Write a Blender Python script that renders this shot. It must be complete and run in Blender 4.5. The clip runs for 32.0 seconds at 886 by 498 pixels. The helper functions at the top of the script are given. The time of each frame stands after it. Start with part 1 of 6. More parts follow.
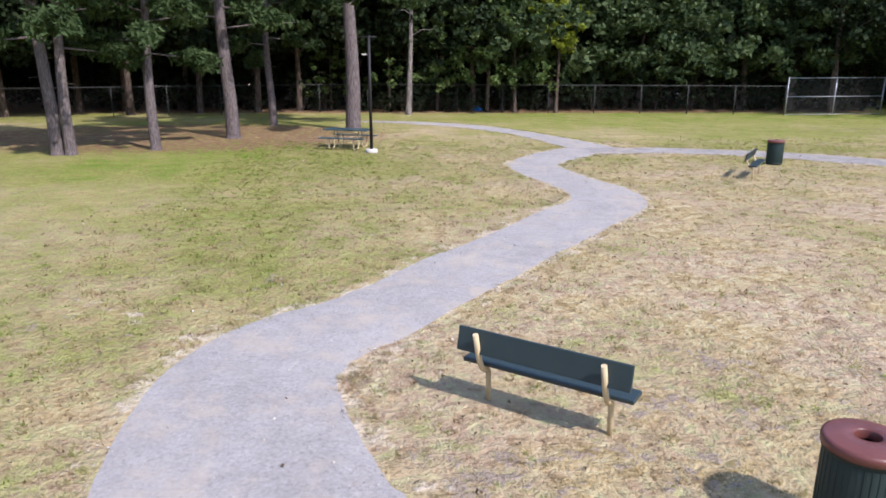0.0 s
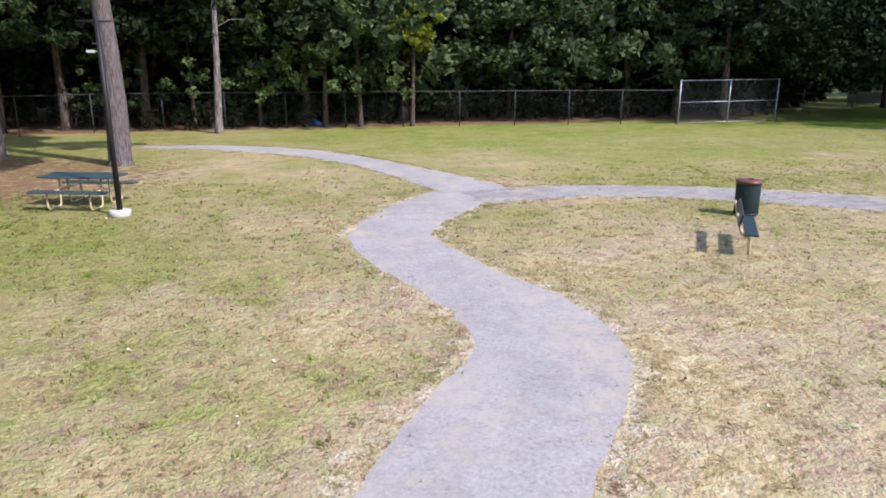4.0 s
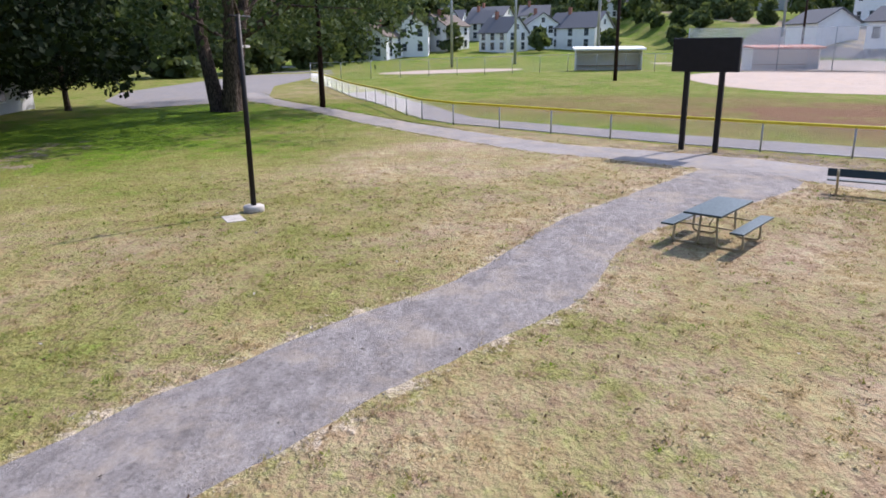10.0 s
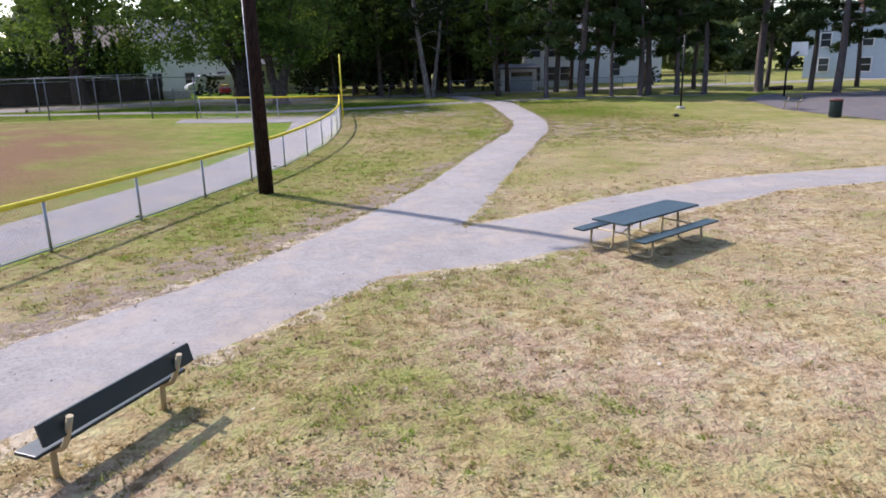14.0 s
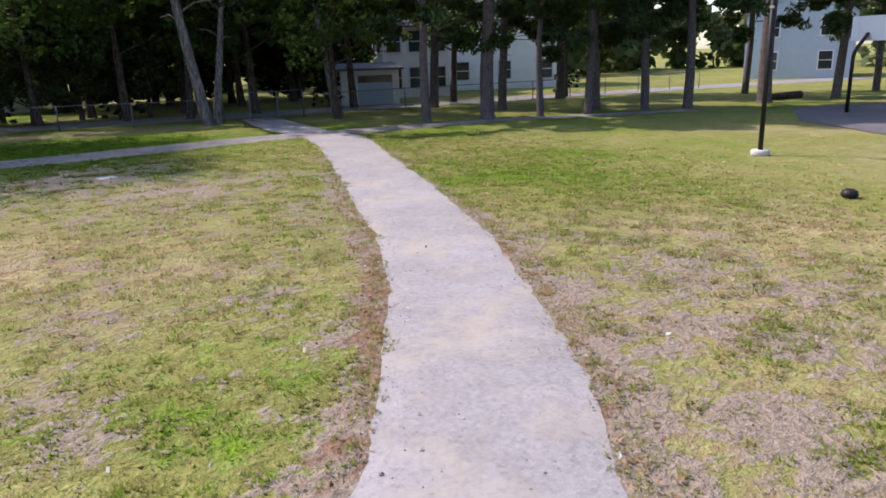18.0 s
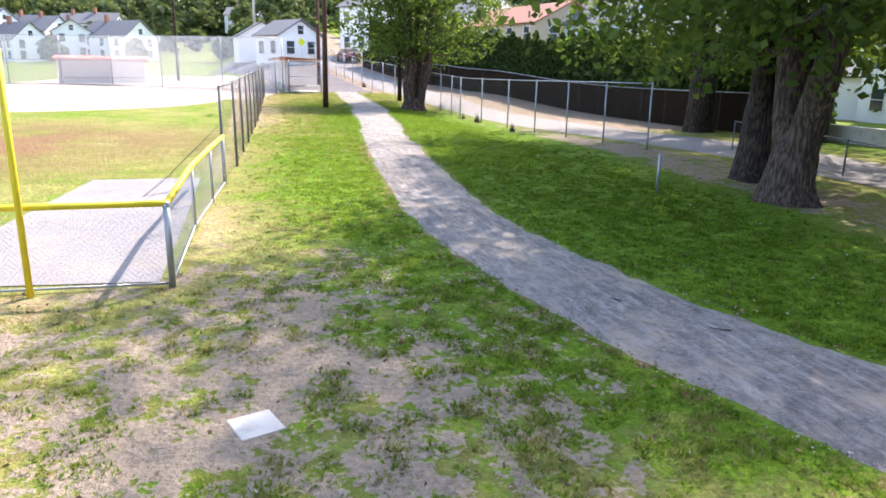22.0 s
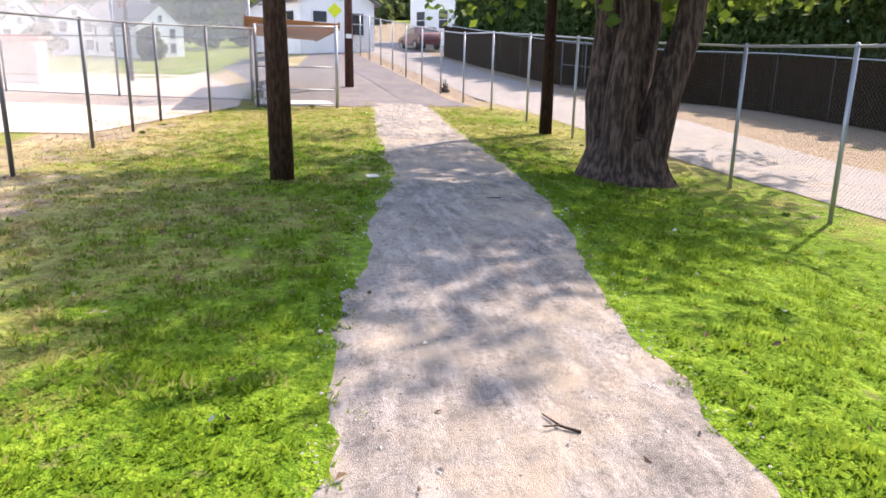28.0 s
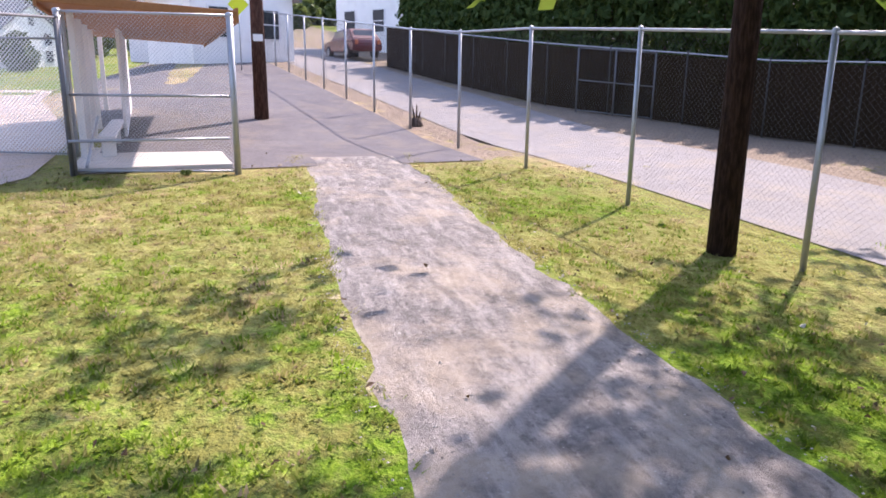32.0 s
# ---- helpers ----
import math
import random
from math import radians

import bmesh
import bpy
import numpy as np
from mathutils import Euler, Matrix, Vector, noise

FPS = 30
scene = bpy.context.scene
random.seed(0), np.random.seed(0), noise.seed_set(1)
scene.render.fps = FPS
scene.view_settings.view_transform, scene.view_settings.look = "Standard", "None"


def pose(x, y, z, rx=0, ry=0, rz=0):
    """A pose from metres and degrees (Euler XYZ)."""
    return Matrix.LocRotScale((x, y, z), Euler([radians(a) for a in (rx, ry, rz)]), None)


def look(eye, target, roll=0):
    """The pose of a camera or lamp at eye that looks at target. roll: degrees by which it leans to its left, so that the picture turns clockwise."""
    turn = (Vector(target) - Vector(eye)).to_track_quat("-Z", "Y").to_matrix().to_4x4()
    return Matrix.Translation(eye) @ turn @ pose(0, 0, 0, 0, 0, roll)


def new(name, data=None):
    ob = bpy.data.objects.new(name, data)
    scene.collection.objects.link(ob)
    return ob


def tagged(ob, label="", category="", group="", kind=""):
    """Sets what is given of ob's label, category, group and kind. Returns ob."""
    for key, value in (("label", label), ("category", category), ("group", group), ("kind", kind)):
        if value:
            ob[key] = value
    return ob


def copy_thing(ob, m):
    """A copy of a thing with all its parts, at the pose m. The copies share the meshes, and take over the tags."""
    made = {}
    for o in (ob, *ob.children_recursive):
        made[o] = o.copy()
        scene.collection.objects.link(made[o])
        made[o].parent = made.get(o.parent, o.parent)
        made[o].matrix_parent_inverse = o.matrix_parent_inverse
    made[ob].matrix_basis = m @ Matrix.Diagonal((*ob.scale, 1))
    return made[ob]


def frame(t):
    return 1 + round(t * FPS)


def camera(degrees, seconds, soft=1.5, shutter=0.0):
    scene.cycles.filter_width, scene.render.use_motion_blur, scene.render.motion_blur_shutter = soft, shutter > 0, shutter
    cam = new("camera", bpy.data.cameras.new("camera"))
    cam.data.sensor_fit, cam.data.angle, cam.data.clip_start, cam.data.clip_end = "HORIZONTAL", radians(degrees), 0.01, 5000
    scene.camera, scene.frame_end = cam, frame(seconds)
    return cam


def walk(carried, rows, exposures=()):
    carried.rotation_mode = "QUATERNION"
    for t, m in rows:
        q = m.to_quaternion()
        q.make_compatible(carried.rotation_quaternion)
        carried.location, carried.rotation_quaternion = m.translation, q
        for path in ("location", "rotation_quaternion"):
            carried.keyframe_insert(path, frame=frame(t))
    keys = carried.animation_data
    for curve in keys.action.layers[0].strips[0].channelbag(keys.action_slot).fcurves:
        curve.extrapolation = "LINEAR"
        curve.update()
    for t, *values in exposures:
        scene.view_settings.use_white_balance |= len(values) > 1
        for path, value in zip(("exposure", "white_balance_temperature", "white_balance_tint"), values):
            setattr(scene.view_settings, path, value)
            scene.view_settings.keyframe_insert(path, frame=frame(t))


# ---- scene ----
cam = camera(64.7, 32.0, 1.7)
PATH = [
    (0, (-2.556, -1.033, 3.541), (-2.498, 0.893, 3.006), 0.1),
    (0.5, (-2.512, 0.178, 3.534), (-2.337, 2.098, 3.0), 0.0),
    (1, (-2.444, 1.384, 3.526), (-2.155, 3.289, 2.99), 0.2),
    (1.5, (-2.342, 2.577, 3.51), (-1.964, 4.466, 2.972), 0.1),
    (2, (-2.242, 3.677, 3.527), (-1.803, 5.552, 2.987), 0.2),
    (2.5, (-2.037, 4.847, 3.514), (-1.587, 6.72, 2.974), 0.1),
    (3, (-1.815, 6.03, 3.513), (-1.359, 7.901, 2.973), 0.2),
    (3.5, (-1.467, 7.347, 3.495), (-1.012, 9.219, 2.958), 0.1),
    (5.5, (0.594, 13.598, 3.531), (1.082, 15.463, 2.998), -0.3),
    (6, (1.197, 15.536, 3.558), (1.901, 17.329, 3.023), -0.4),
    (6.5, (1.536, 16.58, 3.519), (2.406, 18.298, 2.983), -0.3),
    (7, (1.842, 17.42, 3.488), (2.943, 19.002, 2.952), -0.1),
    (7.5, (2.129, 18.238, 3.548), (3.505, 19.586, 3.008), -0.3),
    (8, (2.436, 18.848, 3.562), (4.032, 19.923, 3.017), -0.4),
    (8.5, (2.75, 19.246, 3.629), (4.493, 20.056, 3.077), -0.6),
    (9, (3.528, 19.848, 3.561), (5.341, 20.49, 3.011), -0.2),
    (9.1, (3.737, 19.983, 3.552), (5.571, 20.558, 2.999), -0.7),
    (9.5, (4.619, 20.401, 3.492), (6.513, 20.737, 2.943), -0.4),
    (10, (6.077, 20.889, 3.497), (7.998, 20.937, 2.944), -0.5),
    (10.5, (7.828, 21.236, 3.548), (9.736, 21.014, 2.99), -0.4),
    (11, (9.592, 21.614, 3.626), (11.44, 21.095, 3.065), -0.3),
    (11.5, (11.874, 21.49, 3.501), (13.58, 20.608, 2.944), 0.1),
    (12, (14.173, 20.997, 3.29), (15.612, 19.718, 2.749), 0.5),
    (12.5, (16.318, 20.345, 3.181), (17.389, 18.741, 2.654), 0.6),
    (13, (18.077, 19.412, 3.042), (18.732, 17.591, 2.535), 0.2),
    (13.5, (19.414, 18.458, 3.093), (19.614, 16.533, 2.588), -0.7),
    (14, (20.667, 17.313, 3.275), (20.331, 15.413, 2.746), -1.5),
    (14.5, (21.485, 15.549, 3.391), (20.858, 13.731, 2.84), -1.8),
    (15, (21.57, 13.71, 3.354), (20.867, 11.918, 2.812), -1.9),
    (15.5, (21.244, 10.649, 3.443), (20.403, 8.92, 2.892), -1.9),
    (17.5, (15.287, -4.458, 2.576), (14.452, -6.195, 2.04), -1.9),
    (18, (13.632, -8.03, 2.672), (12.902, -9.815, 2.141), -1.9),
    (18.5, (11.883, -11.925, 2.628), (11.361, -13.784, 2.106), -2.4),
    (19, (10.574, -14.746, 2.625), (10.311, -16.661, 2.112), -2.5),
    (19.5, (9.663, -17.1, 2.577), (9.717, -19.036, 2.08), -2.8),
    (20, (8.918, -19.107, 2.644), (9.348, -20.999, 2.159), -2.4),
    (20.5, (8.518, -20.993, 2.646), (9.299, -22.772, 2.172), -2.0),
    (21, (8.227, -23.135, 2.776), (9.504, -24.601, 2.309), -1.0),
    (21.5, (8.299, -25.164, 3.094), (9.916, -26.228, 2.594), 1.1),
    (22, (8.905, -27.456, 3.125), (10.774, -27.957, 2.618), 1.0),
    (22.5, (10.262, -29.65, 2.825), (12.194, -29.746, 2.317), -0.1),
    (22.9, (12.031, -31.319, 2.53), (13.913, -30.862, 2.03), -0.8),
    (23, (12.531, -31.555, 2.476), (14.403, -31.059, 1.973), -0.5),
    (23.5, (15.892, -32.889, 2.263), (17.763, -32.394, 1.759), -0.9),
    (24, (19.38, -33.639, 2.055), (21.242, -33.113, 1.549), -0.6),
    (24.5, (23.255, -33.947, 2.111), (25.117, -33.427, 1.6), -0.3),
    (25, (27.397, -33.921, 2.154), (29.267, -33.426, 1.646), -0.0),
    (25.5, (31.136, -33.732, 2.2), (33.028, -33.322, 1.697), -0.3),
    (26, (33.966, -33.405, 2.121), (35.891, -33.198, 1.618), -0.5),
    (26.5, (37.01, -33.101, 2.114), (38.944, -33.19, 1.612), -0.5),
    (28.5, (46.214, -32.757, 2.134), (48.119, -33.115, 1.641), 0.7),
    (29, (48.551, -32.881, 2.091), (50.436, -33.346, 1.612), 0.4),
    (29.5, (50.564, -33.046, 2.16), (52.45, -33.516, 1.685), 0.6),
    (30, (51.878, -33.144, 2.267), (53.763, -33.614, 1.79), 0.7),
    (30.5, (52.976, -33.19, 2.29), (54.862, -33.659, 1.817), 0.7),
    (31, (53.93, -33.147, 2.349), (55.815, -33.615, 1.873), 0.6),
    (31.5, (54.612, -33.006, 2.394), (56.497, -33.476, 1.918), 0.7),
    (32, (55.211, -32.986, 2.43), (57.086, -33.491, 1.951), 0.7),
]
EXPO = [(0.0, 1.06, 6080, 16.0), (7.0, 1.16, 6120, 16.0), (9.0, 0.98, 6300, 17.5), (10.0, 0.78, 6350, 18.0), (12.0, 0.42, 6350, 18.0), (13.0, 0.58, 6350, 18.5), (14.5, 1.0, 6400, 18.5), (17.5, 1.0, 6550, 20.0), (19.0, 1.25, 6350, 17.0), (20.0, 1.5, 6300, 15.5), (21.0, 1.98, 6500, 14.0), (22.0, 2.12, 6900, 16.0), (23.0, 1.92, 7150, 18.0), (24.0, 1.72, 7050, 17.0), (25.0, 1.35, 7200, 18.0), (26.5, 1.1, 7300, 17.0), (28.5, 2.15, 7500, 20.0), (30.0, 2.15, 7150, 22.0), (31.0, 1.95, 6850, 25.0), (32.0, 1.72, 6700, 26.0)]
walk(cam, [(t, look(eye, target, roll)) for t, eye, target, roll in PATH], EXPO)

# ---- daylight ----
SUN_YAW, SUN_EL = radians(-48), radians(46)
world = bpy.data.worlds.new("sky")
scene.world = world
world.use_nodes = True
wn = world.node_tree
sky = wn.nodes.new("ShaderNodeTexSky")
sky.sky_type = "NISHITA"
sky.sun_disc = False
sky.sun_elevation = SUN_EL
sky.sun_rotation = math.pi / 2 - SUN_YAW
sky.dust_density = 1.0
sky.air_density = 1.0
wn.links.new(sky.outputs[0], wn.nodes["Background"].inputs[0])
wn.nodes["Background"].inputs[1].default_value = 0.15
sun = new("sun", bpy.data.lights.new("sun", "SUN"))
sun.data.energy = 2.7
sun.data.angle = radians(0.9)
sun.data.color = (1.0, 0.95, 0.885)
sun.matrix_world = look((40 * math.cos(SUN_YAW), 40 * math.sin(SUN_YAW), 40 * math.tan(SUN_EL)), (0, 0, 0))

# ---- materials ----
class Mat:
    """A Principled material with small helpers for its nodes."""
    def __init__(self, name, rough=0.8, metal=0.0, spec=0.3):
        self.m = bpy.data.materials.new(name)
        self.m.use_nodes = True
        self.t = self.m.node_tree
        self.b = self.t.nodes["Principled BSDF"]
        self.b.inputs["Roughness"].default_value = rough
        self.b.inputs["Metallic"].default_value = metal
        self.b.inputs["Specular IOR Level"].default_value = spec
        self.world = self.t.nodes.new("ShaderNodeNewGeometry")
        self.tc = self.t.nodes.new("ShaderNodeTexCoord")
        self.pos = self.world.outputs["Position"]
        self.obj = self.tc.outputs["Object"]

    def put(self, socket, value):
        if isinstance(value, (int, float)):
            socket.default_value = value
        elif isinstance(value, tuple):
            socket.default_value = (*value, 1.0) if len(value) == 3 and socket.type == "RGBA" else value
        else:
            self.t.links.new(value, socket)

    def noise(self, scale, detail=3.0, vec=None, rough=0.55, stretch=None):
        n = self.t.nodes.new("ShaderNodeTexNoise")
        n.inputs["Scale"].default_value = scale
        n.inputs["Detail"].default_value = detail
        n.inputs["Roughness"].default_value = rough
        v = vec or self.pos
        if stretch:
            mp = self.t.nodes.new("ShaderNodeMapping")
            mp.inputs["Scale"].default_value = stretch
            self.t.links.new(v, mp.inputs[0])
            v = mp.outputs[0]
        self.t.links.new(v, n.inputs["Vector"])
        return n.outputs[0]

    def ramp(self, fac, *stops):
        r = self.t.nodes.new("ShaderNodeValToRGB")
        while len(r.color_ramp.elements) < len(stops):
            r.color_ramp.elements.new(0.5)
        for e, (p, c) in zip(r.color_ramp.elements, stops):
            e.position = p
            e.color = (*c, 1.0) if isinstance(c, tuple) else (c, c, c, 1.0)
        self.t.links.new(fac, r.inputs[0])
        return r.outputs[0]

    def mix(self, fac, a, b, kind="MIX"):
        n = self.t.nodes.new("ShaderNodeMixRGB")
        n.blend_type = kind
        for s, v in zip(n.inputs, (fac, a, b)):
            self.put(s, v)
        return n.outputs[0]

    def math(self, op, a, b=0.0, clamp=False):
        n = self.t.nodes.new("ShaderNodeMath")
        n.operation = op
        n.use_clamp = clamp
        self.put(n.inputs[0], a)
        self.put(n.inputs[1], b)
        return n.outputs[0]

    def attr(self, name):
        n = self.t.nodes.new("ShaderNodeAttribute")
        n.attribute_name = name
        return n.outputs["Fac"]

    def rnd(self):
        return self.t.nodes.new("ShaderNodeObjectInfo").outputs["Random"]

    def island(self):
        return self.world.outputs["Random Per Island"]

    def bump(self, height, strength=0.5, dist=0.02):
        n = self.t.nodes.new("ShaderNodeBump")
        n.inputs["Strength"].default_value = strength
        n.inputs["Distance"].default_value = dist
        self.t.links.new(height, n.inputs["Height"])
        self.t.links.new(n.outputs[0], self.b.inputs["Normal"])

    def color(self, c):
        self.put(self.b.inputs["Base Color"], c)

    def rough(self, c):
        self.put(self.b.inputs["Roughness"], c)


def plain(name, lo, hi, scale=6.0, rough=0.6, metal=0.0, bump=0.15, dist=0.004, spec=0.3, stains=0.0, detail=4.0, stretch=None):
    """Paint, metal, plastic: two colours mottled by a coarse and a fine noise, with relief and stains."""
    m = Mat(name, rough, metal, spec)
    a = m.noise(scale, detail, m.obj, stretch=stretch)
    b = m.noise(scale * 9, 2.0, m.obj)
    c = m.mix(m.math("ADD", m.math("MULTIPLY", a, 0.7), m.math("MULTIPLY", b, 0.3)), lo, hi)
    if stains:
        s = m.ramp(m.noise(scale * 0.6, 5.0, m.pos), (0.5, 0.0), (0.72, 1.0))
        c = m.mix(m.math("MULTIPLY", s, stains), c, tuple(v * 0.45 for v in lo))
    m.color(c)
    m.rough(m.ramp(b, (0.2, max(0.05, rough - 0.12)), (0.8, min(1.0, rough + 0.12))))
    m.bump(b, bump, dist)
    return m.m


def turf(m, tex):
    """The lawn's colour from its growth attributes: straw, olive, vivid green, scorched."""
    big, mid, clump = m.noise(0.24, 5.0), m.noise(1.0, 5.0), m.noise(3.4, 5.0, rough=0.6)
    small = m.noise(8.5, 4.0, rough=0.6)
    blot = m.math("ADD", m.math("MULTIPLY", clump, 0.55), m.math("MULTIPLY", small, 0.45))
    straw = m.ramp(blot, (0.37, (0.20, 0.14, 0.065)), (0.46, (0.37, 0.275, 0.135)), (0.54, (0.47, 0.375, 0.21)), (0.62, (0.64, 0.55, 0.37)))
    pink = m.ramp(blot, (0.37, (0.23, 0.145, 0.095)), (0.46, (0.40, 0.285, 0.20)), (0.54, (0.51, 0.39, 0.29)), (0.62, (0.66, 0.56, 0.45)))
    dry = m.mix(m.ramp(m.math("ADD", m.math("MULTIPLY", m.noise(0.5, 4.0), 0.7), m.math("MULTIPLY", mid, 0.3)), (0.42, 0.0), (0.56, 1.0)), straw, pink)
    dry = m.mix(0.25, dry, m.ramp(tex, (0.28, (0.26, 0.19, 0.10)), (0.50, (0.42, 0.32, 0.18)), (0.70, (0.58, 0.48, 0.31))))
    olive = m.ramp(m.math("ADD", m.math("MULTIPLY", tex, 0.5), m.math("MULTIPLY", blot, 0.5)), (0.36, (0.09, 0.105, 0.016)), (0.48, (0.185, 0.195, 0.034)), (0.62, (0.35, 0.345, 0.11)))
    vivid = m.ramp(m.math("ADD", m.math("MULTIPLY", tex, 0.5), m.math("MULTIPLY", blot, 0.5)), (0.36, (0.030, 0.070, 0.004)), (0.48, (0.088, 0.168, 0.009)), (0.62, (0.235, 0.335, 0.032)))
    g = m.math("ADD", m.attr("lush"), m.math("MULTIPLY", m.math("SUBTRACT", big, 0.5), 1.2))
    g = m.math("ADD", g, m.math("MULTIPLY", m.math("SUBTRACT", mid, 0.5), 1.1))
    g = m.math("ADD", g, m.math("MULTIPLY", m.math("SUBTRACT", blot, 0.5), 2.2))
    c = m.mix(m.ramp(g, (0.14, 0.0), (0.62, 0.85)), dry, olive)
    c = m.mix(m.ramp(m.math("MULTIPLY", g, 0.5), (0.38, 0.0), (0.58, 1.0)), c, vivid)
    red = m.ramp(tex, (0.3, (0.12, 0.066, 0.034)), (0.68, (0.29, 0.165, 0.095)))
    rf = m.math("MULTIPLY", m.attr("scorch"), m.ramp(m.math("ADD", m.math("MULTIPLY", m.noise(0.3, 4.0), 0.7), m.math("MULTIPLY", mid, 0.3)), (0.36, 0.3), (0.52, 1.0)), clamp=True)
    return m.mix(rf, c, red)


def ground_mat():
    m = Mat("lawn", 0.95, 0, 0.1)
    mid, clump = m.noise(0.85, 5.0, rough=0.6), m.noise(3.8, 4.0, rough=0.6)
    fine, tiny = m.noise(13.0, 4.0, rough=0.6), m.noise(60.0, 2.0, rough=0.65)
    tex = m.math("ADD", m.math("MULTIPLY", fine, 0.6), m.math("MULTIPLY", tiny, 0.4))
    c = turf(m, tex)
    dirt = m.ramp(tex, (0.28, (0.15, 0.112, 0.084)), (0.68, (0.38, 0.298, 0.232)))
    bf = m.math("ADD", m.attr("bare"), m.math("MULTIPLY", m.math("SUBTRACT", mid, 0.5), 2.3))
    bf = m.math("ADD", bf, m.math("MULTIPLY", m.math("SUBTRACT", clump, 0.5), 2.0))
    bf = m.math("ADD", bf, m.math("MULTIPLY", m.math("SUBTRACT", fine, 0.5), 1.0))
    # shadow of the turf edge, painted as a dark rim round bare soil
    c = m.mix(m.math("MULTIPLY", m.ramp(bf, (0.24, 0.0), (0.36, 1.0), (0.50, 0.0)), 0.35), c, (0.10, 0.085, 0.03))
    c = m.mix(m.ramp(bf, (0.45, 0.0), (0.55, 0.95)), c, dirt)
    sf = m.math("ADD", m.attr("straw"), m.math("MULTIPLY", m.math("SUBTRACT", m.noise(1.9, 5.0), 0.5), 1.9))
    pale = m.ramp(m.math("ADD", sf, m.math("MULTIPLY", m.math("SUBTRACT", fine, 0.5), 0.6)), (0.50, 0.0), (0.72, 0.85))
    c = m.mix(pale, c, m.ramp(tex, (0.3, (0.42, 0.33, 0.23)), (0.65, (0.60, 0.51, 0.39))))
    litter = m.ramp(m.math("ADD", m.attr("litter"), m.math("MULTIPLY", m.math("SUBTRACT", m.noise(3.1, 4.0), 0.5), 1.5)), (0.5, 0.0), (0.70, 0.9))
    c = m.mix(litter, c, m.ramp(tex, (0.3, (0.09, 0.048, 0.028)), (0.66, (0.31, 0.175, 0.11))))
    speck = m.ramp(m.noise(6.5, 1.0, rough=0.4), (0.71, 0.0), (0.75, 0.45))
    c = m.mix(speck, c, (0.14, 0.10, 0.06))
    m.color(c)
    m.bump(m.math("ADD", m.math("MULTIPLY", clump, 1.5), m.math("ADD", fine, m.math("MULTIPLY", tiny, 0.25))), 0.85, 0.075)
    return m.m


def gravel_mat(name, lo, mid_c, hi, dark=0.35, along=(1.0, 1.0, 1.0), scuff=0.0, relief=0.02, drag=(1.0, 1.0, 1.0)):
    m = Mat(name, 0.92, 0, 0.2)
    big, mid = m.noise(0.5, 4.0), m.noise(3.0, 5.0, stretch=along)
    fine, grit = m.noise(22.0, 3.0), m.noise(140.0, 2.0, rough=0.7)
    t = m.math("ADD", m.math("MULTIPLY", fine, 0.35), m.math("MULTIPLY", grit, 0.65))
    c = m.ramp(t, (0.28, lo), (0.5, mid_c), (0.72, hi))
    c = m.mix(m.math("MULTIPLY", m.ramp(mid, (0.42, 0.0), (0.7, 1.0)), dark), c, lo)
    c = m.mix(m.math("MULTIPLY", m.ramp(big, (0.45, 0.0), (0.75, 1.0)), 0.35), c, hi)
    if scuff:
        s = m.ramp(m.noise(3.0, 5.0, stretch=drag, rough=0.65), (0.50, 0.0), (0.64, 1.0))
        c = m.mix(m.math("MULTIPLY", s, scuff), c, hi)
        lump = m.ramp(m.noise(11.0, 4.0, rough=0.7), (0.34, 1.0), (0.46, 0.0))
        c = m.mix(m.math("MULTIPLY", lump, 0.7 * scuff), c, tuple(0.6 * v for v in lo))
    sand = m.math("ADD", m.math("MULTIPLY", m.noise(0.9, 4.0, rough=0.6), 0.6), m.math("MULTIPLY", m.noise(2.6, 4.0, rough=0.65), 0.4))
    c = m.mix(m.ramp(sand, (0.49, 0.0), (0.62, 0.6)), c, (hi[0] * 0.98, hi[1] * 0.88, hi[2] * 0.72))
    speck = m.ramp(m.noise(9.0, 2.0), (0.71, 0.0), (0.78, 0.3))
    c = m.mix(speck, c, (0.17, 0.13, 0.11))
    m.color(c)
    m.bump(m.math("ADD", mid, m.math("MULTIPLY", t, 0.8)), 0.7, relief)
    return m.m


def leaf_mat(name, lo, hi, trans=0.35):
    m = Mat(name, 0.7, 0, 0.12)
    c = m.mix(m.island(), lo, hi)
    c = m.mix(m.math("MULTIPLY", m.noise(0.5, 3.0), 0.5), c, tuple(v * 0.55 for v in lo))
    m.color(c)
    tr = m.t.nodes.new("ShaderNodeBsdfTranslucent")
    mixer = m.t.nodes.new("ShaderNodeMixShader")
    m.put(tr.inputs[0], m.mix(1.0, c, (1.0, 1.0, 0.55), "MULTIPLY"))
    m.put(mixer.inputs[0], trans)
    m.t.links.new(m.b.outputs[0], mixer.inputs[1])
    m.t.links.new(tr.outputs[0], mixer.inputs[2])
    m.t.links.new(mixer.outputs[0], m.t.nodes["Material Output"].inputs[0])
    return m.m


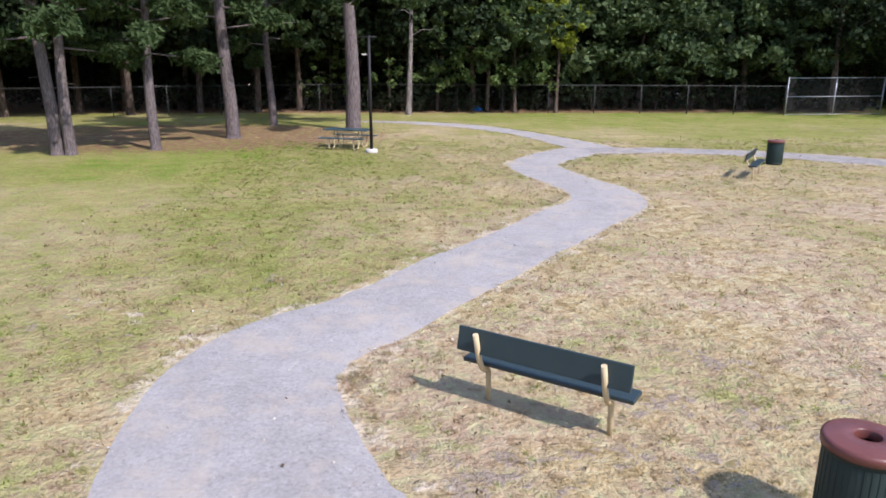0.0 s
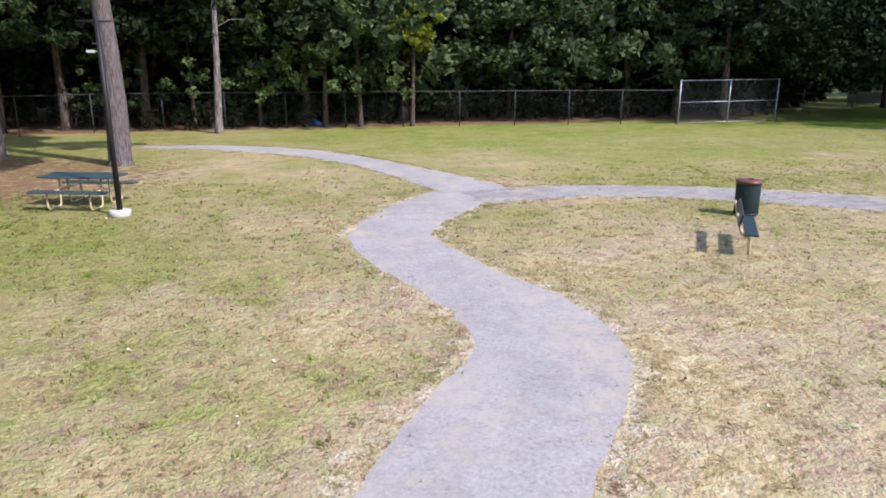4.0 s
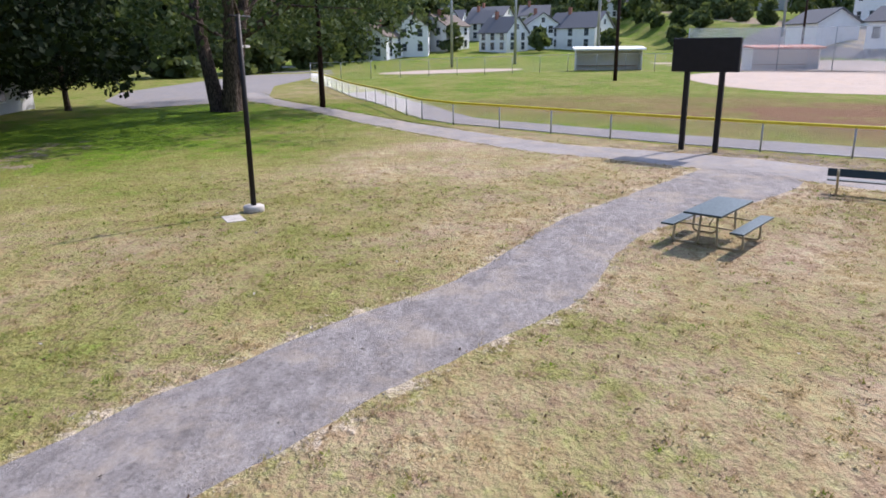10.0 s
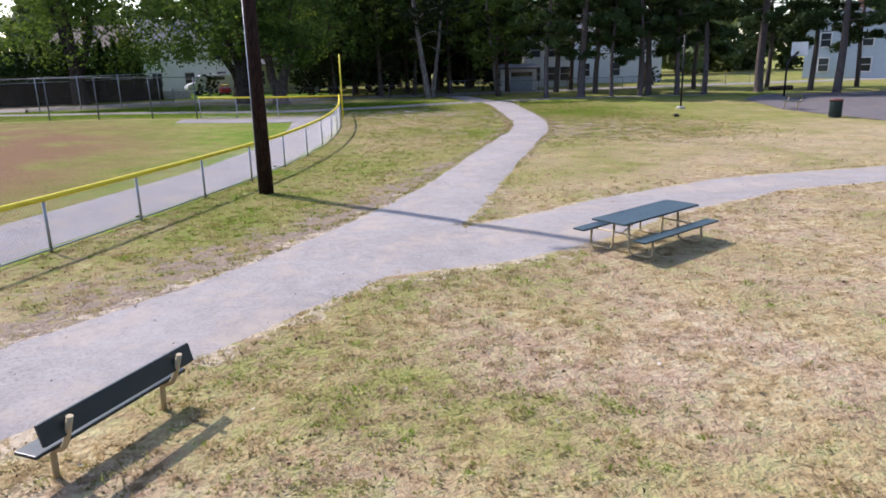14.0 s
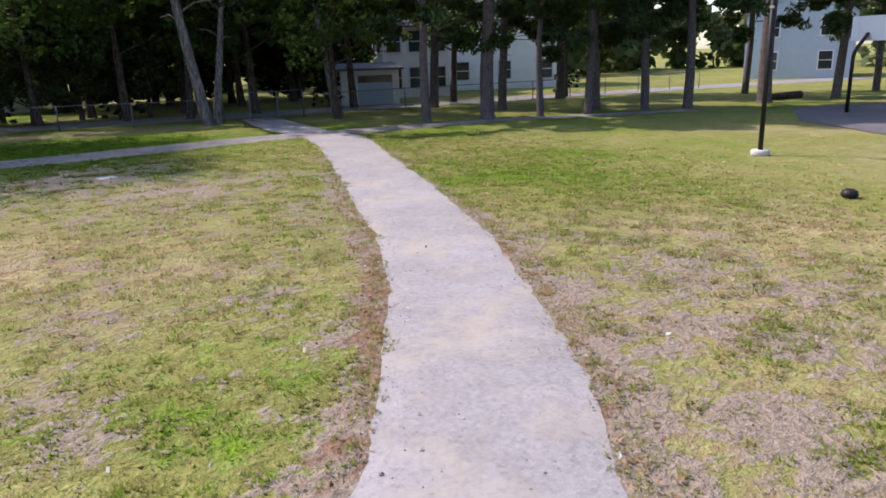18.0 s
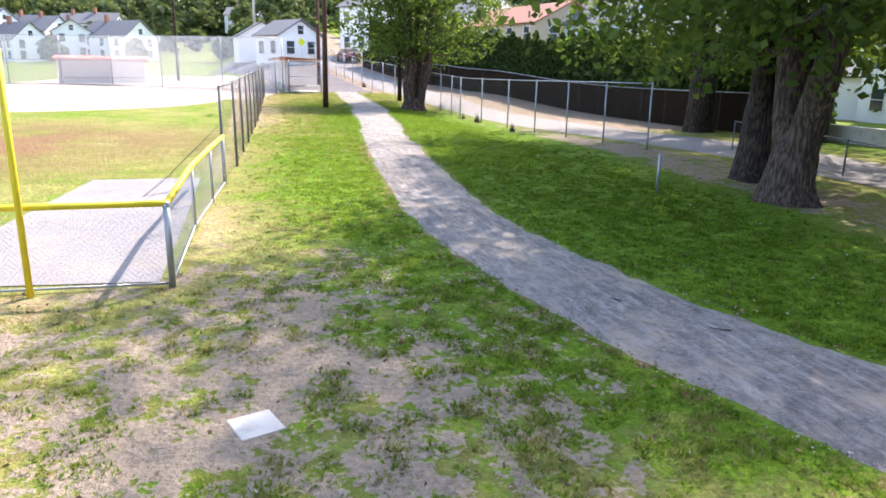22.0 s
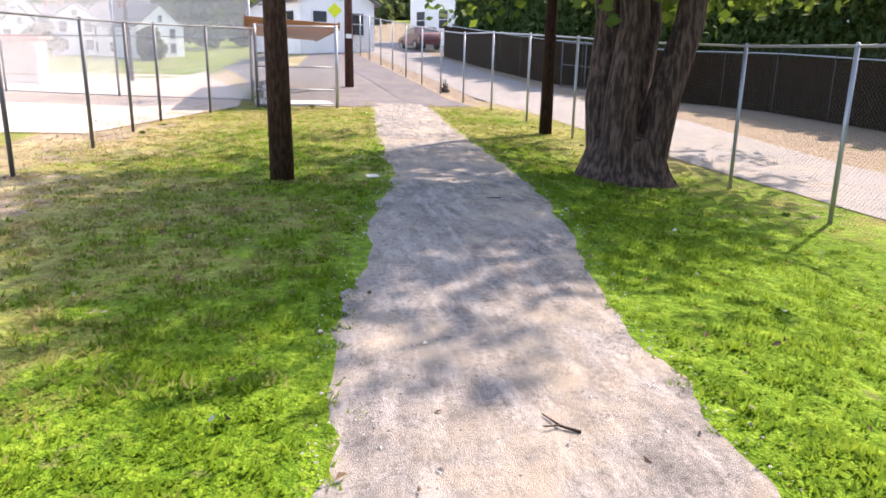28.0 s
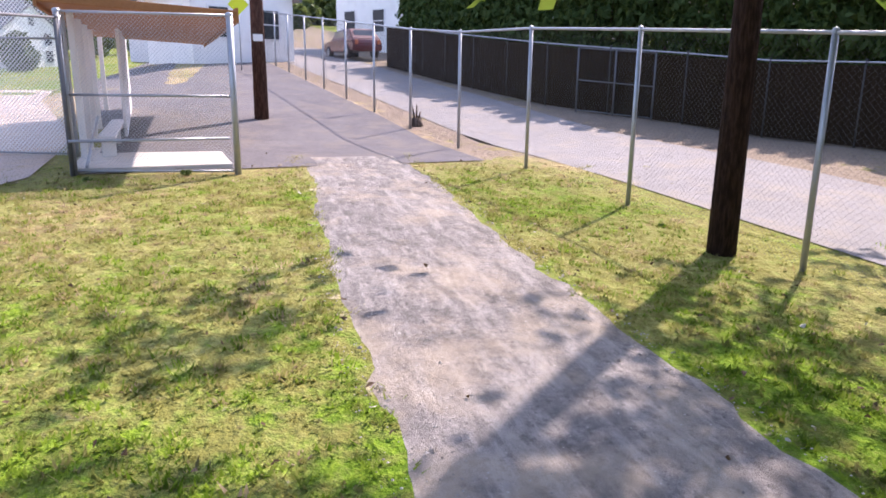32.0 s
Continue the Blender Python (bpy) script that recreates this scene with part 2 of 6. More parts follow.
def bark_mat(name, lo, hi, scale=5.0):
    m = Mat(name, 0.9, 0, 0.15)
    a = m.noise(scale, 5.0, m.obj, rough=0.65, stretch=(3.0, 3.0, 0.55))
    plate = m.noise(scale * 1.7, 3.0, m.obj, rough=0.5, stretch=(2.4, 2.4, 0.4))
    b = m.noise(1.3, 3.0, m.obj)
    k = m.math("ADD", m.math("MULTIPLY", a, 0.55), m.math("MULTIPLY", plate, 0.45))
    c = m.ramp(k, (0.38, tuple(v * 0.6 for v in lo)), (0.47, lo), (0.54, tuple((p + q) / 2 for p, q in zip(lo, hi))), (0.64, hi))
    m.color(m.mix(m.math("MULTIPLY", b, 0.4), c, lo))
    m.bump(k, 1.0, 0.09)
    return m.m


def see_through(m, c, share):
    """Lets a share of the light through thin blades and leaves."""
    tr = m.t.nodes.new("ShaderNodeBsdfTranslucent")
    mixer = m.t.nodes.new("ShaderNodeMixShader")
    m.put(tr.inputs[0], c)
    m.put(mixer.inputs[0], share)
    m.t.links.new(m.b.outputs[0], mixer.inputs[1])
    m.t.links.new(tr.outputs[0], mixer.inputs[2])
    m.t.links.new(mixer.outputs[0], m.t.nodes["Material Output"].inputs[0])


def glass_mat():
    m = Mat("dark_glass", 0.08, 0, 0.6)
    m.color(m.mix(m.rnd(), (0.02, 0.025, 0.03), (0.07, 0.08, 0.09)))
    return m.m


LAWN = ground_mat()
GRAVEL = gravel_mat("gravel", (0.165, 0.148, 0.140), (0.305, 0.279, 0.266), (0.45, 0.417, 0.40), 0.3, (0.6, 0.6, 1.0), 0.2, 0.012)
COARSE = gravel_mat("coarse_gravel", (0.14, 0.124, 0.118), (0.285, 0.259, 0.247), (0.46, 0.422, 0.40), 0.55, (0.8, 1.2, 1.0), 0.4, 0.04, (0.8, 1.4, 1.0))
# coarse streaked stone, its colour also darkened for tree shade over the alley
SHADESCREENINGS = gravel_mat("shade_dark_screenings", (0.10, 0.088, 0.082), (0.235, 0.210, 0.196), (0.46, 0.413, 0.378), 0.75, (0.9, 1.8, 1.0), 0.55, 0.05, (0.5, 2.4, 1.0))
TRACK = gravel_mat("track_gravel", (0.16, 0.147, 0.15), (0.25, 0.233, 0.238), (0.35, 0.332, 0.336), 0.3)
ASPHALT = gravel_mat("asphalt", (0.085, 0.075, 0.078), (0.14, 0.126, 0.13), (0.21, 0.195, 0.198), 0.3)
STREET = gravel_mat("street_asphalt", (0.17, 0.157, 0.153), (0.26, 0.242, 0.236), (0.34, 0.32, 0.313), 0.3)
CLAY = gravel_mat("infield_clay", (0.36, 0.275, 0.22), (0.50, 0.405, 0.34), (0.60, 0.50, 0.43), 0.3)
CONCRETE = plain("concrete", (0.44, 0.405, 0.36), (0.62, 0.575, 0.52), 8, 0.9, bump=0.3, stains=0.4)
GREEN = plain("green_plank", (0.012, 0.022, 0.024), (0.028, 0.045, 0.047), 5, 0.42, bump=0.2, spec=0.5)
TABLE = plain("green_table_top", (0.03, 0.055, 0.062), (0.055, 0.09, 0.10), 3, 0.4, bump=0.15, spec=0.5)
TAN = plain("tan_steel", (0.42, 0.33, 0.19), (0.62, 0.50, 0.31), 7, 0.5, bump=0.15, stains=0.3)
RUST = plain("maroon_lid", (0.10, 0.030, 0.024), (0.19, 0.062, 0.05), 5, 0.38, bump=0.15, spec=0.5, stains=0.3)
CAN = plain("green_can", (0.012, 0.022, 0.02), (0.024, 0.042, 0.038), 6, 0.5, bump=0.2)
BLACK = plain("black_paint", (0.008, 0.007, 0.007), (0.022, 0.018, 0.018), 6, 0.55, bump=0.15)
STEEL = plain("galvanized_steel", (0.30, 0.31, 0.33), (0.46, 0.47, 0.49), 9, 0.45, 0.65, bump=0.2)
WIRE = plain("galvanized_wire", (0.42, 0.43, 0.45), (0.60, 0.61, 0.63), 9, 0.5, 0.4, bump=0.05)
OLDSTEEL = plain("weathered_steel", (0.10, 0.10, 0.11), (0.19, 0.19, 0.20), 9, 0.6, 0.3, bump=0.2)
DULLWIRE = plain("dull_wire", (0.11, 0.108, 0.105), (0.18, 0.178, 0.175), 9, 0.6, 0.2, bump=0.05)
DARKWIRE = plain("weathered_wire", (0.03, 0.03, 0.03), (0.075, 0.073, 0.07), 9, 0.7, 0.0, bump=0.05)
YELLOW = plain("yellow_cap", (0.72, 0.55, 0.02), (0.85, 0.70, 0.06), 4, 0.5, bump=0.1, stains=0.25)
POLE = bark_mat("creosoted_pole", (0.026, 0.013, 0.010), (0.068, 0.038, 0.028), 9.0)
GREYPOLE = bark_mat("weathered_pole", (0.075, 0.038, 0.028), (0.17, 0.095, 0.072), 9.0)
BARK = bark_mat("bark", (0.065, 0.045, 0.036), (0.215, 0.162, 0.13))
PINEBARK = bark_mat("pine_bark", (0.12, 0.096, 0.093), (0.235, 0.195, 0.19), 7.0)
PALEBARK = bark_mat("pale_bark", (0.13, 0.11, 0.10), (0.36, 0.32, 0.30), 4.0)
LEAF = leaf_mat("leaf", (0.030, 0.056, 0.022), (0.14, 0.18, 0.08), 0.32)
# LEAF darkened: the shade inside the woods is put into this colour
LEAFDARK = leaf_mat("shade_tinted_leaf", (0.011, 0.020, 0.008), (0.030, 0.044, 0.016), 0.12)
LEAFLIGHT = leaf_mat("light_leaf", (0.065, 0.115, 0.04), (0.20, 0.26, 0.09), 0.45)
LEAFYELLOW = leaf_mat("yellow_leaf", (0.22, 0.27, 0.03), (0.42, 0.46, 0.07), 0.45)
NEEDLE = leaf_mat("pine_needle", (0.03, 0.055, 0.018), (0.085, 0.12, 0.045), 0.2)
CEDAR = leaf_mat("cedar_leaf", (0.032, 0.066, 0.02), (0.115, 0.17, 0.055), 0.35)
GROVELEAF = leaf_mat("grove_leaf", (0.034, 0.066, 0.014), (0.12, 0.17, 0.04), 0.38)
YARDLEAF = leaf_mat("yard_leaf", (0.06, 0.11, 0.025), (0.19, 0.26, 0.065), 0.55)
# distance haze is put into this leaf colour as a paler base
FARLEAF = leaf_mat("haze_pale_leaf", (0.08, 0.115, 0.05), (0.20, 0.24, 0.11), 0.4)
GLASS = glass_mat()
WHITE = plain("white_siding", (0.76, 0.75, 0.74), (0.86, 0.86, 0.85), 2, 0.6, bump=0.15, stains=0.15)

# ---- shape helpers ----
def part(name, bm, material, parent=None, label="", smooth=False):
    """Links a bmesh as one mesh object under a thing or a part."""
    me = bpy.data.meshes.new(name)
    bm.to_mesh(me)
    bm.free()
    if smooth:
        me.polygons.foreach_set("use_smooth", [True] * len(me.polygons))
    me.materials.append(material)
    ob = new(name, me)
    if parent:
        ob.parent = parent
    return tagged(ob, label)


def raw(name, verts, faces, material, parent=None, label="", smooth=False):
    me = bpy.data.meshes.new(name)
    me.from_pydata(verts, [], faces)
    if smooth:
        me.polygons.foreach_set("use_smooth", [True] * len(me.polygons))
    me.materials.append(material)
    ob = new(name, me)
    if parent:
        ob.parent = parent
    return tagged(ob, label)


def thing(name, m, label, category, group="", kind=""):
    ob = new(name)
    ob.empty_display_size = 0.2
    ob.matrix_basis = m
    return tagged(ob, label, category, group, kind)


def box(bm, c, s, bevel=0.0, rot=None):
    """A box at c of size s, bevelled, into bm."""
    m = Matrix.Translation(c) @ (rot or Matrix()) @ Matrix.Diagonal((*s, 1))
    r = bmesh.ops.create_cube(bm, size=1, matrix=m)
    if bevel:
        es = {e for v in r["verts"] for e in v.link_edges}
        bmesh.ops.bevel(bm, geom=list(es), offset=bevel, segments=2, affect="EDGES", profile=0.6)
    return bm


def boxed(c, s, bevel=0.0, rot=None):
    return box(bmesh.new(), c, s, bevel, rot)


def tube(bm, pts, r, sides=8, r2=None, closed_ends=True):
    """A tube along points, its radius going from r to r2."""
    pts = [Vector(p) for p in pts]
    r2 = r if r2 is None else r2
    rings, up = [], None
    for i, p in enumerate(pts):
        d = (pts[min(i + 1, len(pts) - 1)] - pts[max(i - 1, 0)]).normalized()
        if up is None:
            up = d.orthogonal().normalized()
        up = (up - d * up.dot(d)).normalized()
        side = d.cross(up)
        k = r + (r2 - r) * i / max(1, len(pts) - 1)
        rings.append([bm.verts.new(p + (up * math.cos(a) + side * math.sin(a)) * k)
                      for a in (2 * math.pi * j / sides for j in range(sides))])
    for a, b in zip(rings, rings[1:]):
        for j in range(sides):
            bm.faces.new((a[j], a[(j + 1) % sides], b[(j + 1) % sides], b[j])).smooth = True
    if closed_ends:
        bm.faces.new(rings[0][::-1])
        bm.faces.new(rings[-1])
    return bm


def tubed(pts, r, sides=8, r2=None):
    return tube(bmesh.new(), pts, r, sides, r2)


def rounded(pts, radius, n=5):
    """The polyline with its inner corners rounded."""
    pts = [Vector(p) for p in pts]
    out = [pts[0]]
    for a, b, c in zip(pts, pts[1:], pts[2:]):
        k = min(radius, (a - b).length * 0.49, (c - b).length * 0.49)
        p, q = b + (a - b).normalized() * k, b + (c - b).normalized() * k
        out += [p.lerp(b, i / n).lerp(b.lerp(q, i / n), i / n) for i in range(n + 1)]
    return out + [pts[-1]]


def lathe(profile, sides=24):
    """A turned body from (radius, height) pairs."""
    bm = bmesh.new()
    rings = [[bm.verts.new((r * math.cos(2 * math.pi * j / sides), r * math.sin(2 * math.pi * j / sides), z)) for j in range(sides)]
             for r, z in profile]
    for a, b in zip(rings, rings[1:]):
        for j in range(sides):
            bm.faces.new((a[j], a[(j + 1) % sides], b[(j + 1) % sides], b[j])).smooth = True
    return bm


def smoothstep(a, b, x):
    k = np.clip((x - a) / (b - a), 0, 1)
    return k * k * (3 - 2 * k)


def lie(x, y):
    """The ground's height."""
    x, y = np.asarray(x, float), np.asarray(y, float)
    def rise(q):
        return np.interp(q, [22, 32, 45, 56, 67, 71], [0, 0.25, 0.38, 0.42, 0.83, 0.95])
    z = (rise(x - 2) + 2 * rise(x) + rise(x + 2)) / 4 * smoothstep(60, 0, y)
    z = z - np.interp(x, [30, 45, 50, 56, 61, 67], [0, 0.35, 0.38, 0.28, 0.15, 0]) * smoothstep(-35, -38.5, y)
    z = z + 0.095 * np.clip(x - 71, 0, 52) * smoothstep(-20, -31, y)
    return z + 9.0 * smoothstep(105, 265, x) + 30.0 * smoothstep(290, 560, x) * smoothstep(-200, 40, y)


def at(x, y, rz=0.0, dz=0.0, tilt=0.0, k=1.0):
    """A pose on the ground."""
    return pose(x, y, float(lie(x, y)) + dz, tilt, 0, rz) @ Matrix.Scale(k, 4)


def spline(pts, step=0.25):
    """A Catmull-Rom curve through rows of numbers, sampled about every step."""
    p = np.array([pts[0], *pts, pts[-1]], float)
    p[0], p[-1] = 2 * p[1] - p[2], 2 * p[-2] - p[-3]
    out = []
    for i in range(1, len(p) - 2):
        n = max(2, int(np.hypot(*(p[i + 1] - p[i])[:2]) / step))
        for k in range(n):
            t = k / n
            out.append(0.5 * (2 * p[i] + (p[i + 1] - p[i - 1]) * t + (2 * p[i - 1] - 5 * p[i] + 4 * p[i + 1] - p[i + 2]) * t * t
                              + (3 * p[i] - p[i - 1] - 3 * p[i + 1] + p[i + 2]) * t ** 3))
    return np.array(out + [p[-2]])


def wob(x, y, s, seed=0.0):
    return noise.noise(Vector((x * s, y * s, seed)))


# ---- paths: x, y, width ----
PATHS = {
    "loop": [(21.3, 6.4, 1.6), (19.6, 5.9, 2.3), (18.2, 5.5, 2.8), (17.0, 5.0, 2.9), (15.4, 4.15, 2.7), (13.5, 3.0, 2.45), (11.3, 2.1, 2.4), (9.6, 1.5, 2.3), (5.5, 1.2, 2.2), (1.0, 0.8, 2.3), (-1.6, 1.15, 2.9),
             (-3.6, 3.0, 3.0), (-4.5, 5.6, 2.5), (-4.3, 7.1, 2.3), (-3.2, 8.4, 2.1), (-2.0, 10.2, 2.1), (-0.4, 12.4, 2.1), (1.0, 14.4, 2.3),
             (2.1, 16.1, 2.2), (2.2, 17.6, 2.1), (1.8, 18.9, 2.0), (1.2, 21.2, 2.0), (1.3, 22.6, 2.0), (2.3, 24.3, 2.1), (3.9, 26.0, 2.4)],
    "spur": [(4.3, 26.2, 2.2), (3.1, 29.6, 1.8), (1.6, 32.9, 1.6), (-0.6, 35.6, 1.8), (-3.2, 37.3, 1.5), (-6.0, 38.0, 0.9)],
    "north": [(3.6, 25.6, 2.2), (6.2, 25.75, 1.8), (8.3, 25.3, 1.8), (10.3, 24.5, 2.0), (12.3, 23.2, 2.1), (14.3, 21.6, 2.2), (16.1, 20.0, 2.2),
              (18.5, 18.8, 2.0), (20.3, 17.7, 2.2), (22.2, 15.8, 2.7), (24.2, 13.8, 3.2), (26.2, 12.2, 3.0)],
    "fence": [(62.0, 38.0, 3.0), (54.0, 34.0, 2.2), (46.0, 28.8, 1.8), (40.0, 25.2, 2.0), (34.5, 21.4, 2.2), (30.6, 18.2, 2.2), (28.5, 15.2, 2.4),
              (26.5, 12.3, 2.8), (24.1, 9.9, 2.5), (21.9, 7.5, 2.6), (20.05, 5.2, 2.8), (18.4, 2.4, 2.5), (17.0, -0.5, 2.2), (14.8, -5.4, 2.1),
              (12.6, -10.2, 2.0), (11.2, -13.2, 1.9), (10.0, -17.0, 1.9), (9.2, -21.2, 2.0), (8.2, -27.5, 2.0), (7.6, -32.5, 2.2), (8.2, -37.0, 2.2), (8.6, -44.0, 2.0)],
    "alley": [(-9.0, -33.0, 1.6), (-1.0, -34.6, 1.5), (5.0, -34.6, 1.9), (9.8, -34.2, 2.1), (12.6, -33.4, 2.3), (15.0, -32.7, 2.4), (18.0, -32.0, 2.3), (21.0, -31.6, 2.2),
              (24.0, -31.5, 2.1), (30.5, -31.9, 2.1), (34.4, -32.3, 2.1), (37.4, -32.5, 2.0), (41.8, -33.15, 2.1), (46.0, -33.6, 2.1), (49.0, -33.8, 2.25), (51.8, -34.2, 2.5), (55.0, -34.65, 2.4),
              (60.0, -34.65, 2.25), (63.5, -34.7, 2.2), (67.4, -34.8, 2.1), (69.0, -34.8, 2.2)],
}
CURVES = {k: spline(v) for k, v in PATHS.items()}


def ribbon(name, curve, material, label, lift, ragged=0.11, rows=7, group=""):
    """A strip along a curve of x, y, width, with uneven edges that sink into the lawn."""
    verts, faces = [], []
    d = np.gradient(curve[:, :2], axis=0)
    d /= np.linalg.norm(d, axis=1)[:, None]
    for i, ((x, y, w), (dx, dy)) in enumerate(zip(curve, d)):
        for j in range(rows):
            k = 2 * j / (rows - 1) - 1
            e = w / 2 * k
            if abs(k) == 1:
                e += ragged * k * (0.9 * wob(x, y, 0.6, 3 + k) + 0.8 * wob(x, y, 1.9, 9 + k) + 0.3 * wob(x, y, 5.0, 7 + k))
            px, py = x - dy * e, y + dx * e
            z = float(lie(px, py)) + (lift if abs(k) < 1 and 0 < i < len(curve) - 1 else -0.01)
            verts.append((px, py, z))
        if i:
            for j in range(rows - 1):
                a = (i - 1) * rows + j
                faces.append((a, a + rows, a + rows + 1, a + 1))
    return tagged(raw(name, verts, faces, material, smooth=True), label, "path", group, "structure")


def sheet(name, outline, material, label, category, lift, step=2.0):
    """A flat area inside an outline (anticlockwise), laid on the ground."""
    bm = bmesh.new()
    f = bm.faces.new([bm.verts.new((x, y, 0)) for x, y in outline])
    xs, ys = [p[0] for p in outline], [p[1] for p in outline]
    for axis, lo, hi in ((0, min(xs), max(xs)), (1, min(ys), max(ys))):
        k = lo + step
        while k < hi:
            co, no = [0, 0, 0], [0, 0, 0]
            co[axis], no[axis] = k, 1
            bmesh.ops.bisect_plane(bm, geom=bm.verts[:] + bm.edges[:] + bm.faces[:], plane_co=co, plane_no=no)
            k += step
    for v in bm.verts:
        v.co.z = float(lie(v.co.x, v.co.y)) + lift
    bmesh.ops.recalc_face_normals(bm, faces=bm.faces[:])
    if bm.faces[:][0].normal.z < 0:
        bmesh.ops.reverse_faces(bm, faces=bm.faces[:])
    return tagged(part(name, bm, material), label, category, "", "structure")


# ---- the outfield fence line ----
ARC = spline([(79.0, 36.0), (74.5, 34.6), (67.0, 32.2), (58.0, 29.2), (51.0, 26.6), (46.0, 24.8), (42.0, 23.6), (38.3, 22.0), (35.1, 18.7), (31.8, 15.0), (28.9, 10.95), (26.45, 6.4), (24.1, 0.9), (22.2, -4.0),
              (20.9, -8.4), (20.0, -13.0), (19.4, -18.5), (19.1, -26.2)], 0.3)


def spaced(curve, gap):
    """Points along a curve at even gaps."""
    s = np.concatenate([[0], np.cumsum(np.linalg.norm(np.diff(curve[:, :2], axis=0), axis=1))])
    n = max(1, round(s[-1] / gap))
    return [tuple(float(np.interp(k, s, curve[:, i])) for i in (0, 1)) for k in np.linspace(0, s[-1], n + 1)]


def blob(x, y, cx, cy, rx, ry, soft=0.5):
    d = np.hypot((x - cx) / rx, (y - cy) / ry)
    return 1 - smoothstep(1 - soft, 1 + soft, d)


FENCEWAY = CURVES["fence"][::-1]
ALLC = np.concatenate(list(CURVES.values()))


def off_path(x, y):
    """How far places lie outside the nearest path's edge."""
    out = np.full(x.shape, 1e9)
    for i in range(0, x.size, 4000):
        dx = x[i:i + 4000, None] - ALLC[None, :, 0]
        dy = y[i:i + 4000, None] - ALLC[None, :, 1]
        out[i:i + 4000] = (np.sqrt(dx * dx + dy * dy) - ALLC[None, :, 2] / 2).min(axis=1)
    return out


def inside_field(x, y):
    order = np.argsort(ARC[:, 1])
    edge = np.interp(y, ARC[order, 1], ARC[order, 0])
    return ((x > edge) & (y > -26.2) & (y < 36)).astype(float)


def growth(x, y):
    """Lushness, bare soil, straw fringe, leaf litter and scorched turf over the plan."""
    off = off_path(x, y)
    field = inside_field(x, y)
    park = 1 - field
    lush = 0.27 + (0.3 + 0.25 * smoothstep(-4, 4, x)) * smoothstep(28, 41, y) * park + 0.2 * blob(x, y, -9, 23.5, 10, 5, 0.5)
    lush += 0.75 * blob(x, y, 40, 32, 13, 9) + 0.25 * blob(x, y, -14, 30, 9, 10) + 0.25 * blob(x, y, 15, 29, 12, 6, 0.6)
    lush += 0.5 * smoothstep(-25, -33, y) * smoothstep(75, 62, x)
    lush += 0.75 * blob(x, y, 32, -35.0, 20, 5.5, 0.6) + 0.35 * blob(x, y, 48, -36.5, 10, 4) + 0.3 * blob(x, y, -3, -22, 14, 12) + 0.22 * blob(x, y, 15, -16, 7, 14)
    lush += 0.22 * blob(x, y, 20.5, 0, 3.5, 10) * park
    lush += 0.45 * blob(x, y, 30, -56, 10, 6) - 0.10 * blob(x, y, 6, 8, 9, 10) - 0.05 * blob(x, y, 13, 13, 7, 6) + 0.22 * blob(x, y, -10, 15, 8, 10)
    lush += 0.32 * blob(x, y, 25, -30.4, 11, 2.6, 0.6) + 0.3 * blob(x, y, 31, -28.0, 11, 2.0, 0.5)
    lush += -0.12 * blob(x, y, 60, -31.6, 6, 2.2, 0.6) + 0.35 * blob(x, y, 17.0, -26.8, 4.0, 2.4, 0.5) + 0.35 * blob(x, y, 5, -23, 6, 4, 0.6) + 0.25 * blob(x, y, 13.2, -12.8, 1.6, 2.5, 0.6)
    verge = x - np.interp(y, FENCEWAY[:, 1], FENCEWAY[:, 0]) - 1.3
    beside = smoothstep(-8, -3, y) * smoothstep(17, 12, y)
    side = beside * smoothstep(-0.4, 0.2, verge)
    lush += 0.2 * side * smoothstep(1.0, 2.2, off)
    lush = np.where(field > 0.5, 0.92, lush)
    lush = np.maximum(lush, 0.95 * smoothstep(95, 125, x))
    scorch = field * (0.95 * blob(x, y, 36, -8, 9, 18, 0.4) + 0.6 * blob(x, y, 46, 10, 8, 12, 0.4))
    bare = -0.22 + 0.36 * blob(x, y, 13.5, -20.5, 4.5, 9, 0.6) + 0.42 * blob(x, y, 16.5, -26.5, 5, 4, 0.6) + 0.4 * blob(x, y, 19, 32.5, 4.5, 3.0, 0.6) + 0.38 * blob(x, y, 8.5, -13.5, 3, 5) + 0.2 * blob(x, y, 11.6, -23.5, 2.5, 3)
    bare += 0.80 * side * smoothstep(2.5, 0.4, off) + 0.55 * blob(x, y, 28, 36, 6, 2) + 0.45 * blob(x, y, 1, 4.5, 4, 3) + 0.2 * blob(x, y, -9, 10, 5, 4)
    bare += 0.25 * smoothstep(0.7, 0.0, off) * smoothstep(-31.5, -28, y) + 0.40 * smoothstep(0.45, 0.0, off) * smoothstep(-2, -8, y) * smoothstep(-31.5, -28, y) + 0.8 * blob(x, y, 26, -41.2, 16, 1.6)
    bare += 1.2 * smoothstep(-42.2, -43.0, y) * smoothstep(38, 44, x) * smoothstep(95, 90, x) * smoothstep(-53, -50, y)
    bare += 0.10 * blob(x, y, 17.4, -26.8, 3.2, 2.0, 0.5) + 0.08 * blob(x, y, 15.0, -18.5, 3.0, 5.5, 0.6) + 0.10 * blob(x, y, 9.6, -12.6, 1.5, 2.6, 0.6)
    bare += 0.30 * blob(x, y, 17.5, -29.2, 4.5, 2.4, 0.6) + 0.04 * blob(x, y, 12.0, -21.5, 2.5, 5.0, 0.6)
    bare += 1.0 * smoothstep(67.5, 69, x) * smoothstep(-32.5, -34, y) * smoothstep(-46, -44, y)
    bare += 0.5 * blob(x, y, 53, -28.0, 14, 1.2) + 0.4 * blob(x, y, 48, -40.3, 20, 1.2)
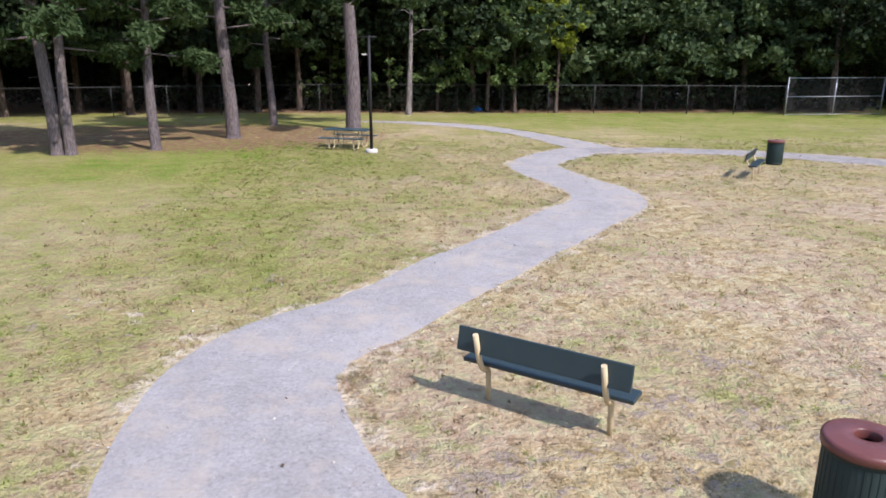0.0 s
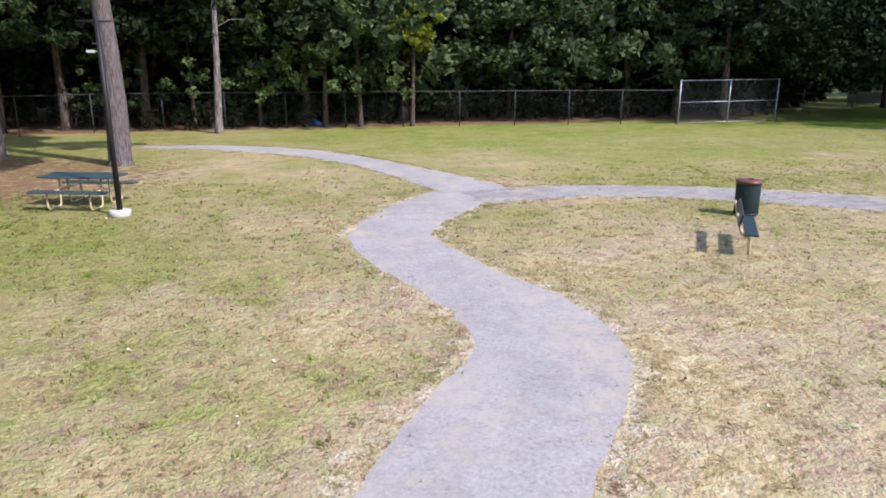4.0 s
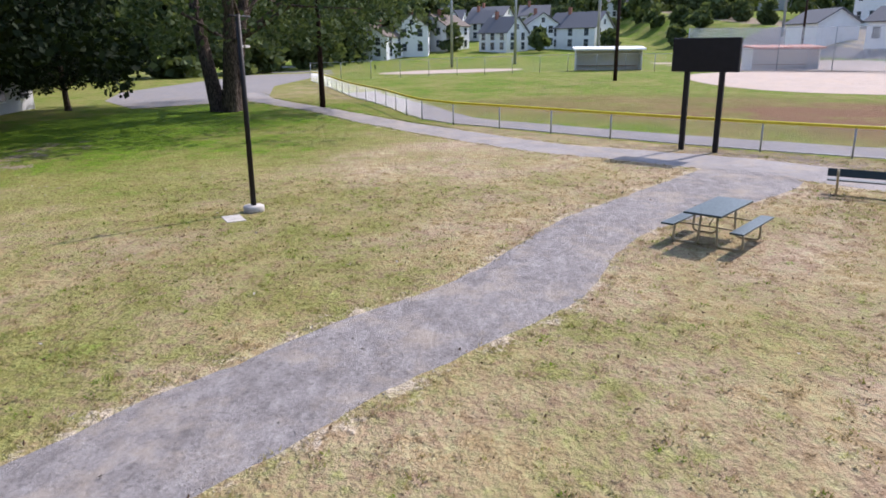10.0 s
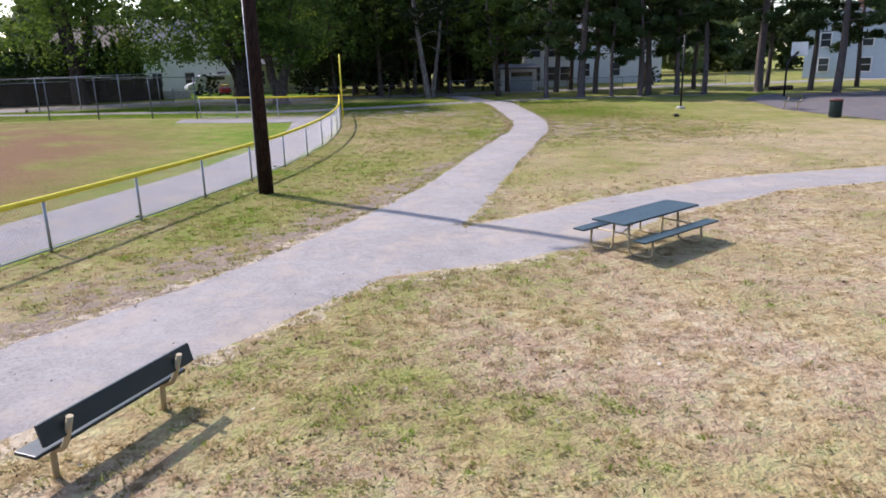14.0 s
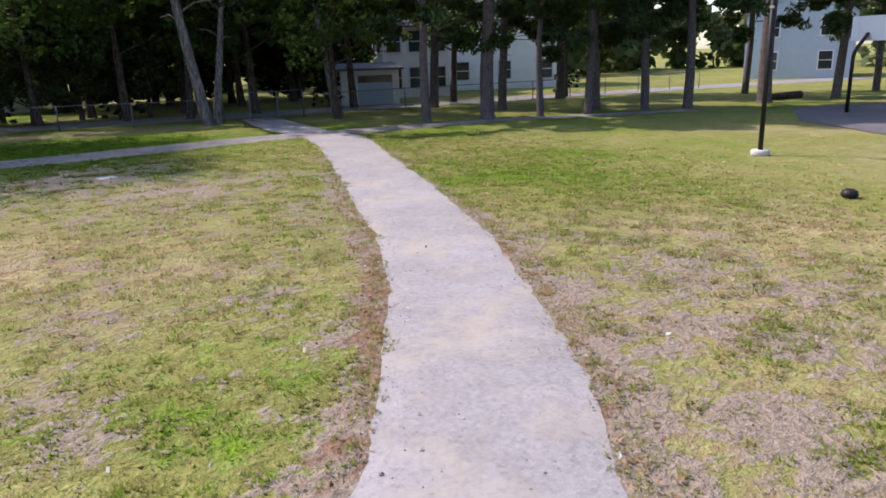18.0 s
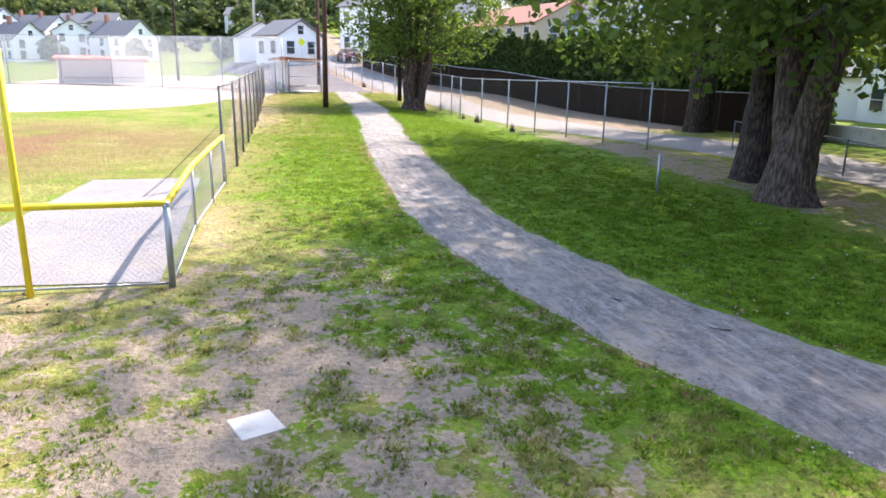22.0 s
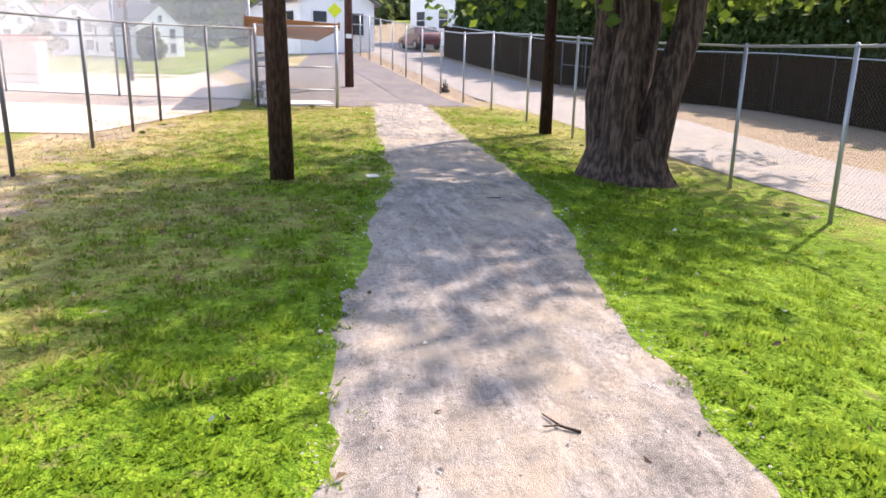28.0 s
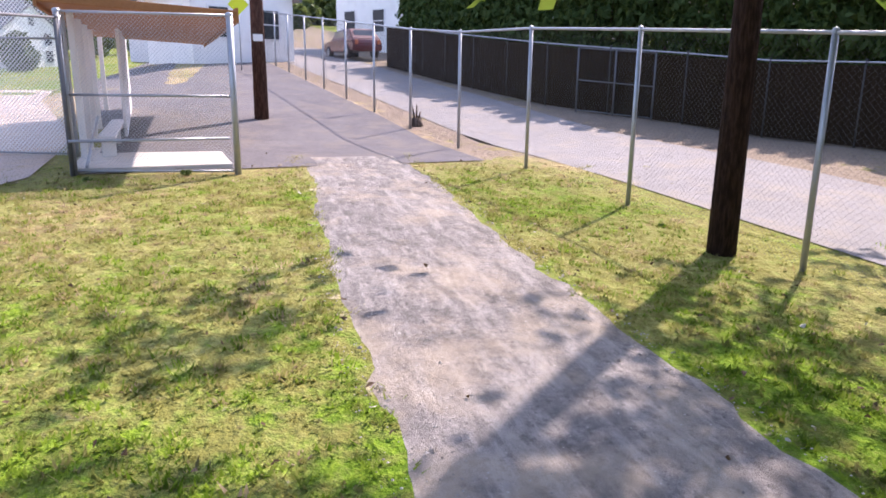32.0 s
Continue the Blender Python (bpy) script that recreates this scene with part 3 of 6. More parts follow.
    straw = -0.22 + 0.74 * smoothstep(0.5, 0.08, off) * smoothstep(-8, 2, y) + 0.08 * blob(x, y, 20, 8, 9, 8)
    straw += 0.55 * smoothstep(0.45, 0.0, off) * smoothstep(56, 60, x) * smoothstep(-28, -31, y) + 0.42 * blob(x, y, 8.6, -12.2, 2.0, 3.0, 0.6)
    straw += 0.7 * blob(x - 0.8 * (y - 8.4), y + 0.8 * (x + 6.8), -6.8, 8.4, 2.0, 0.5)
    litter = -0.2 + 0.9 * blob(x, y, -14, 31, 12, 7, 0.4) + 0.52 * smoothstep(0.5, 0.12, off) * smoothstep(-4, -8, y) * smoothstep(62, 30, x) + 0.5 * blob(x, y, -8, -42, 18, 7)
    litter += 0.30 * blob(x, y, 14.6, -17.0, 3.5, 6.0, 0.6)
    # the litter blob at 15.5, -23 doubles as painted tree shade
    litter += 1.2 * smoothstep(42, 45, y) * smoothstep(30, 25, x) + 0.34 * blob(x, y, 15.5, -23, 6, 9, 0.6) + 0.6 * smoothstep(-46, -50, y) * smoothstep(24, 18, x) + 0.35 * blob(x, y, 36, 31, 8, 5) + 0.3 * blob(x, y, 58.0, -31.6, 5, 3, 0.6) + 0.28 * blob(x, y, 30, -30.5, 8, 2.5, 0.6) + 0.62 * blob(x, y, 38.5, -35.3, 3.5, 1.6, 0.6) + 0.5 * blob(x, y, 24.5, -34.6, 3.0, 1.4, 0.6) + 0.45 * blob(x, y, 35.0, -30.2, 4.0, 1.0, 0.6) + 0.4 * side * smoothstep(0.5, 1.4, off) + 0.45 * smoothstep(-43.0, -44.2, y) * smoothstep(38, 44, x) * smoothstep(95, 90, x)
    bare += 0.30 * blob(x, y, 6.5, -10.0, 4.0, 7.0, 0.6) + 0.18 * blob(x, y, 13.5, -11.0, 3.0, 5.0, 0.6)
    litter += 0.30 * blob(x, y, 6.0, -12.0, 4.5, 6.0, 0.6)
    lush += 0.5 * blob(x, y, 32, -59, 15, 8, 0.5) + 0.34 * blob(x, y, 58.5, -31.4, 4.0, 2.0, 0.6) + 0.3 * blob(x, y, 68, -29.5, 4, 1.5)
    return lush, bare, straw, litter, scorch, off


def ground():
    def axis(lo, hi, step, far):
        fine = np.arange(lo, hi + step / 2, step)
        k = step * 1.35 ** np.arange(1, 22)
        out = np.cumsum(k)
        out = out[out < far]
        return np.concatenate([lo - np.append(out, far)[::-1], fine, hi + np.append(out, far)])
    xs, ys = axis(-30, 72, 0.3, 1500), axis(-48, 46, 0.3, 1500)
    gx, gy = np.meshgrid(xs, ys)
    x, y = gx.ravel(), gy.ravel()
    n, w = len(ys), len(xs)
    verts = np.stack([x, y, lie(x, y)], 1)
    i = np.arange((n - 1) * (w - 1))
    a = i // (w - 1) * w + i % (w - 1)
    faces = np.stack([a, a + 1, a + w + 1, a + w], 1)
    ob = raw("ground", verts.tolist(), faces.tolist(), LAWN, smooth=True)
    for key, values in zip(("lush", "bare", "straw", "litter", "scorch"), growth(x, y)):
        ob.data.attributes.new(key, "FLOAT", "POINT").data.foreach_set("value", values.astype(np.float32))
    return tagged(ob, "patchy dry park lawn with green and bare spots", "ground", "", "structure")


ground()
for i, (key, curve) in enumerate(CURVES.items()):
    ribbon("gravel_path", curve, {"alley": SHADESCREENINGS, "north": COARSE}.get(key, GRAVEL), "grey crushed gravel footpath with ragged grass edges", 0.012 + 0.003 * i, 0.2 if key == "alley" else 0.13, group="park paths")

# ---- fences ----
def wires(p, q, h, pitch=0.085, r=0.0022, low=0.03):
    """Chain link between two posts: two families of slanting wires, clipped to the bay."""
    p, q = Vector(p), Vector(q)
    along = q - p
    length = Vector((along.x, along.y)).length
    side = Vector((-along.y, along.x, 0)).normalized()
    verts, faces = [], []
    for fam in (1, -1):
        c = -h + (pitch * 0.5 if fam < 0 else 0)
        while c < length:
            v0, v1 = max(0.0, -c), min(h, length - c)
            if v1 > v0 + 0.02:
                ends = []
                for v in (v0, v1):
                    u = c + v
                    u = u if fam > 0 else length - u
                    ends.append(p + along * (u / length) + Vector((0, 0, low + v * (h - low) / h)))
                d = (ends[1] - ends[0]).normalized()
                up = d.cross(side)
                n = len(verts)
                for e in ends:
                    verts += [e + side * r + side * 0.002 * fam, e + side * (0.002 * fam) + (up - side) * r * 0.8, e + side * (0.002 * fam) - (up + side) * r * 0.8]
                faces += [(n, n + 1, n + 4, n + 3), (n + 1, n + 2, n + 5, n + 4), (n + 2, n, n + 3, n + 5)]
            c += pitch
    return verts, faces


def post_mesh(h, r):
    bm = tubed([(0, 0, -0.05), (0, 0, h)], r, 10)
    dome = lathe([(r * 1.12, h - 0.03), (r * 1.12, h + 0.005), (r * 0.7, h + 0.025), (0.001, h + 0.035)], 10)
    me = bpy.data.meshes.new("tmp")
    dome.to_mesh(me)
    dome.free()
    bm.from_mesh(me)
    bpy.data.meshes.remove(me)
    return bm


def fence(label, pts, h, category="fence", r=0.03, cap=None, metal=None, wire=None, top=True, bottom=True, middle=False, pitch=0.085, wire_r=0.0013, big=()):
    """A chain-link fence through posts at pts; h is one height or one for each post."""
    metal, wire = metal or STEEL, wire or WIRE
    hs = list(h) if isinstance(h, (list, tuple)) else [h] * len(pts)
    base = [Vector((x, y, float(lie(x, y)))) for x, y in pts]
    root = thing("chain_link_fence", Matrix.Translation(base[0]), label, category)
    loc = [b - base[0] for b in base]
    made = {}
    for i, (b, hp) in enumerate(zip(loc, hs)):
        k = 1.6 if i in big else 1.0
        key = (k, round(hp, 2))
        if key in made:
            ob = new("post", made[key])
            ob.parent = root
        else:
            ob = part("post", post_mesh(hp, r * k), metal, root, smooth=False)
            made[key] = ob.data
        ob.location = b
    for a, b, p, q in zip(loc, loc[1:], hs, hs[1:]):
        v, f = wires(a, b, (p + q) / 2 - 0.03, pitch, wire_r)
        raw("mesh_panel", v, f, wire, root)
    def rail(name, share, drop, rr, material, text="", sides=8):
        part(name, tubed([b + Vector((0, 0, hp * share + drop)) for b, hp in zip(loc, hs)], rr, sides), material, root, text)
    if top:
        rail("top_rail", 1.0, -0.02, 0.021, metal)
    if bottom:
        rail("bottom_rail", 0.0, 0.06, 0.019, metal)
    if middle:
        rail("middle_rail", 0.5, 0.0, 0.021, metal)
    if cap:
        rail("safety_cap", 1.0, 0.0, 0.05, cap, "bright yellow plastic safety cap", 10)
    return root


def stretch_pts(a, b, gap):
    n = max(1, round(math.hypot(b[0] - a[0], b[1] - a[1]) / gap))
    return [(a[0] + (b[0] - a[0]) * k / n, a[1] + (b[1] - a[1]) * k / n) for k in range(n + 1)]


OUT = spaced(ARC, 2.62)
fence("low galvanized outfield fence with a yellow safety cap", OUT, [float(np.interp(y, [-26.2, -4.0, 6.0], [1.22, 1.02, 0.96])) for x, y in OUT], cap=YELLOW, big=(len(OUT) - 1,), r=0.028)
CORNER = OUT[-1]
fence("low fence with a yellow cap along the foul line", [CORNER, (22.75, -26.25), (25.15, -26.45), (27.25, -26.65)], 1.2, cap=YELLOW, big=(0,), r=0.03)
TALL = [(27.45, -26.62), (30.0, -26.88), (33.0, -27.03), (35.7, -27.18), (38.55, -27.3), (41.45, -27.45), (44.5, -27.58), (47.9, -27.65), (51.4, -27.8), (55.4, -27.85), (58.5, -28.02), (61.0, -28.1), (63.2, -28.2), (65.2, -29.1), (67.3, -30.2)]
fence("tall galvanized chain-link fence beside the ball field", TALL, 2.4, r=0.036, bottom=False, wire_r=0.0008, wire=DULLWIRE, metal=OLDSTEEL)
foul = thing("foul_pole", at(19.0, -24.4), "leaning bright yellow steel foul pole at the fence corner", "foul pole")
part("pole", tubed([(0, 0, -0.1), (0.0, 0.0, 3.6)], 0.045, 10), YELLOW, foul)

# ---- benches, tables, bins ----
def bench():
    root = thing("park_bench", Matrix(), "dark green plank park bench on tan steel legs in the grass", "bench", "park benches")
    part("seat", boxed((0, 0.02, 0.455), (1.83, 0.26, 0.045), 0.012), GREEN, root)
    part("backrest", boxed((0, -0.20, 0.735), (1.83, 0.04, 0.255), 0.012, pose(0, 0, 0, -12)), GREEN, root)
    for sx in (-0.67, 0.67):
        part("leg", tubed(rounded([(sx, 0.02, -0.1), (sx, 0.0, 0.36), (sx, -0.13, 0.40), (sx, -0.205, 0.55), (sx, -0.285, 0.84)], 0.09), 0.030, 10), TAN, root, "bent tan steel tube leg")
        part("seat_bracket", boxed((sx, 0.03, 0.425), (0.05, 0.24, 0.014), 0.004), TAN, root)
    return root


def bin_can():
    root = thing("litter_bin", Matrix(), "dark green steel litter bin with a flat maroon lid", "litter bin", "litter bins")
    part("body", lathe([(0.001, 0.02), (0.26, 0.02), (0.275, 0.05), (0.28, 0.40), (0.282, 0.78), (0.27, 0.80), (0.25, 0.80), (0.245, 0.08), (0.001, 0.07)], 36), CAN, root)
    first = None
    for i in range(36):
        a = 2 * math.pi * i / 36
        if not first:
            first = ob = part("rib", boxed((0, 0, 0.42), (0.010, 0.022, 0.72), 0.003), CAN, root)
        else:
            ob = new("rib", first.data)
            ob.parent = root
        ob.matrix_basis = pose(0.279 * math.cos(a), 0.279 * math.sin(a), 0, 0, 0, math.degrees(a))
    for z in (0.06, 0.79):
        part("hoop", lathe([(0.27, z - 0.02), (0.294, z - 0.02), (0.294, z + 0.02), (0.27, z + 0.02)], 36), CAN, root)
    part("lid", lathe([(0.292, 0.80), (0.304, 0.80), (0.306, 0.845), (0.296, 0.868), (0.272, 0.874), (0.18, 0.888), (0.098, 0.895), (0.09, 0.885), (0.09, 0.82)], 40), RUST, root, "flat maroon lid with a round hole")
    return root


def picnic_table(ln=1.9):
    e0 = ln / 2 - 0.42
    root = thing("picnic_table", Matrix(), "dark green picnic table with fixed benches on a tan tube frame", "picnic table", "picnic tables")
    part("table_top", boxed((0, 0, 0.745), (ln, 0.76, 0.045), 0.012), TABLE, root)
    for s in (-1, 1):
        part("bench_seat", boxed((0, s * 0.70, 0.455), (ln, 0.27, 0.04), 0.012), TABLE, root)
        for e in (-e0, e0):
            part("leg", tubed(rounded([(e, s * 0.70, 0.43), (e, s * 0.72, 0.03), (e, s * 0.20, 0.03), (e, s * 0.16, 0.72)], 0.11), 0.024, 10), TAN, root, "bent tan steel tube leg")
        part("top_rail", tubed([(0.1 - ln / 2, s * 0.16, 0.712), (ln / 2 - 0.1, s * 0.16, 0.712)], 0.016, 6), TAN, root)
    for e in (-e0, e0):
        part("cross_bar", tubed([(e, -0.70, 0.425), (e, 0.70, 0.425)], 0.018, 8), TAN, root)
        part("brace", tubed([(e, 0, 0.42), (0.0, 0, 0.71)], 0.014, 6), TAN, root)
    return root


def place(make, spots):
    """Builds a thing once and copies it to the other spots."""
    first = make()
    first.matrix_basis = spots[0]
    return [first] + [copy_thing(first, m) for m in spots[1:]]


def facing(a, b):
    return math.degrees(math.atan2(b[1] - a[1], b[0] - a[0]))


place(bench, [at(-1.32, 5.33, facing((-1.85, 5.7), (-0.75, 4.95))), at(7.55, 19.74, 236, k=0.9),
              at(22.62, 11.25, facing((23.0, 11.8), (22.3, 10.65)), k=0.92) @ Matrix.Diagonal((1, 1, 0.8, 1)), at(-5.4, -18.1, facing((-5.5, -18.8), (-5.3, -17.4)) + 180)])
place(bin_can, [at(0.66, 3.39), at(9.3, 22.15, k=0.92), at(-4.0, -12.9)])
place(picnic_table, [at(18.72, 16.13, -39.6, k=0.88), at(-5.45, 26.7, -18, k=1.1)])
long_table = picnic_table(2.5)
long_table.matrix_basis = at(15.08, 6.23, 29.5, k=0.88) @ Matrix.Diagonal((1, 1, 0.9, 1))
tagged(long_table, "long dark green picnic table on tan tube legs")


def lamp_post():
    root = thing("lamp_post", Matrix(), "slim black lamp post on a round concrete footing", "lamp post", "lamp posts")
    part("footing", lathe([(0.001, -0.05), (0.23, -0.05), (0.23, 0.12), (0.21, 0.14), (0.001, 0.145)], 20), CONCRETE, root, "pale round concrete footing")
    part("pole", tubed([(0, 0, 0.1), (0, 0, 4.2)], 0.062, 12, 0.05), BLACK, root)
    part("cross_arm", tubed([(-0.30, 0, 4.16), (0.42, 0, 4.16)], 0.022, 8), BLACK, root)
    part("bracket", tubed([(0, 0, 3.55), (0.16, 0, 3.55)], 0.018, 8), STEEL, root)
    part("lamp", boxed((0.19, 0, 3.55), (0.16, 0.10, 0.06), 0.015), CONCRETE, root, "small pale floodlight")
    return root


place(lamp_post, [at(-4.45, 25.3, 170), at(21.3, 25.5, -20), at(-0.55, -21.3, 40)])


def slab(x, y, rz, sx, sy, label):
    ob = part("concrete_slab", boxed((0, 0, -0.038), (sx, sy, 0.10), 0.012), CONCRETE)
    ob.matrix_basis = at(x, y, rz)
    return tagged(ob, label, "concrete slab", "ground slabs")


slab(20.6, 25.75, 30, 0.62, 0.40, "small concrete slab lying beside a lamp post")
slab(14.76, -27.33, 20, 0.42, 0.40, "pale square concrete cover flush in the worn grass")
slab(55.28, -33.27, 5, 0.25, 0.21, "pale square concrete cover beside the gravel path")


def scoreboard():
    root = thing("scoreboard", at(29.3, 13.05, facing((29.62, 13.5), (28.98, 12.6)) + 180), "blank dark scoreboard seen from its back on two posts", "scoreboard")
    for sx in (-0.55, 0.55):
        part("post", boxed((sx, 0, 1.25), (0.16, 0.16, 2.7), 0.02), BLACK, root)
    part("panel", boxed((0, 0.02, 3.05), (2.1, 0.22, 1.05), 0.03), BLACK, root)
    for z in (2.75, 3.3):
        part("rib", boxed((0, -0.10, z), (2.06, 0.03, 0.05), 0.008), BLACK, root)
    return root


scoreboard()


def utility_pole(x, y, h, r, material, label, lean=0.0, conduit=False, tag=False):
    root = thing("utility_pole", at(x, y), label, "utility pole", "utility poles")
    part("pole", tubed([(0, 0, -0.2), (lean * 0.35, 0, h * 0.35), (lean, 0, h)], r, 14, r * 0.68), material, root)
    part("crossarm", boxed((lean, 0, h - 0.7), (2.2, 0.1, 0.12), 0.012), material, root)
    for k in (-0.9, 0.9):
        part("insulator", lathe([(0.03, 0), (0.05, 0.03), (0.03, 0.06), (0.05, 0.09), (0.02, 0.13)], 10), CONCRETE, root).location = (lean + k, 0, h - 0.64)
    if conduit:
        part("conduit", tubed([(r * 0.95, -0.12, 0), (r * 0.9, -0.12, 2.0), (r * 0.8 + lean * 0.5, -0.1, 5.0)], 0.028, 8), STEEL, root, "pale grey cable conduit")
    if tag:
        part("plate", boxed((-r * 0.97, 0, 2.05), (0.02, 0.24, 0.17), 0.004), WHITE, root, "small white plate")
    return root


utility_pole(22.0, -0.95, 10.5, 0.19, POLE, "dark creosoted utility pole with a cable conduit", 0.0, True)
utility_pole(55.05, -31.87, 10.0, 0.185, GREYPOLE, "weathered brown utility pole leaning on the lawn", -0.9)
utility_pole(61.85, -38.05, 10.0, 0.165, POLE, "dark utility pole close to the alley fence")
utility_pole(74.45, -33.2, 10.0, 0.19, GREYPOLE, "brown utility pole with a white plate on asphalt", tag=True)
utility_pole(47.6, 28.9, 9.0, 0.17, POLE, "dark utility pole beside the outfield fence")

# ---- trees ----
def limb(verts, faces, pts, r, r2, sides=7):
    """Adds a tapered tube to lists."""
    n0 = len(verts)
    up = Vector((1, 0, 0.2))
    for i, p in enumerate(pts):
        d = (Vector(pts[min(i + 1, len(pts) - 1)]) - Vector(pts[max(i - 1, 0)])).normalized()
        up = (up - d * up.dot(d)).normalized()
        side = d.cross(up)
        k = r + (r2 - r) * i / (len(pts) - 1)
        for j in range(sides):
            a = 2 * math.pi * j / sides
            verts.append(tuple(Vector(p) + (up * math.cos(a) + side * math.sin(a)) * k))
        if i:
            for j in range(sides):
                a, b = n0 + (i - 1) * sides + j, n0 + (i - 1) * sides + (j + 1) % sides
                faces.append((a, b, b + sides, a + sides))


def foliage(centres, radii, per, leaf, rng, flat=0.0, aspect=1.0):
    """Small folded leaves round clump centres; returns vertex and face arrays."""
    c = np.repeat(np.array(centres), per, axis=0)
    r = np.repeat(np.array(radii), per)[:, None]
    n = len(c)
    d = rng.normal(size=(n, 3))
    d /= np.linalg.norm(d, axis=1)[:, None]
    p = c + d * r * rng.uniform(0.25, 1.0, (n, 1)) ** 0.6 * np.array([1, 1, 0.75])
    u = rng.normal(size=(n, 3))
    u[:, 2] *= 1 - flat
    u /= np.linalg.norm(u, axis=1)[:, None]
    w = np.cross(u, rng.normal(size=(n, 3)))
    w /= np.linalg.norm(w, axis=1)[:, None] + 1e-9
    s = leaf * rng.uniform(0.55, 1.25, (n, 1))
    u, w = u * s * aspect, w * s
    v = np.stack([p - u * 0.5, p + w * 0.36, p + u * 0.6, p - w * 0.36], 1).reshape(-1, 3)
    f = np.arange(n * 4).reshape(-1, 4)
    return v, f


def tree(seed, h, r, low, spread, label, category="tree", bark=None, leafage=None, per=36, clumps=190, leaf=0.3, stems=1, lean=0.0, name="tree", flare=1.5, high=None, group="trees", puff=1.0, fan=0.07):
    """A broadleaf tree: bent tapered stems, limbs and a crown of leaf clumps from height low up."""
    rng = np.random.default_rng(seed)
    rnd = random.Random(seed)
    root = thing(name, Matrix(), label, category, group)
    tv, tf, tips = [], [], []
    for s in range(stems):
        a0 = 2 * math.pi * s / stems + rnd.uniform(0, 1)
        out = (fan * h if stems > 1 else 0.02 * h)
        foot = 0.75 * r if stems > 1 else 0.0
        rs = r if stems == 1 else r * 0.75
        pts = []
        for k in range(9):
            t = k / 8
            pts.append((math.cos(a0) * (foot + out * t * 1.6) + lean * t * h + 0.25 * r * math.sin(5 * t + a0), math.sin(a0) * (foot + out * t * 1.6) + 0.25 * r * math.cos(4 * t + a0), t * h * 0.86 - (0.2 if k == 0 else 0)))
        p0, p1 = Vector(pts[0]), Vector(pts[1])
        knee, hip = p0.lerp(p1, 0.2), p0.lerp(p1, 0.5)
        limb(tv, tf, [p0, knee], rs * flare, rs * (0.55 + 0.45 * flare), 10)
        limb(tv, tf, [knee, hip], rs * (0.55 + 0.45 * flare), rs * 1.08, 10)
        limb(tv, tf, [hip, *pts[1:]], rs * 1.08, rs * 0.16, 10)
        for k in range(11):
            t = rnd.uniform(max(0.16, low / h * 0.8), 0.95)
            i = min(7, int(t * 8))
            b = Vector(pts[i]).lerp(Vector(pts[i + 1]), t * 8 - i)
            a = rnd.uniform(0, 6.28)
            ln = spread * rnd.uniform(0.55, 1.0) * (1.25 - 0.75 * t)
            e = b + Vector((math.cos(a) * ln, math.sin(a) * ln, ln * rnd.uniform(0.15, 0.7)))
            m = b.lerp(e, 0.5) + Vector((0, 0, ln * 0.12))
            limb(tv, tf, [b, m, e], rs * 0.34 * (1.15 - t), 0.02, 5)
            tips += [e, m]
    raw("trunk", tv, tf, bark or BARK, root, smooth=True)
    cs, rs_ = [], []
    high = high or h
    while len(cs) < clumps:
        if rnd.random() < 0.45:
            c = Vector(rnd.choice(tips)) + Vector((rnd.gauss(0, 0.6), rnd.gauss(0, 0.6), rnd.gauss(0, 0.5)))
        else:
            z = low + (high - low) * rnd.random() ** 1.15
            t = (z - low) / (high - low)
            w = spread * (0.55 + 0.75 * math.sin(math.pi * min(1, 0.22 + t * 0.8)) - 0.35 * t)
            a, k = rnd.uniform(0, 6.28), math.sqrt(rnd.uniform(0.15, 1))
            k *= 1 + 0.28 * math.sin(3 * a + seed) * math.cos(2.2 * t * 3 + seed)
            c = Vector((math.cos(a) * w * k + lean * z, math.sin(a) * w * k, z))
        if c.z > low * 0.8:
            cs.append(tuple(c))
            rs_.append(rnd.uniform(0.45, 1.0) * spread * 0.19 * puff)
    v, f = foliage(cs, rs_, per, leaf, rng, 0.25)
    raw("crown", v.tolist(), f.tolist(), leafage or LEAF, root)
    return root


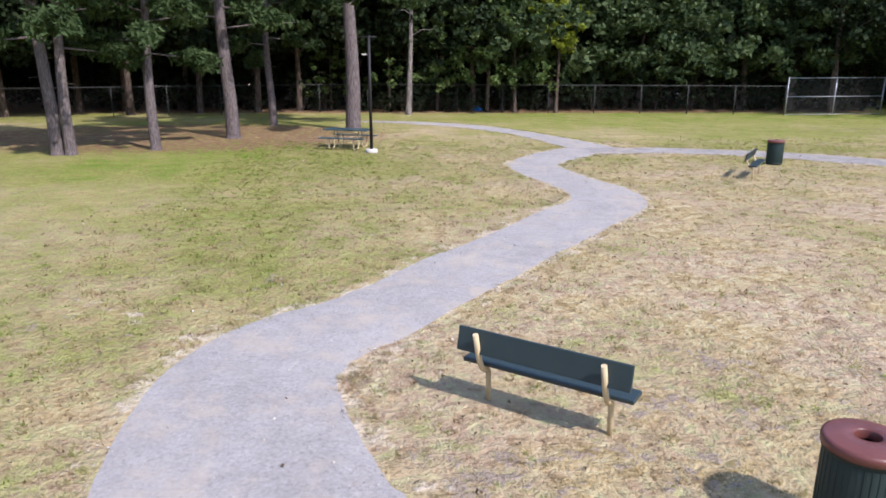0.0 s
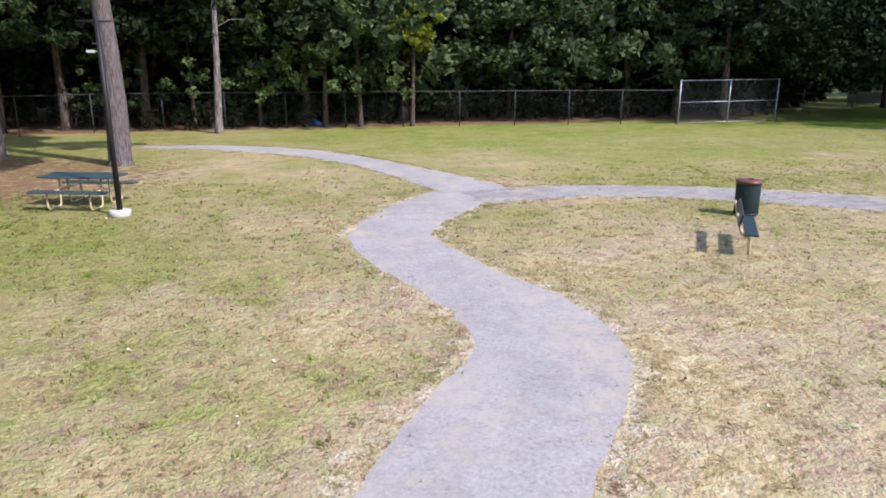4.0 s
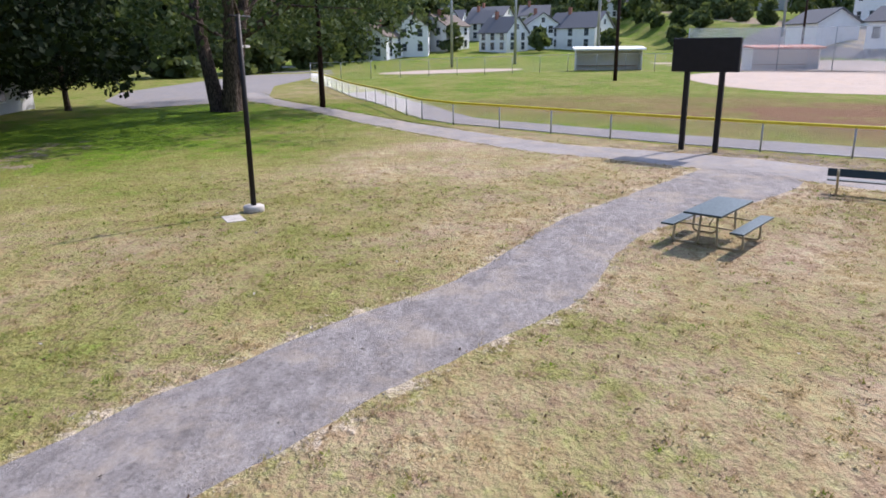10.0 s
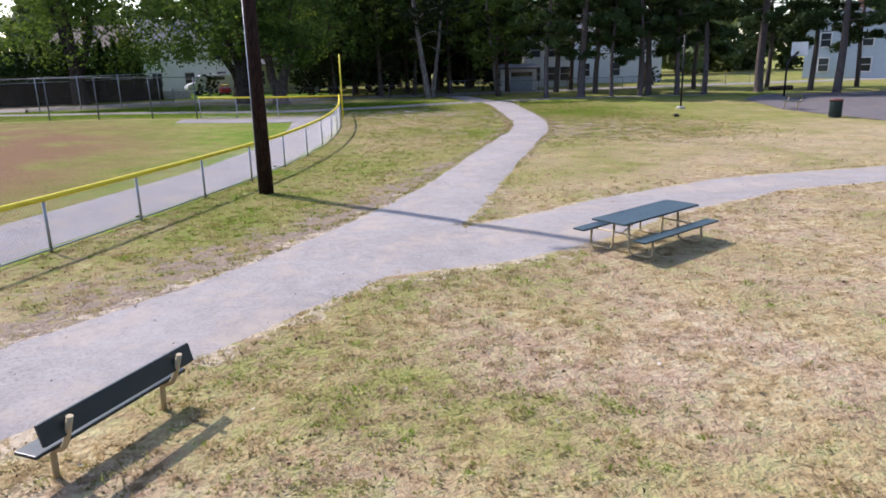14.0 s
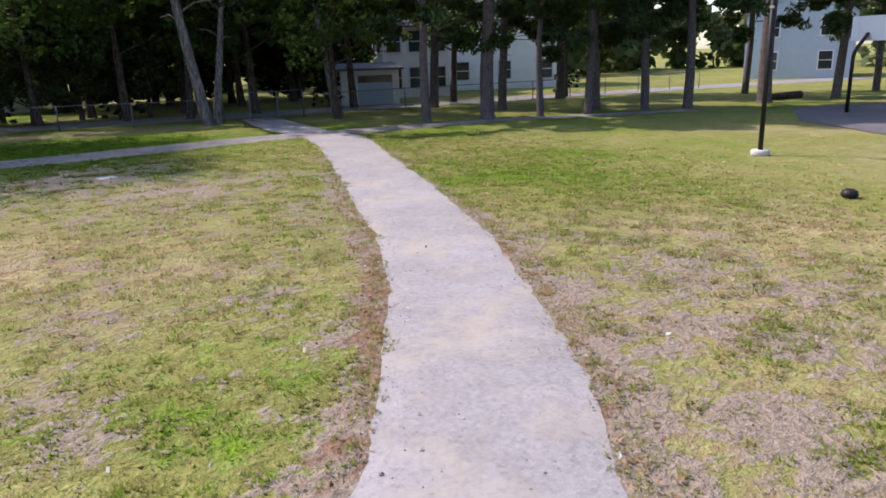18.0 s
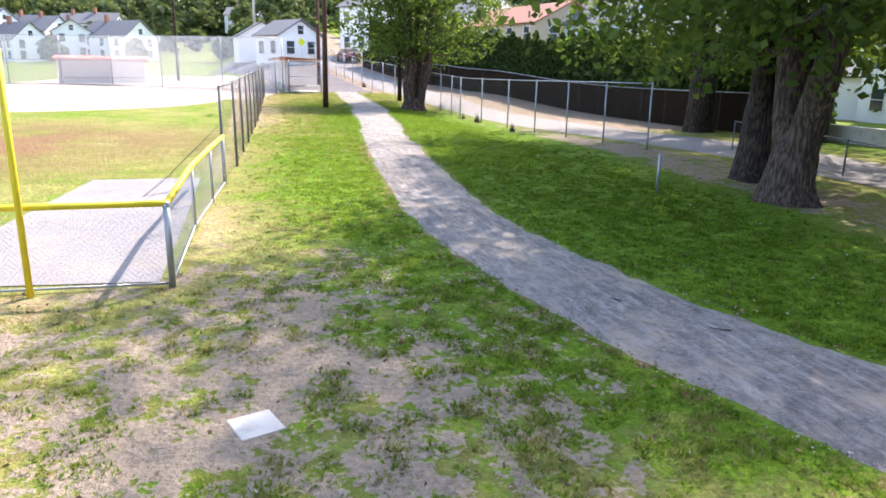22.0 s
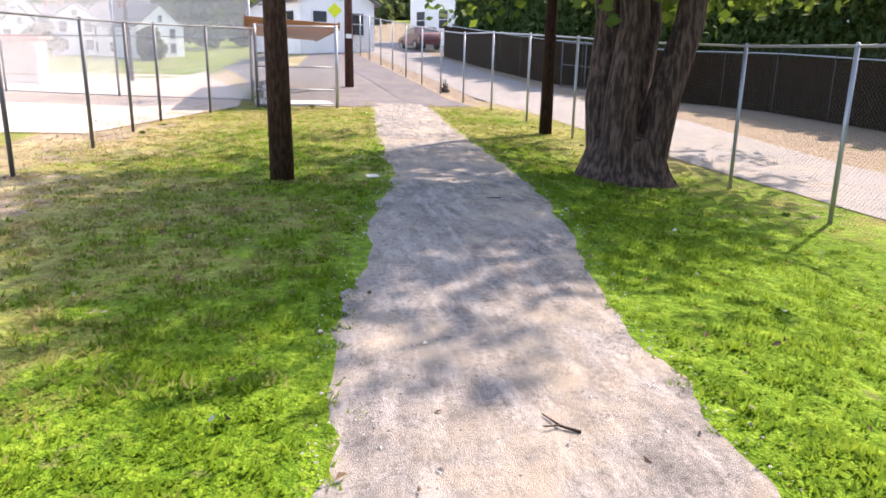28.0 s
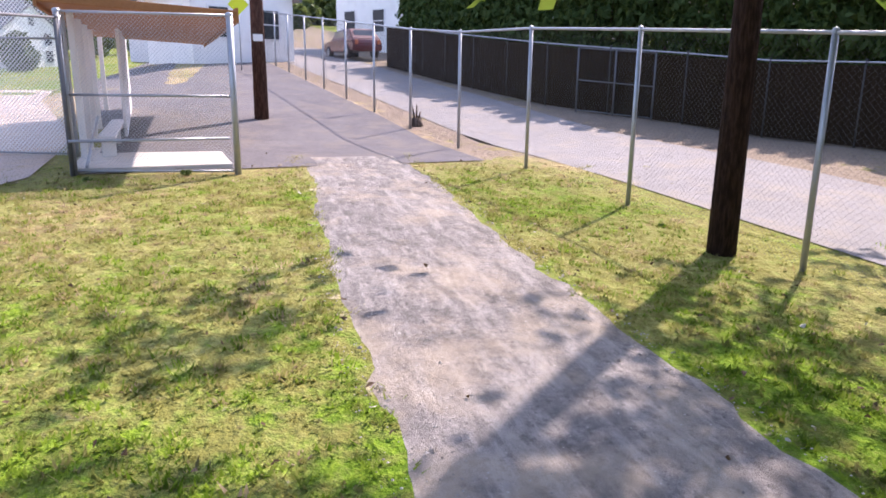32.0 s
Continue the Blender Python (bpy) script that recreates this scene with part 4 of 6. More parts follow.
def shade_tree(seed, h, r, fork, limbs, spread, label, bark=None, leafage=None, clumps=250, per=42, leaf=0.26, low=3.5, drift=(0.0, 0.0)):
    """A broad tree: a short flared trunk that splits at height fork into heavy limbs (bearing, tilt) under a dense crown."""
    rng, rnd = np.random.default_rng(seed), random.Random(seed)
    root = thing("tree", Matrix(), label, "tree", "trees")
    tv, tf, tips = [], [], []
    top = max(0.9, fork * 1.15)
    levels = [(-0.25, 1.5), (-0.05, 1.33), (0.1, 1.22), (0.25, 1.14), (0.45, 1.07), (max(0.6, fork * 0.4), 1.03), (max(0.75, fork * 0.75), 0.97), (top, 0.5)]
    lobes = [rnd.uniform(0, 6.28) for k in range(3)]
    for i, (z, k) in enumerate(levels):
        for j in range(24):
            a = 2 * math.pi * j / 24
            swell = max(0.0, k - 0.97) * (0.42 * math.cos(5 * a + lobes[0]) + 0.3 * math.cos(3 * a + lobes[1])) + 0.03 * math.cos(7 * a + lobes[2] + z)
            tv.append((math.cos(a) * r * (k + swell) + 0.05 * math.sin(3 * z), math.sin(a) * r * (k + swell) + 0.04 * math.cos(2 * z), z))
            if i:
                q, w = (i - 1) * 24 + j, (i - 1) * 24 + (j + 1) % 24
                tf.append((q, w, w + 24, q + 24))
    for bearing, tilt in limbs:
        b, t = radians(bearing), radians(tilt)
        rl = r * (0.74 if len(limbs) < 3 else 0.62 if len(limbs) < 4 else 0.5)
        start = fork * (0.6 if len(limbs) < 4 else 0.15)
        inset = r * (0.25 if len(limbs) < 4 else 0.56)
        pts = []
        for k in range(8):
            ln = (h - start) * 0.8 * k / 7
            lean = t * (1.0 - 0.45 * k / 7)
            wave = 0.16 * math.sin(1.7 * k + seed) * (k > 0)
            pts.append(Vector((math.cos(b) * (inset + ln * math.sin(lean)) + wave, math.sin(b) * (inset + ln * math.sin(lean)) - wave, start + ln * math.cos(lean))))
        limb(tv, tf, pts, rl, rl * 0.2, 10)
        for k in range(11):
            q = rnd.uniform(0.3, 0.98)
            i = min(6, int(q * 7))
            p = pts[i].lerp(pts[i + 1], q * 7 - i)
            a, ln = rnd.uniform(0, 6.28), spread * rnd.uniform(0.4, 0.8) * (1.2 - 0.6 * q)
            e = p + Vector((math.cos(a) * ln, math.sin(a) * ln, ln * rnd.uniform(-0.05, 0.6)))
            m = p.lerp(e, 0.5) + Vector((0, 0, ln * 0.1))
            limb(tv, tf, [p, m, e], rl * 0.3 * (1.15 - q), 0.02, 5)
            tips += [e, m]
    raw("trunk", tv, tf, bark or BARK, root, smooth=True)
    cs, rr = [], []
    while len(cs) < clumps:
        if rnd.random() < 0.4:
            c = Vector(rnd.choice(tips)) + Vector((rnd.gauss(0, 0.6), rnd.gauss(0, 0.6), rnd.gauss(0, 0.45)))
        else:
            t = rnd.random()
            w = spread * (0.72 + 0.5 * math.sin(math.pi * min(1, 0.15 + 0.85 * t)) - 0.5 * t * t)
            a, q = rnd.uniform(0, 6.28), math.sqrt(rnd.uniform(0.05, 1))
            q *= 1 + 0.2 * math.sin(3 * a + seed)
            c = Vector((math.cos(a) * w * q + drift[0], math.sin(a) * w * q + drift[1], low + (h - low) * t))
        if c.z > low * 0.85:
            cs.append(tuple(c))
            rr.append(rnd.uniform(0.6, 1.15) * spread * 0.2)
    v, f = foliage(cs, rr, per, leaf, rng, 0.25)
    raw("crown", v.tolist(), f.tolist(), leafage or YARDLEAF, root)
    return root


def pine(seed, h, r, low, spread, label, clumps=300, per=72, lean=0.0, bark=None):
    """A pine: a bare trunk, whorls of drooping branches with needle tufts."""
    rng = np.random.default_rng(seed)
    rnd = random.Random(seed)
    root = thing("pine_tree", Matrix(), label, "pine tree", "pines")
    tv, tf = [], []
    pts = [(lean * k / 9 * h + 0.10 * math.sin(k * 0.9 + seed), 0.10 * math.cos(k * 1.1 + seed), h * k / 9 - (0.2 if k == 0 else 0)) for k in range(10)]
    limb(tv, tf, [pts[0], tuple(0.82 * a + 0.18 * b for a, b in zip(pts[0], pts[1]))], r * 1.45, r * 1.05, 10)
    limb(tv, tf, [tuple(0.82 * a + 0.18 * b for a, b in zip(pts[0], pts[1])), *pts[1:]], r * 1.05, r * 0.2, 10)
    cs, rr = [], []
    n = 30
    for k in range(n):
        t = low / h + (1 - low / h) * (k / n) ** 0.9
        i = min(8, int(t * 9))
        b = Vector(pts[i]).lerp(Vector(pts[i + 1]), t * 9 - i)
        a = k * 2.4 + rnd.uniform(-0.4, 0.4)
        ln = spread * (1.15 - 0.8 * (k / n)) * rnd.uniform(0.6, 1.0)
        e = b + Vector((math.cos(a) * ln, math.sin(a) * ln, ln * rnd.uniform(-0.18, 0.25)))
        limb(tv, tf, [b, b.lerp(e, 0.5) + Vector((0, 0, 0.1)), e], 0.05, 0.012, 5)
        for q in range(max(2, clumps // n)):
            s = rnd.uniform(0.4, 1.05)
            cs.append(tuple(b.lerp(e, s) + Vector((rnd.gauss(0, 0.25), rnd.gauss(0, 0.25), rnd.gauss(0.05, 0.14)))))
            rr.append(rnd.uniform(0.35, 0.6))
    for k in range(5):
        t = rnd.uniform(0.18, 0.4)
        a = rnd.uniform(0, 6.28)
        limb(tv, tf, [(lean * t * h, 0, t * h), (math.cos(a) * 0.5 + lean * t * h, math.sin(a) * 0.5, t * h - 0.05)], 0.022, 0.008, 4)
    raw("trunk", tv, tf, bark or PINEBARK, root, smooth=True)
    v, f = foliage(cs, rr, per, 0.17, rng, 0.0, 2.3)
    raw("crown", v.tolist(), f.tolist(), NEEDLE, root)
    return root


def spread_copies(first, spots):
    first.matrix_basis = spots[0]
    for m in spots[1:]:
        copy_thing(first, m)


rt = random.Random(11)
# dense woodland behind the park, low skirts of foliage
WOODA = tree(1, 13, 0.26, 2.6, 4.2, "dense dark broadleaf tree at the woodland edge", leafage=LEAF, clumps=170, per=50, leaf=0.40, group="woodland trees", puff=1.25)
# WOODB and CANOPY get their inner shade from the darkened leaf colour
WOODB = tree(2, 13, 0.22, 0.6, 3.8, "tall broadleaf tree in the woodland with shade-dark leaves", leafage=LEAFDARK, clumps=230, per=34, leaf=0.42, group="woodland trees", puff=1.2)
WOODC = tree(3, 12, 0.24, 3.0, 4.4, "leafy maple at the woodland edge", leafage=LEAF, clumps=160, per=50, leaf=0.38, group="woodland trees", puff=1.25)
CANOPY = tree(4, 14, 0.22, 4.4, 3.9, "high-crowned tree with shade-dark leaves over the dark woodland floor", leafage=LEAFDARK, clumps=230, per=38, leaf=0.40, group="woodland trees", puff=1.2)
sa, sb, sc, sd = [], [], [], []
for k in range(8):
    x = 2.8 + k * 3.3 + rt.uniform(-0.6, 0.6)
    (sa if k % 2 else sc).append(at(x, 46.6 + rt.uniform(-0.6, 0.8), rt.uniform(0, 360), k=rt.uniform(0.85, 1.1)))
for k in range(10):
    x = -31 + k * 3.5 + rt.uniform(-0.6, 0.6)
    sd.append(at(x, np.interp(x, [-31, -9, 4], [39.2, 45.6, 46.4]) + rt.uniform(-0.3, 0.6), rt.uniform(0, 360), k=rt.uniform(0.9, 1.1)))
sd.append(at(23.4, 43.4, 200, k=1.0))
for k in range(8):
    x = -32 + k * 3.6 + rt.uniform(-0.6, 0.6)
    sd.append(at(x, np.interp(x, [-31, -9, 4], [42.6, 48.6, 49.4]) + rt.uniform(-0.3, 0.6), rt.uniform(0, 360), k=rt.uniform(0.9, 1.1)))
for row, y in enumerate((50.2, 53.5, 57.5, 63.0)):
    for k in range(18):
        x = -38 + k * 4.2 + row * 1.9 + rt.uniform(-1, 1)
        sb.append(at(x, y + rt.uniform(-1, 1), rt.uniform(0, 360), k=rt.uniform(0.95, 1.25)))
for k in range(10):
    sb.append(at(-32 + rt.uniform(-2, 2) - 4 * (k % 2), 8 + 4.5 * k, rt.uniform(0, 360), k=rt.uniform(0.95, 1.2)))
for x, y, k in ((3, -61, 1.0), (8, -60, 1.1), (13, -63, 1.1), (18, -62, 1.0), (-1, -70, 1.2), (10.5, -67, 1.2), (42, 60, 1.1), (50, 60, 1.0), (56, 61, 1.1), (63, 62, 1.15), (70, 60, 1.1), (78, 64, 1.2), (30, 50, 1.0), (36, 55, 1.0)):
    sb.append(at(x, y, rt.uniform(0, 360), k=k))
# the grove beyond the south gate
GROVE = tree(8, 13, 0.23, 3.6, 4.0, "tall leafy tree in the grove beyond the south gate", leafage=GROVELEAF, clumps=145, per=44, leaf=0.30, group="grove trees", puff=1.15)
sg = [at(x, y, rt.uniform(0, 360), k=k) for x, y, k in (
    (14.6, -47.4, 0.95), (18.6, -48.0, 0.9), (8.2, -47.4, 1.0), (2.6, -47.8, 0.95), (-3.4, -47.2, 0.9), (11.6, -46.4, 0.85), (-10.5, -46.2, 0.95), (5.4, -40.9, 0.75),
    (16.5, -52, 1.0), (15.0, -55, 1.1), (11.5, -51.5, 1.0), (8.0, -54.5, 1.0), (4.0, -58, 1.1), (12, -61, 1.2), (6, -64, 1.2), (17, -67, 1.2), (-2, -66, 1.2))]
spread_copies(GROVE, sg)
for x, y, k in ((16.8, -50.3, 0.5), (13.5, -50.0, 0.45), (20.6, -51.0, 0.5), (19.0, -49.2, 0.45)):
    sa.append(at(x, y, rt.uniform(0, 360), k=k))
spread_copies(WOODA, sa)
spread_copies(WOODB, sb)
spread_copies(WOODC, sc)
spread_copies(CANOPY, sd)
YEL = tree(5, 8.5, 0.12, 4.6, 1.5, "young tree with bright yellow-green leaves before the dark woods", leafage=LEAFYELLOW, clumps=80, per=46, leaf=0.32)
YEL.matrix_basis = at(5.9, 43.9)
LOC = tree(6, 8.5, 0.13, 1.6, 2.6, "locust with light green hanging leaves at the woodland edge", leafage=LEAFLIGHT, clumps=90, per=34, leaf=0.26)
spread_copies(LOC, [at(1.6, 44.6), at(-1.5, 45.4, 90, k=0.85), at(-8.5, 46.0, 40, k=0.6), at(-4.6, 45.0, 200, k=0.8), at(3.4, 44.2, 150, k=0.9)])
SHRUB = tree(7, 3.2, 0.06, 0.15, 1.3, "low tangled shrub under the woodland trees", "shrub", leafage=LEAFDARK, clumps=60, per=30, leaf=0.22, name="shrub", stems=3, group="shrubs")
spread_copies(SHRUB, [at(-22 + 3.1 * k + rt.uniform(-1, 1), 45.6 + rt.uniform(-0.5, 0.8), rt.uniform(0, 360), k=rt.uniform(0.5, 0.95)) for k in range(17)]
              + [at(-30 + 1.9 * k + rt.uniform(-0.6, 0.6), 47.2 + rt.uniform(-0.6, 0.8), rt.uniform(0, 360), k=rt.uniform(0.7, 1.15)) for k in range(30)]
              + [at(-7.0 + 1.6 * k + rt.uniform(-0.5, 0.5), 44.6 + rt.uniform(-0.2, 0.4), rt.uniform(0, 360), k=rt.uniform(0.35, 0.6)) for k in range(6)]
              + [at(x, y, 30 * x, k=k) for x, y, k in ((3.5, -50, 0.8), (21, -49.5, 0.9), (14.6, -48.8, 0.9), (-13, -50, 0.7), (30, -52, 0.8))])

# pines
PINEA = pine(21, 17, 0.34, 5.4, 4.6, "tall pine with a bare grey trunk in the picnic grove")
PINEB = pine(22, 16, 0.25, 4.6, 4.0, "slender pine with a bare trunk in the picnic grove", lean=0.02)
spread_copies(PINEA, [at(-10.9, 30.1, 60, k=0.85), at(-5.9, 33.2, 120, k=1.2),
                      at(-0.1, -35.8, 50, k=1.05), at(-5.8, -36.3, 200, k=0.9), at(-14.2, -34.1, 80, k=1.15), at(-16.6, -28.4, 300, k=1.0), at(-22.5, -21.5, 140, k=1.1), at(-9.2, -44.7, 250)])
spread_copies(PINEB, [at(-12.8, 26.3, 20, k=0.78), at(-10.3, 35.9, 100, k=1.0), at(-15.85, 24.8, 170, k=1.15), at(-15.35, 24.95, 10, k=1.05), at(2.8, -35.9, 172, k=1.0), at(-2.1, -34.9, 200, k=0.8), at(-7.37, -34.6, 260), at(-9.4, -34.0, 320, k=1.1), at(-4.3, -34.4, 20, k=0.95), at(-2.8, -39.6, 90, k=1.1),
                      at(-0.9, -43.9, 60, k=1.25), at(-18.3, -33.4, 10, k=1.1), at(-21.8, -26.9, 70), at(-25.5, -17.5, 200, k=1.1), at(-28, -12, 100), at(-26, -27, 33), at(-12.5, -41, 140), at(-24.5, -36, 260), at(-19, -40, 10), at(-30, -22, 80)])
BIRCH = tree(31, 14, 0.17, 6.5, 2.0, "slim pale-barked tree at the edge of the woods", bark=PALEBARK, leafage=LEAF, clumps=70, per=30, leaf=0.28, flare=1.3)
BIRCH.matrix_basis = at(-3.4, 42.6)
LEANER = tree(32, 15, 0.24, 6.5, 2.6, "pale leaning trunk beside the south gate", bark=PALEBARK, leafage=LEAFDARK, clumps=90, per=30, leaf=0.3, lean=0.10, flare=1.35)
spread_copies(LEANER, [at(11.15, -41.6, 25), at(10.75, -42.0, 195, k=0.8), at(5.15, -41.5, 20, k=0.9)])

# single shade trees
DARKBARK = bark_mat("dark_furrowed_bark", (0.035, 0.026, 0.022), (0.13, 0.10, 0.082))
BIG = shade_tree(41, 18.0, 0.52, 2.6, ((100, 12), (-60, 18), (200, 22)), 7.2, "large shade tree with a thick dark trunk beside the street", bark=DARKBARK, clumps=520, leaf=0.28, low=3.3)
spread_copies(BIG, [at(26.0, -41.3, 20), at(18.5, -58.5, 200, k=1.0)])
FORK = shade_tree(45, 11.5, 0.56, 1.5, ((160, 15), (-30, 20)), 5.0, "gnarled forked shade tree with a pale split trunk", bark=BARK, clumps=300, low=3.0)
FORK.matrix_basis = at(23.1, -40.0, 15)
VEE = shade_tree(47, 11.5, 0.62, 2.1, ((10, 30), (150, 18), (240, 24)), 5.4, "wide-forked dark shade tree across the street", bark=DARKBARK)
VEE.matrix_basis = at(27.1, -51.4, 20)
REDBARK = bark_mat("reddish_bark", (0.055, 0.034, 0.027), (0.19, 0.13, 0.105), 4.0)
ALLEY = shade_tree(42, 12.0, 0.66, 0.6, ((74, 5), (-106, 10), (150, 3), (-20, 8)), 5.2, "thick many-stemmed tree beside the alley fence", bark=REDBARK, clumps=420, leaf=0.26, low=3.6, drift=(3.0, -0.6))
ALLEY.matrix_basis = at(56.3, -37.95, -10)
OAK = tree(43, 16, 0.56, 3.6, 11.0, "broad shade tree on the lawn with two stems", leafage=LEAF, clumps=620, per=52, leaf=0.30, stems=3, flare=1.4, fan=0.16)
OAK.matrix_basis = at(45.8, 34.0, 50)
STREETTREE = shade_tree(46, 22.0, 0.6, 4.0, ((30, 14), (150, 20), (270, 18)), 7.5, "tall wide-spreading shade tree in front of the screen fence", bark=DARKBARK, clumps=760, leaf=0.3, low=2.9, drift=(-1.5, 1.2))
STREETTREE.matrix_basis = at(40.4, -49.2, 60)
# crown shade is painted in: it uses the shade-darkened LEAFDARK
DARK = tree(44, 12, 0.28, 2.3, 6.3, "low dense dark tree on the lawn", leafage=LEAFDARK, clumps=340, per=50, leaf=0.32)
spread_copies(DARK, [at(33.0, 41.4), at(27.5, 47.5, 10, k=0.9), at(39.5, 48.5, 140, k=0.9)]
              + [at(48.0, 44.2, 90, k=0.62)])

# arborvitae hedge
CED = thing("arborvitae", Matrix(), "narrow dark green arborvitae in a row behind the screen fence", "evergreen", "arborvitae hedge")
rng = np.random.default_rng(9)
cc = [(0.42 * (1 - k / 44) ** 0.75 * math.cos(k * 2.4), 0.34 * (1 - k / 44) ** 0.75 * math.sin(k * 2.4), 0.2 + 3.8 * k / 40) for k in range(41)]
v, f = foliage(cc, [0.42 * (1 - k / 52) for k in range(41)], 34, 0.17, rng, -0.8, 1.5)
raw("crown", v.tolist(), f.tolist(), CEDAR, CED)
raw("trunk", *(lambda a, b: (limb(a, b, [(0, 0, -0.1), (0, 0, 3.4)], 0.06, 0.02, 6), (a, b))[1])([], []), BARK, CED)
hedge = spaced(spline([(36, -52.4), (50, -51.4), (64.5, -49.1), (70.5, -47.9), (75, -45.9), (78, -43.9), (84.6, -42.1), (92, -40.9)], 0.5), 0.62)
spread_copies(CED, [at(x, y, rt.uniform(0, 360), k=rt.uniform(0.98, 1.2)) for x, y in hedge])


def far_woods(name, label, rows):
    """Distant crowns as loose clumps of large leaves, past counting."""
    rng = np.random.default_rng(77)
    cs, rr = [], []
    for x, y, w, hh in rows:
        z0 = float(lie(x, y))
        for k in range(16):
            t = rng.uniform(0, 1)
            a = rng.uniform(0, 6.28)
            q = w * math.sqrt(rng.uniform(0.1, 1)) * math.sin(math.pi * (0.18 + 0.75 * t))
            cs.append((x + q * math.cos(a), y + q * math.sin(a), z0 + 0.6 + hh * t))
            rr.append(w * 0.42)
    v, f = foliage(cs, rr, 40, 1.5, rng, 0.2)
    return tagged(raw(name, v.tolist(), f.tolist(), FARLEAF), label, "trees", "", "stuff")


rows = []
for k in range(60):
    a = radians(-58 + 2.0 * k)
    for d in (232, 276, 318, 352, 395, 450):
        if d < 300 and rt.random() < 0.4:
            continue
        rows.append((10 + (d + rt.uniform(-14, 14)) * math.cos(a), (d + rt.uniform(-14, 14)) * math.sin(a), rt.uniform(7, 11), rt.uniform(11, 18)))
for k in range(60):
    a = radians(rt.uniform(-50, 12))
    d = rt.choice((170, 195, 214, 258, 268))
    rows.append((8 + d * math.cos(a), 21 + d * math.sin(a), rt.uniform(3, 5), rt.uniform(4, 9) + (4 if d > 250 else 0)))
for k in range(26):
    rows.append((84 + 3.2 * k + rt.uniform(-2, 2), 66 - 1.6 * k + rt.uniform(-3, 3), rt.uniform(3.5, 5.5), rt.uniform(8, 12)))
for k in range(20):
    a = radians(-80 + 3.2 * k)
    rows.append((30 + 150 * math.cos(a) + rt.uniform(-8, 8), -20 + 140 * math.sin(a) + rt.uniform(-8, 8), rt.uniform(3.5, 5), rt.uniform(6, 11)))
for k in range(16):
    rows.append((-60 + rt.uniform(-8, 8), -70 + 9 * k, rt.uniform(4, 6), rt.uniform(10, 14)))
for k in range(24):
    rows.append((-80 + 6 * k, -84 + rt.uniform(-6, 6), rt.uniform(4, 6), rt.uniform(7, 11)))
for k in range(14):
    rows.append((-45 + 8 * k, -98 + rt.uniform(-6, 6), rt.uniform(4, 6), rt.uniform(9, 13)))
for k in range(90):
    a, d = radians(rt.uniform(-30, 26)), rt.uniform(205, 250)
    rows.append((12 + d * math.cos(a), -12 + d * math.sin(a), rt.uniform(3.5, 5.5), rt.uniform(8, 12)))
for k in range(36):
    a, d = radians(rt.uniform(-30, 26)), rt.uniform(125, 190)
    rows.append((12 + d * math.cos(a), -12 + d * math.sin(a), rt.uniform(1.4, 2.4), rt.uniform(2.5, 4.5)))
for k in range(70):
    a, d = radians(rt.uniform(-52, 14)), rt.uniform(235, 300)
    rows.append((14 + d * math.cos(a), 21 + d * math.sin(a), rt.uniform(6, 9), rt.uniform(12, 18)))
far_woods("distant_woods", "distant belt of summer trees with haze-pale leaves round the town", rows)

# ---- paved areas and ball field ----
sheet("asphalt_pad", [(67.4, -30.35), (67.6, -32.5), (68.0, -37.25), (75, -36.4), (90, -34.2), (128, -29.0), (128, -21.0), (90, -25.6), (79.0, -28.2), (72.0, -29.9)], ASPHALT, "dark worn asphalt lane beside the dugout", "asphalt", 0.02)
sheet("alley_street", [(-40, -46.2), (20, -44.6), (31, -43.2), (46, -41.0), (55, -40.5), (63, -39.3), (75, -37.5), (90, -35.2), (128, -29.6), (128, -34.5),
                       (92, -39.0), (85, -39.9), (80, -40.8), (73.5, -41.8), (70, -42.6), (64.4, -43.3), (57.7, -43.5), (46, -45.5), (32, -47.6), (20, -48.2), (-40, -49.8)][::-1], STREET, "pale grey asphalt alley street", "street", 0.015)
sheet("parking_lot", [(48.5, 40.6), (52, 36.8), (58, 34.8), (70, 37.5), (105, 38), (130, 44), (130, 54), (100, 50), (66, 49.5), (56, 46)], STREET, "pale asphalt parking lot beyond the lawn", "parking lot", 0.02)
sheet("basketball_court", [(-4.6, -6.0), (-4.9, -18.0), (-8.2, -26.8), (-12.5, -31.0), (-30, -27.0), (-34, -2.0)], ASPHALT, "dark asphalt basketball court", "court", 0.02)
band = []
for (x, y), (x2, y2) in zip(ARC[::4], ARC[1::4]):
    d = math.hypot(x2 - x, y2 - y)
    if y < 30:
        band.append((x - (y2 - y) / d * 1.45, y + (x2 - x) / d * 1.45, 2.7))
ribbon("warning_track", np.array([b for b in band if b[1] > -24.6]), TRACK, "grey gravel warning track inside the outfield fence", 0.014, 0.1)
sheet("infield", [(64.5 + 14.5 * math.cos(a), -12.0 + 14.0 * math.sin(a)) for a in (2 * math.pi * k / 48 for k in range(-7, 35))] + [(60.5, -27.2), (67.2, -29.6), (72.0, -29.2), (80.0, -26.6), (112.0, -21.0), (124.0, -8.0), (80.0, -6.0)], CLAY, "pale raked infield clay", "infield", 0.02)
sheet("foul_track", [(19.35, -26.0), (19.7, -22.6), (22.6, -22.6), (28.2, -23.4), (28.2, -26.0)], TRACK, "grey gravel warning track inside the foul corner", "path", 0.016)
sheet("second_infield", [(96 + 7 * math.cos(a), 22 + 9 * math.sin(a)) for a in (2 * math.pi * k / 24 for k in range(24))], CLAY, "pale clay infield of the far ball field", "infield", 0.02)

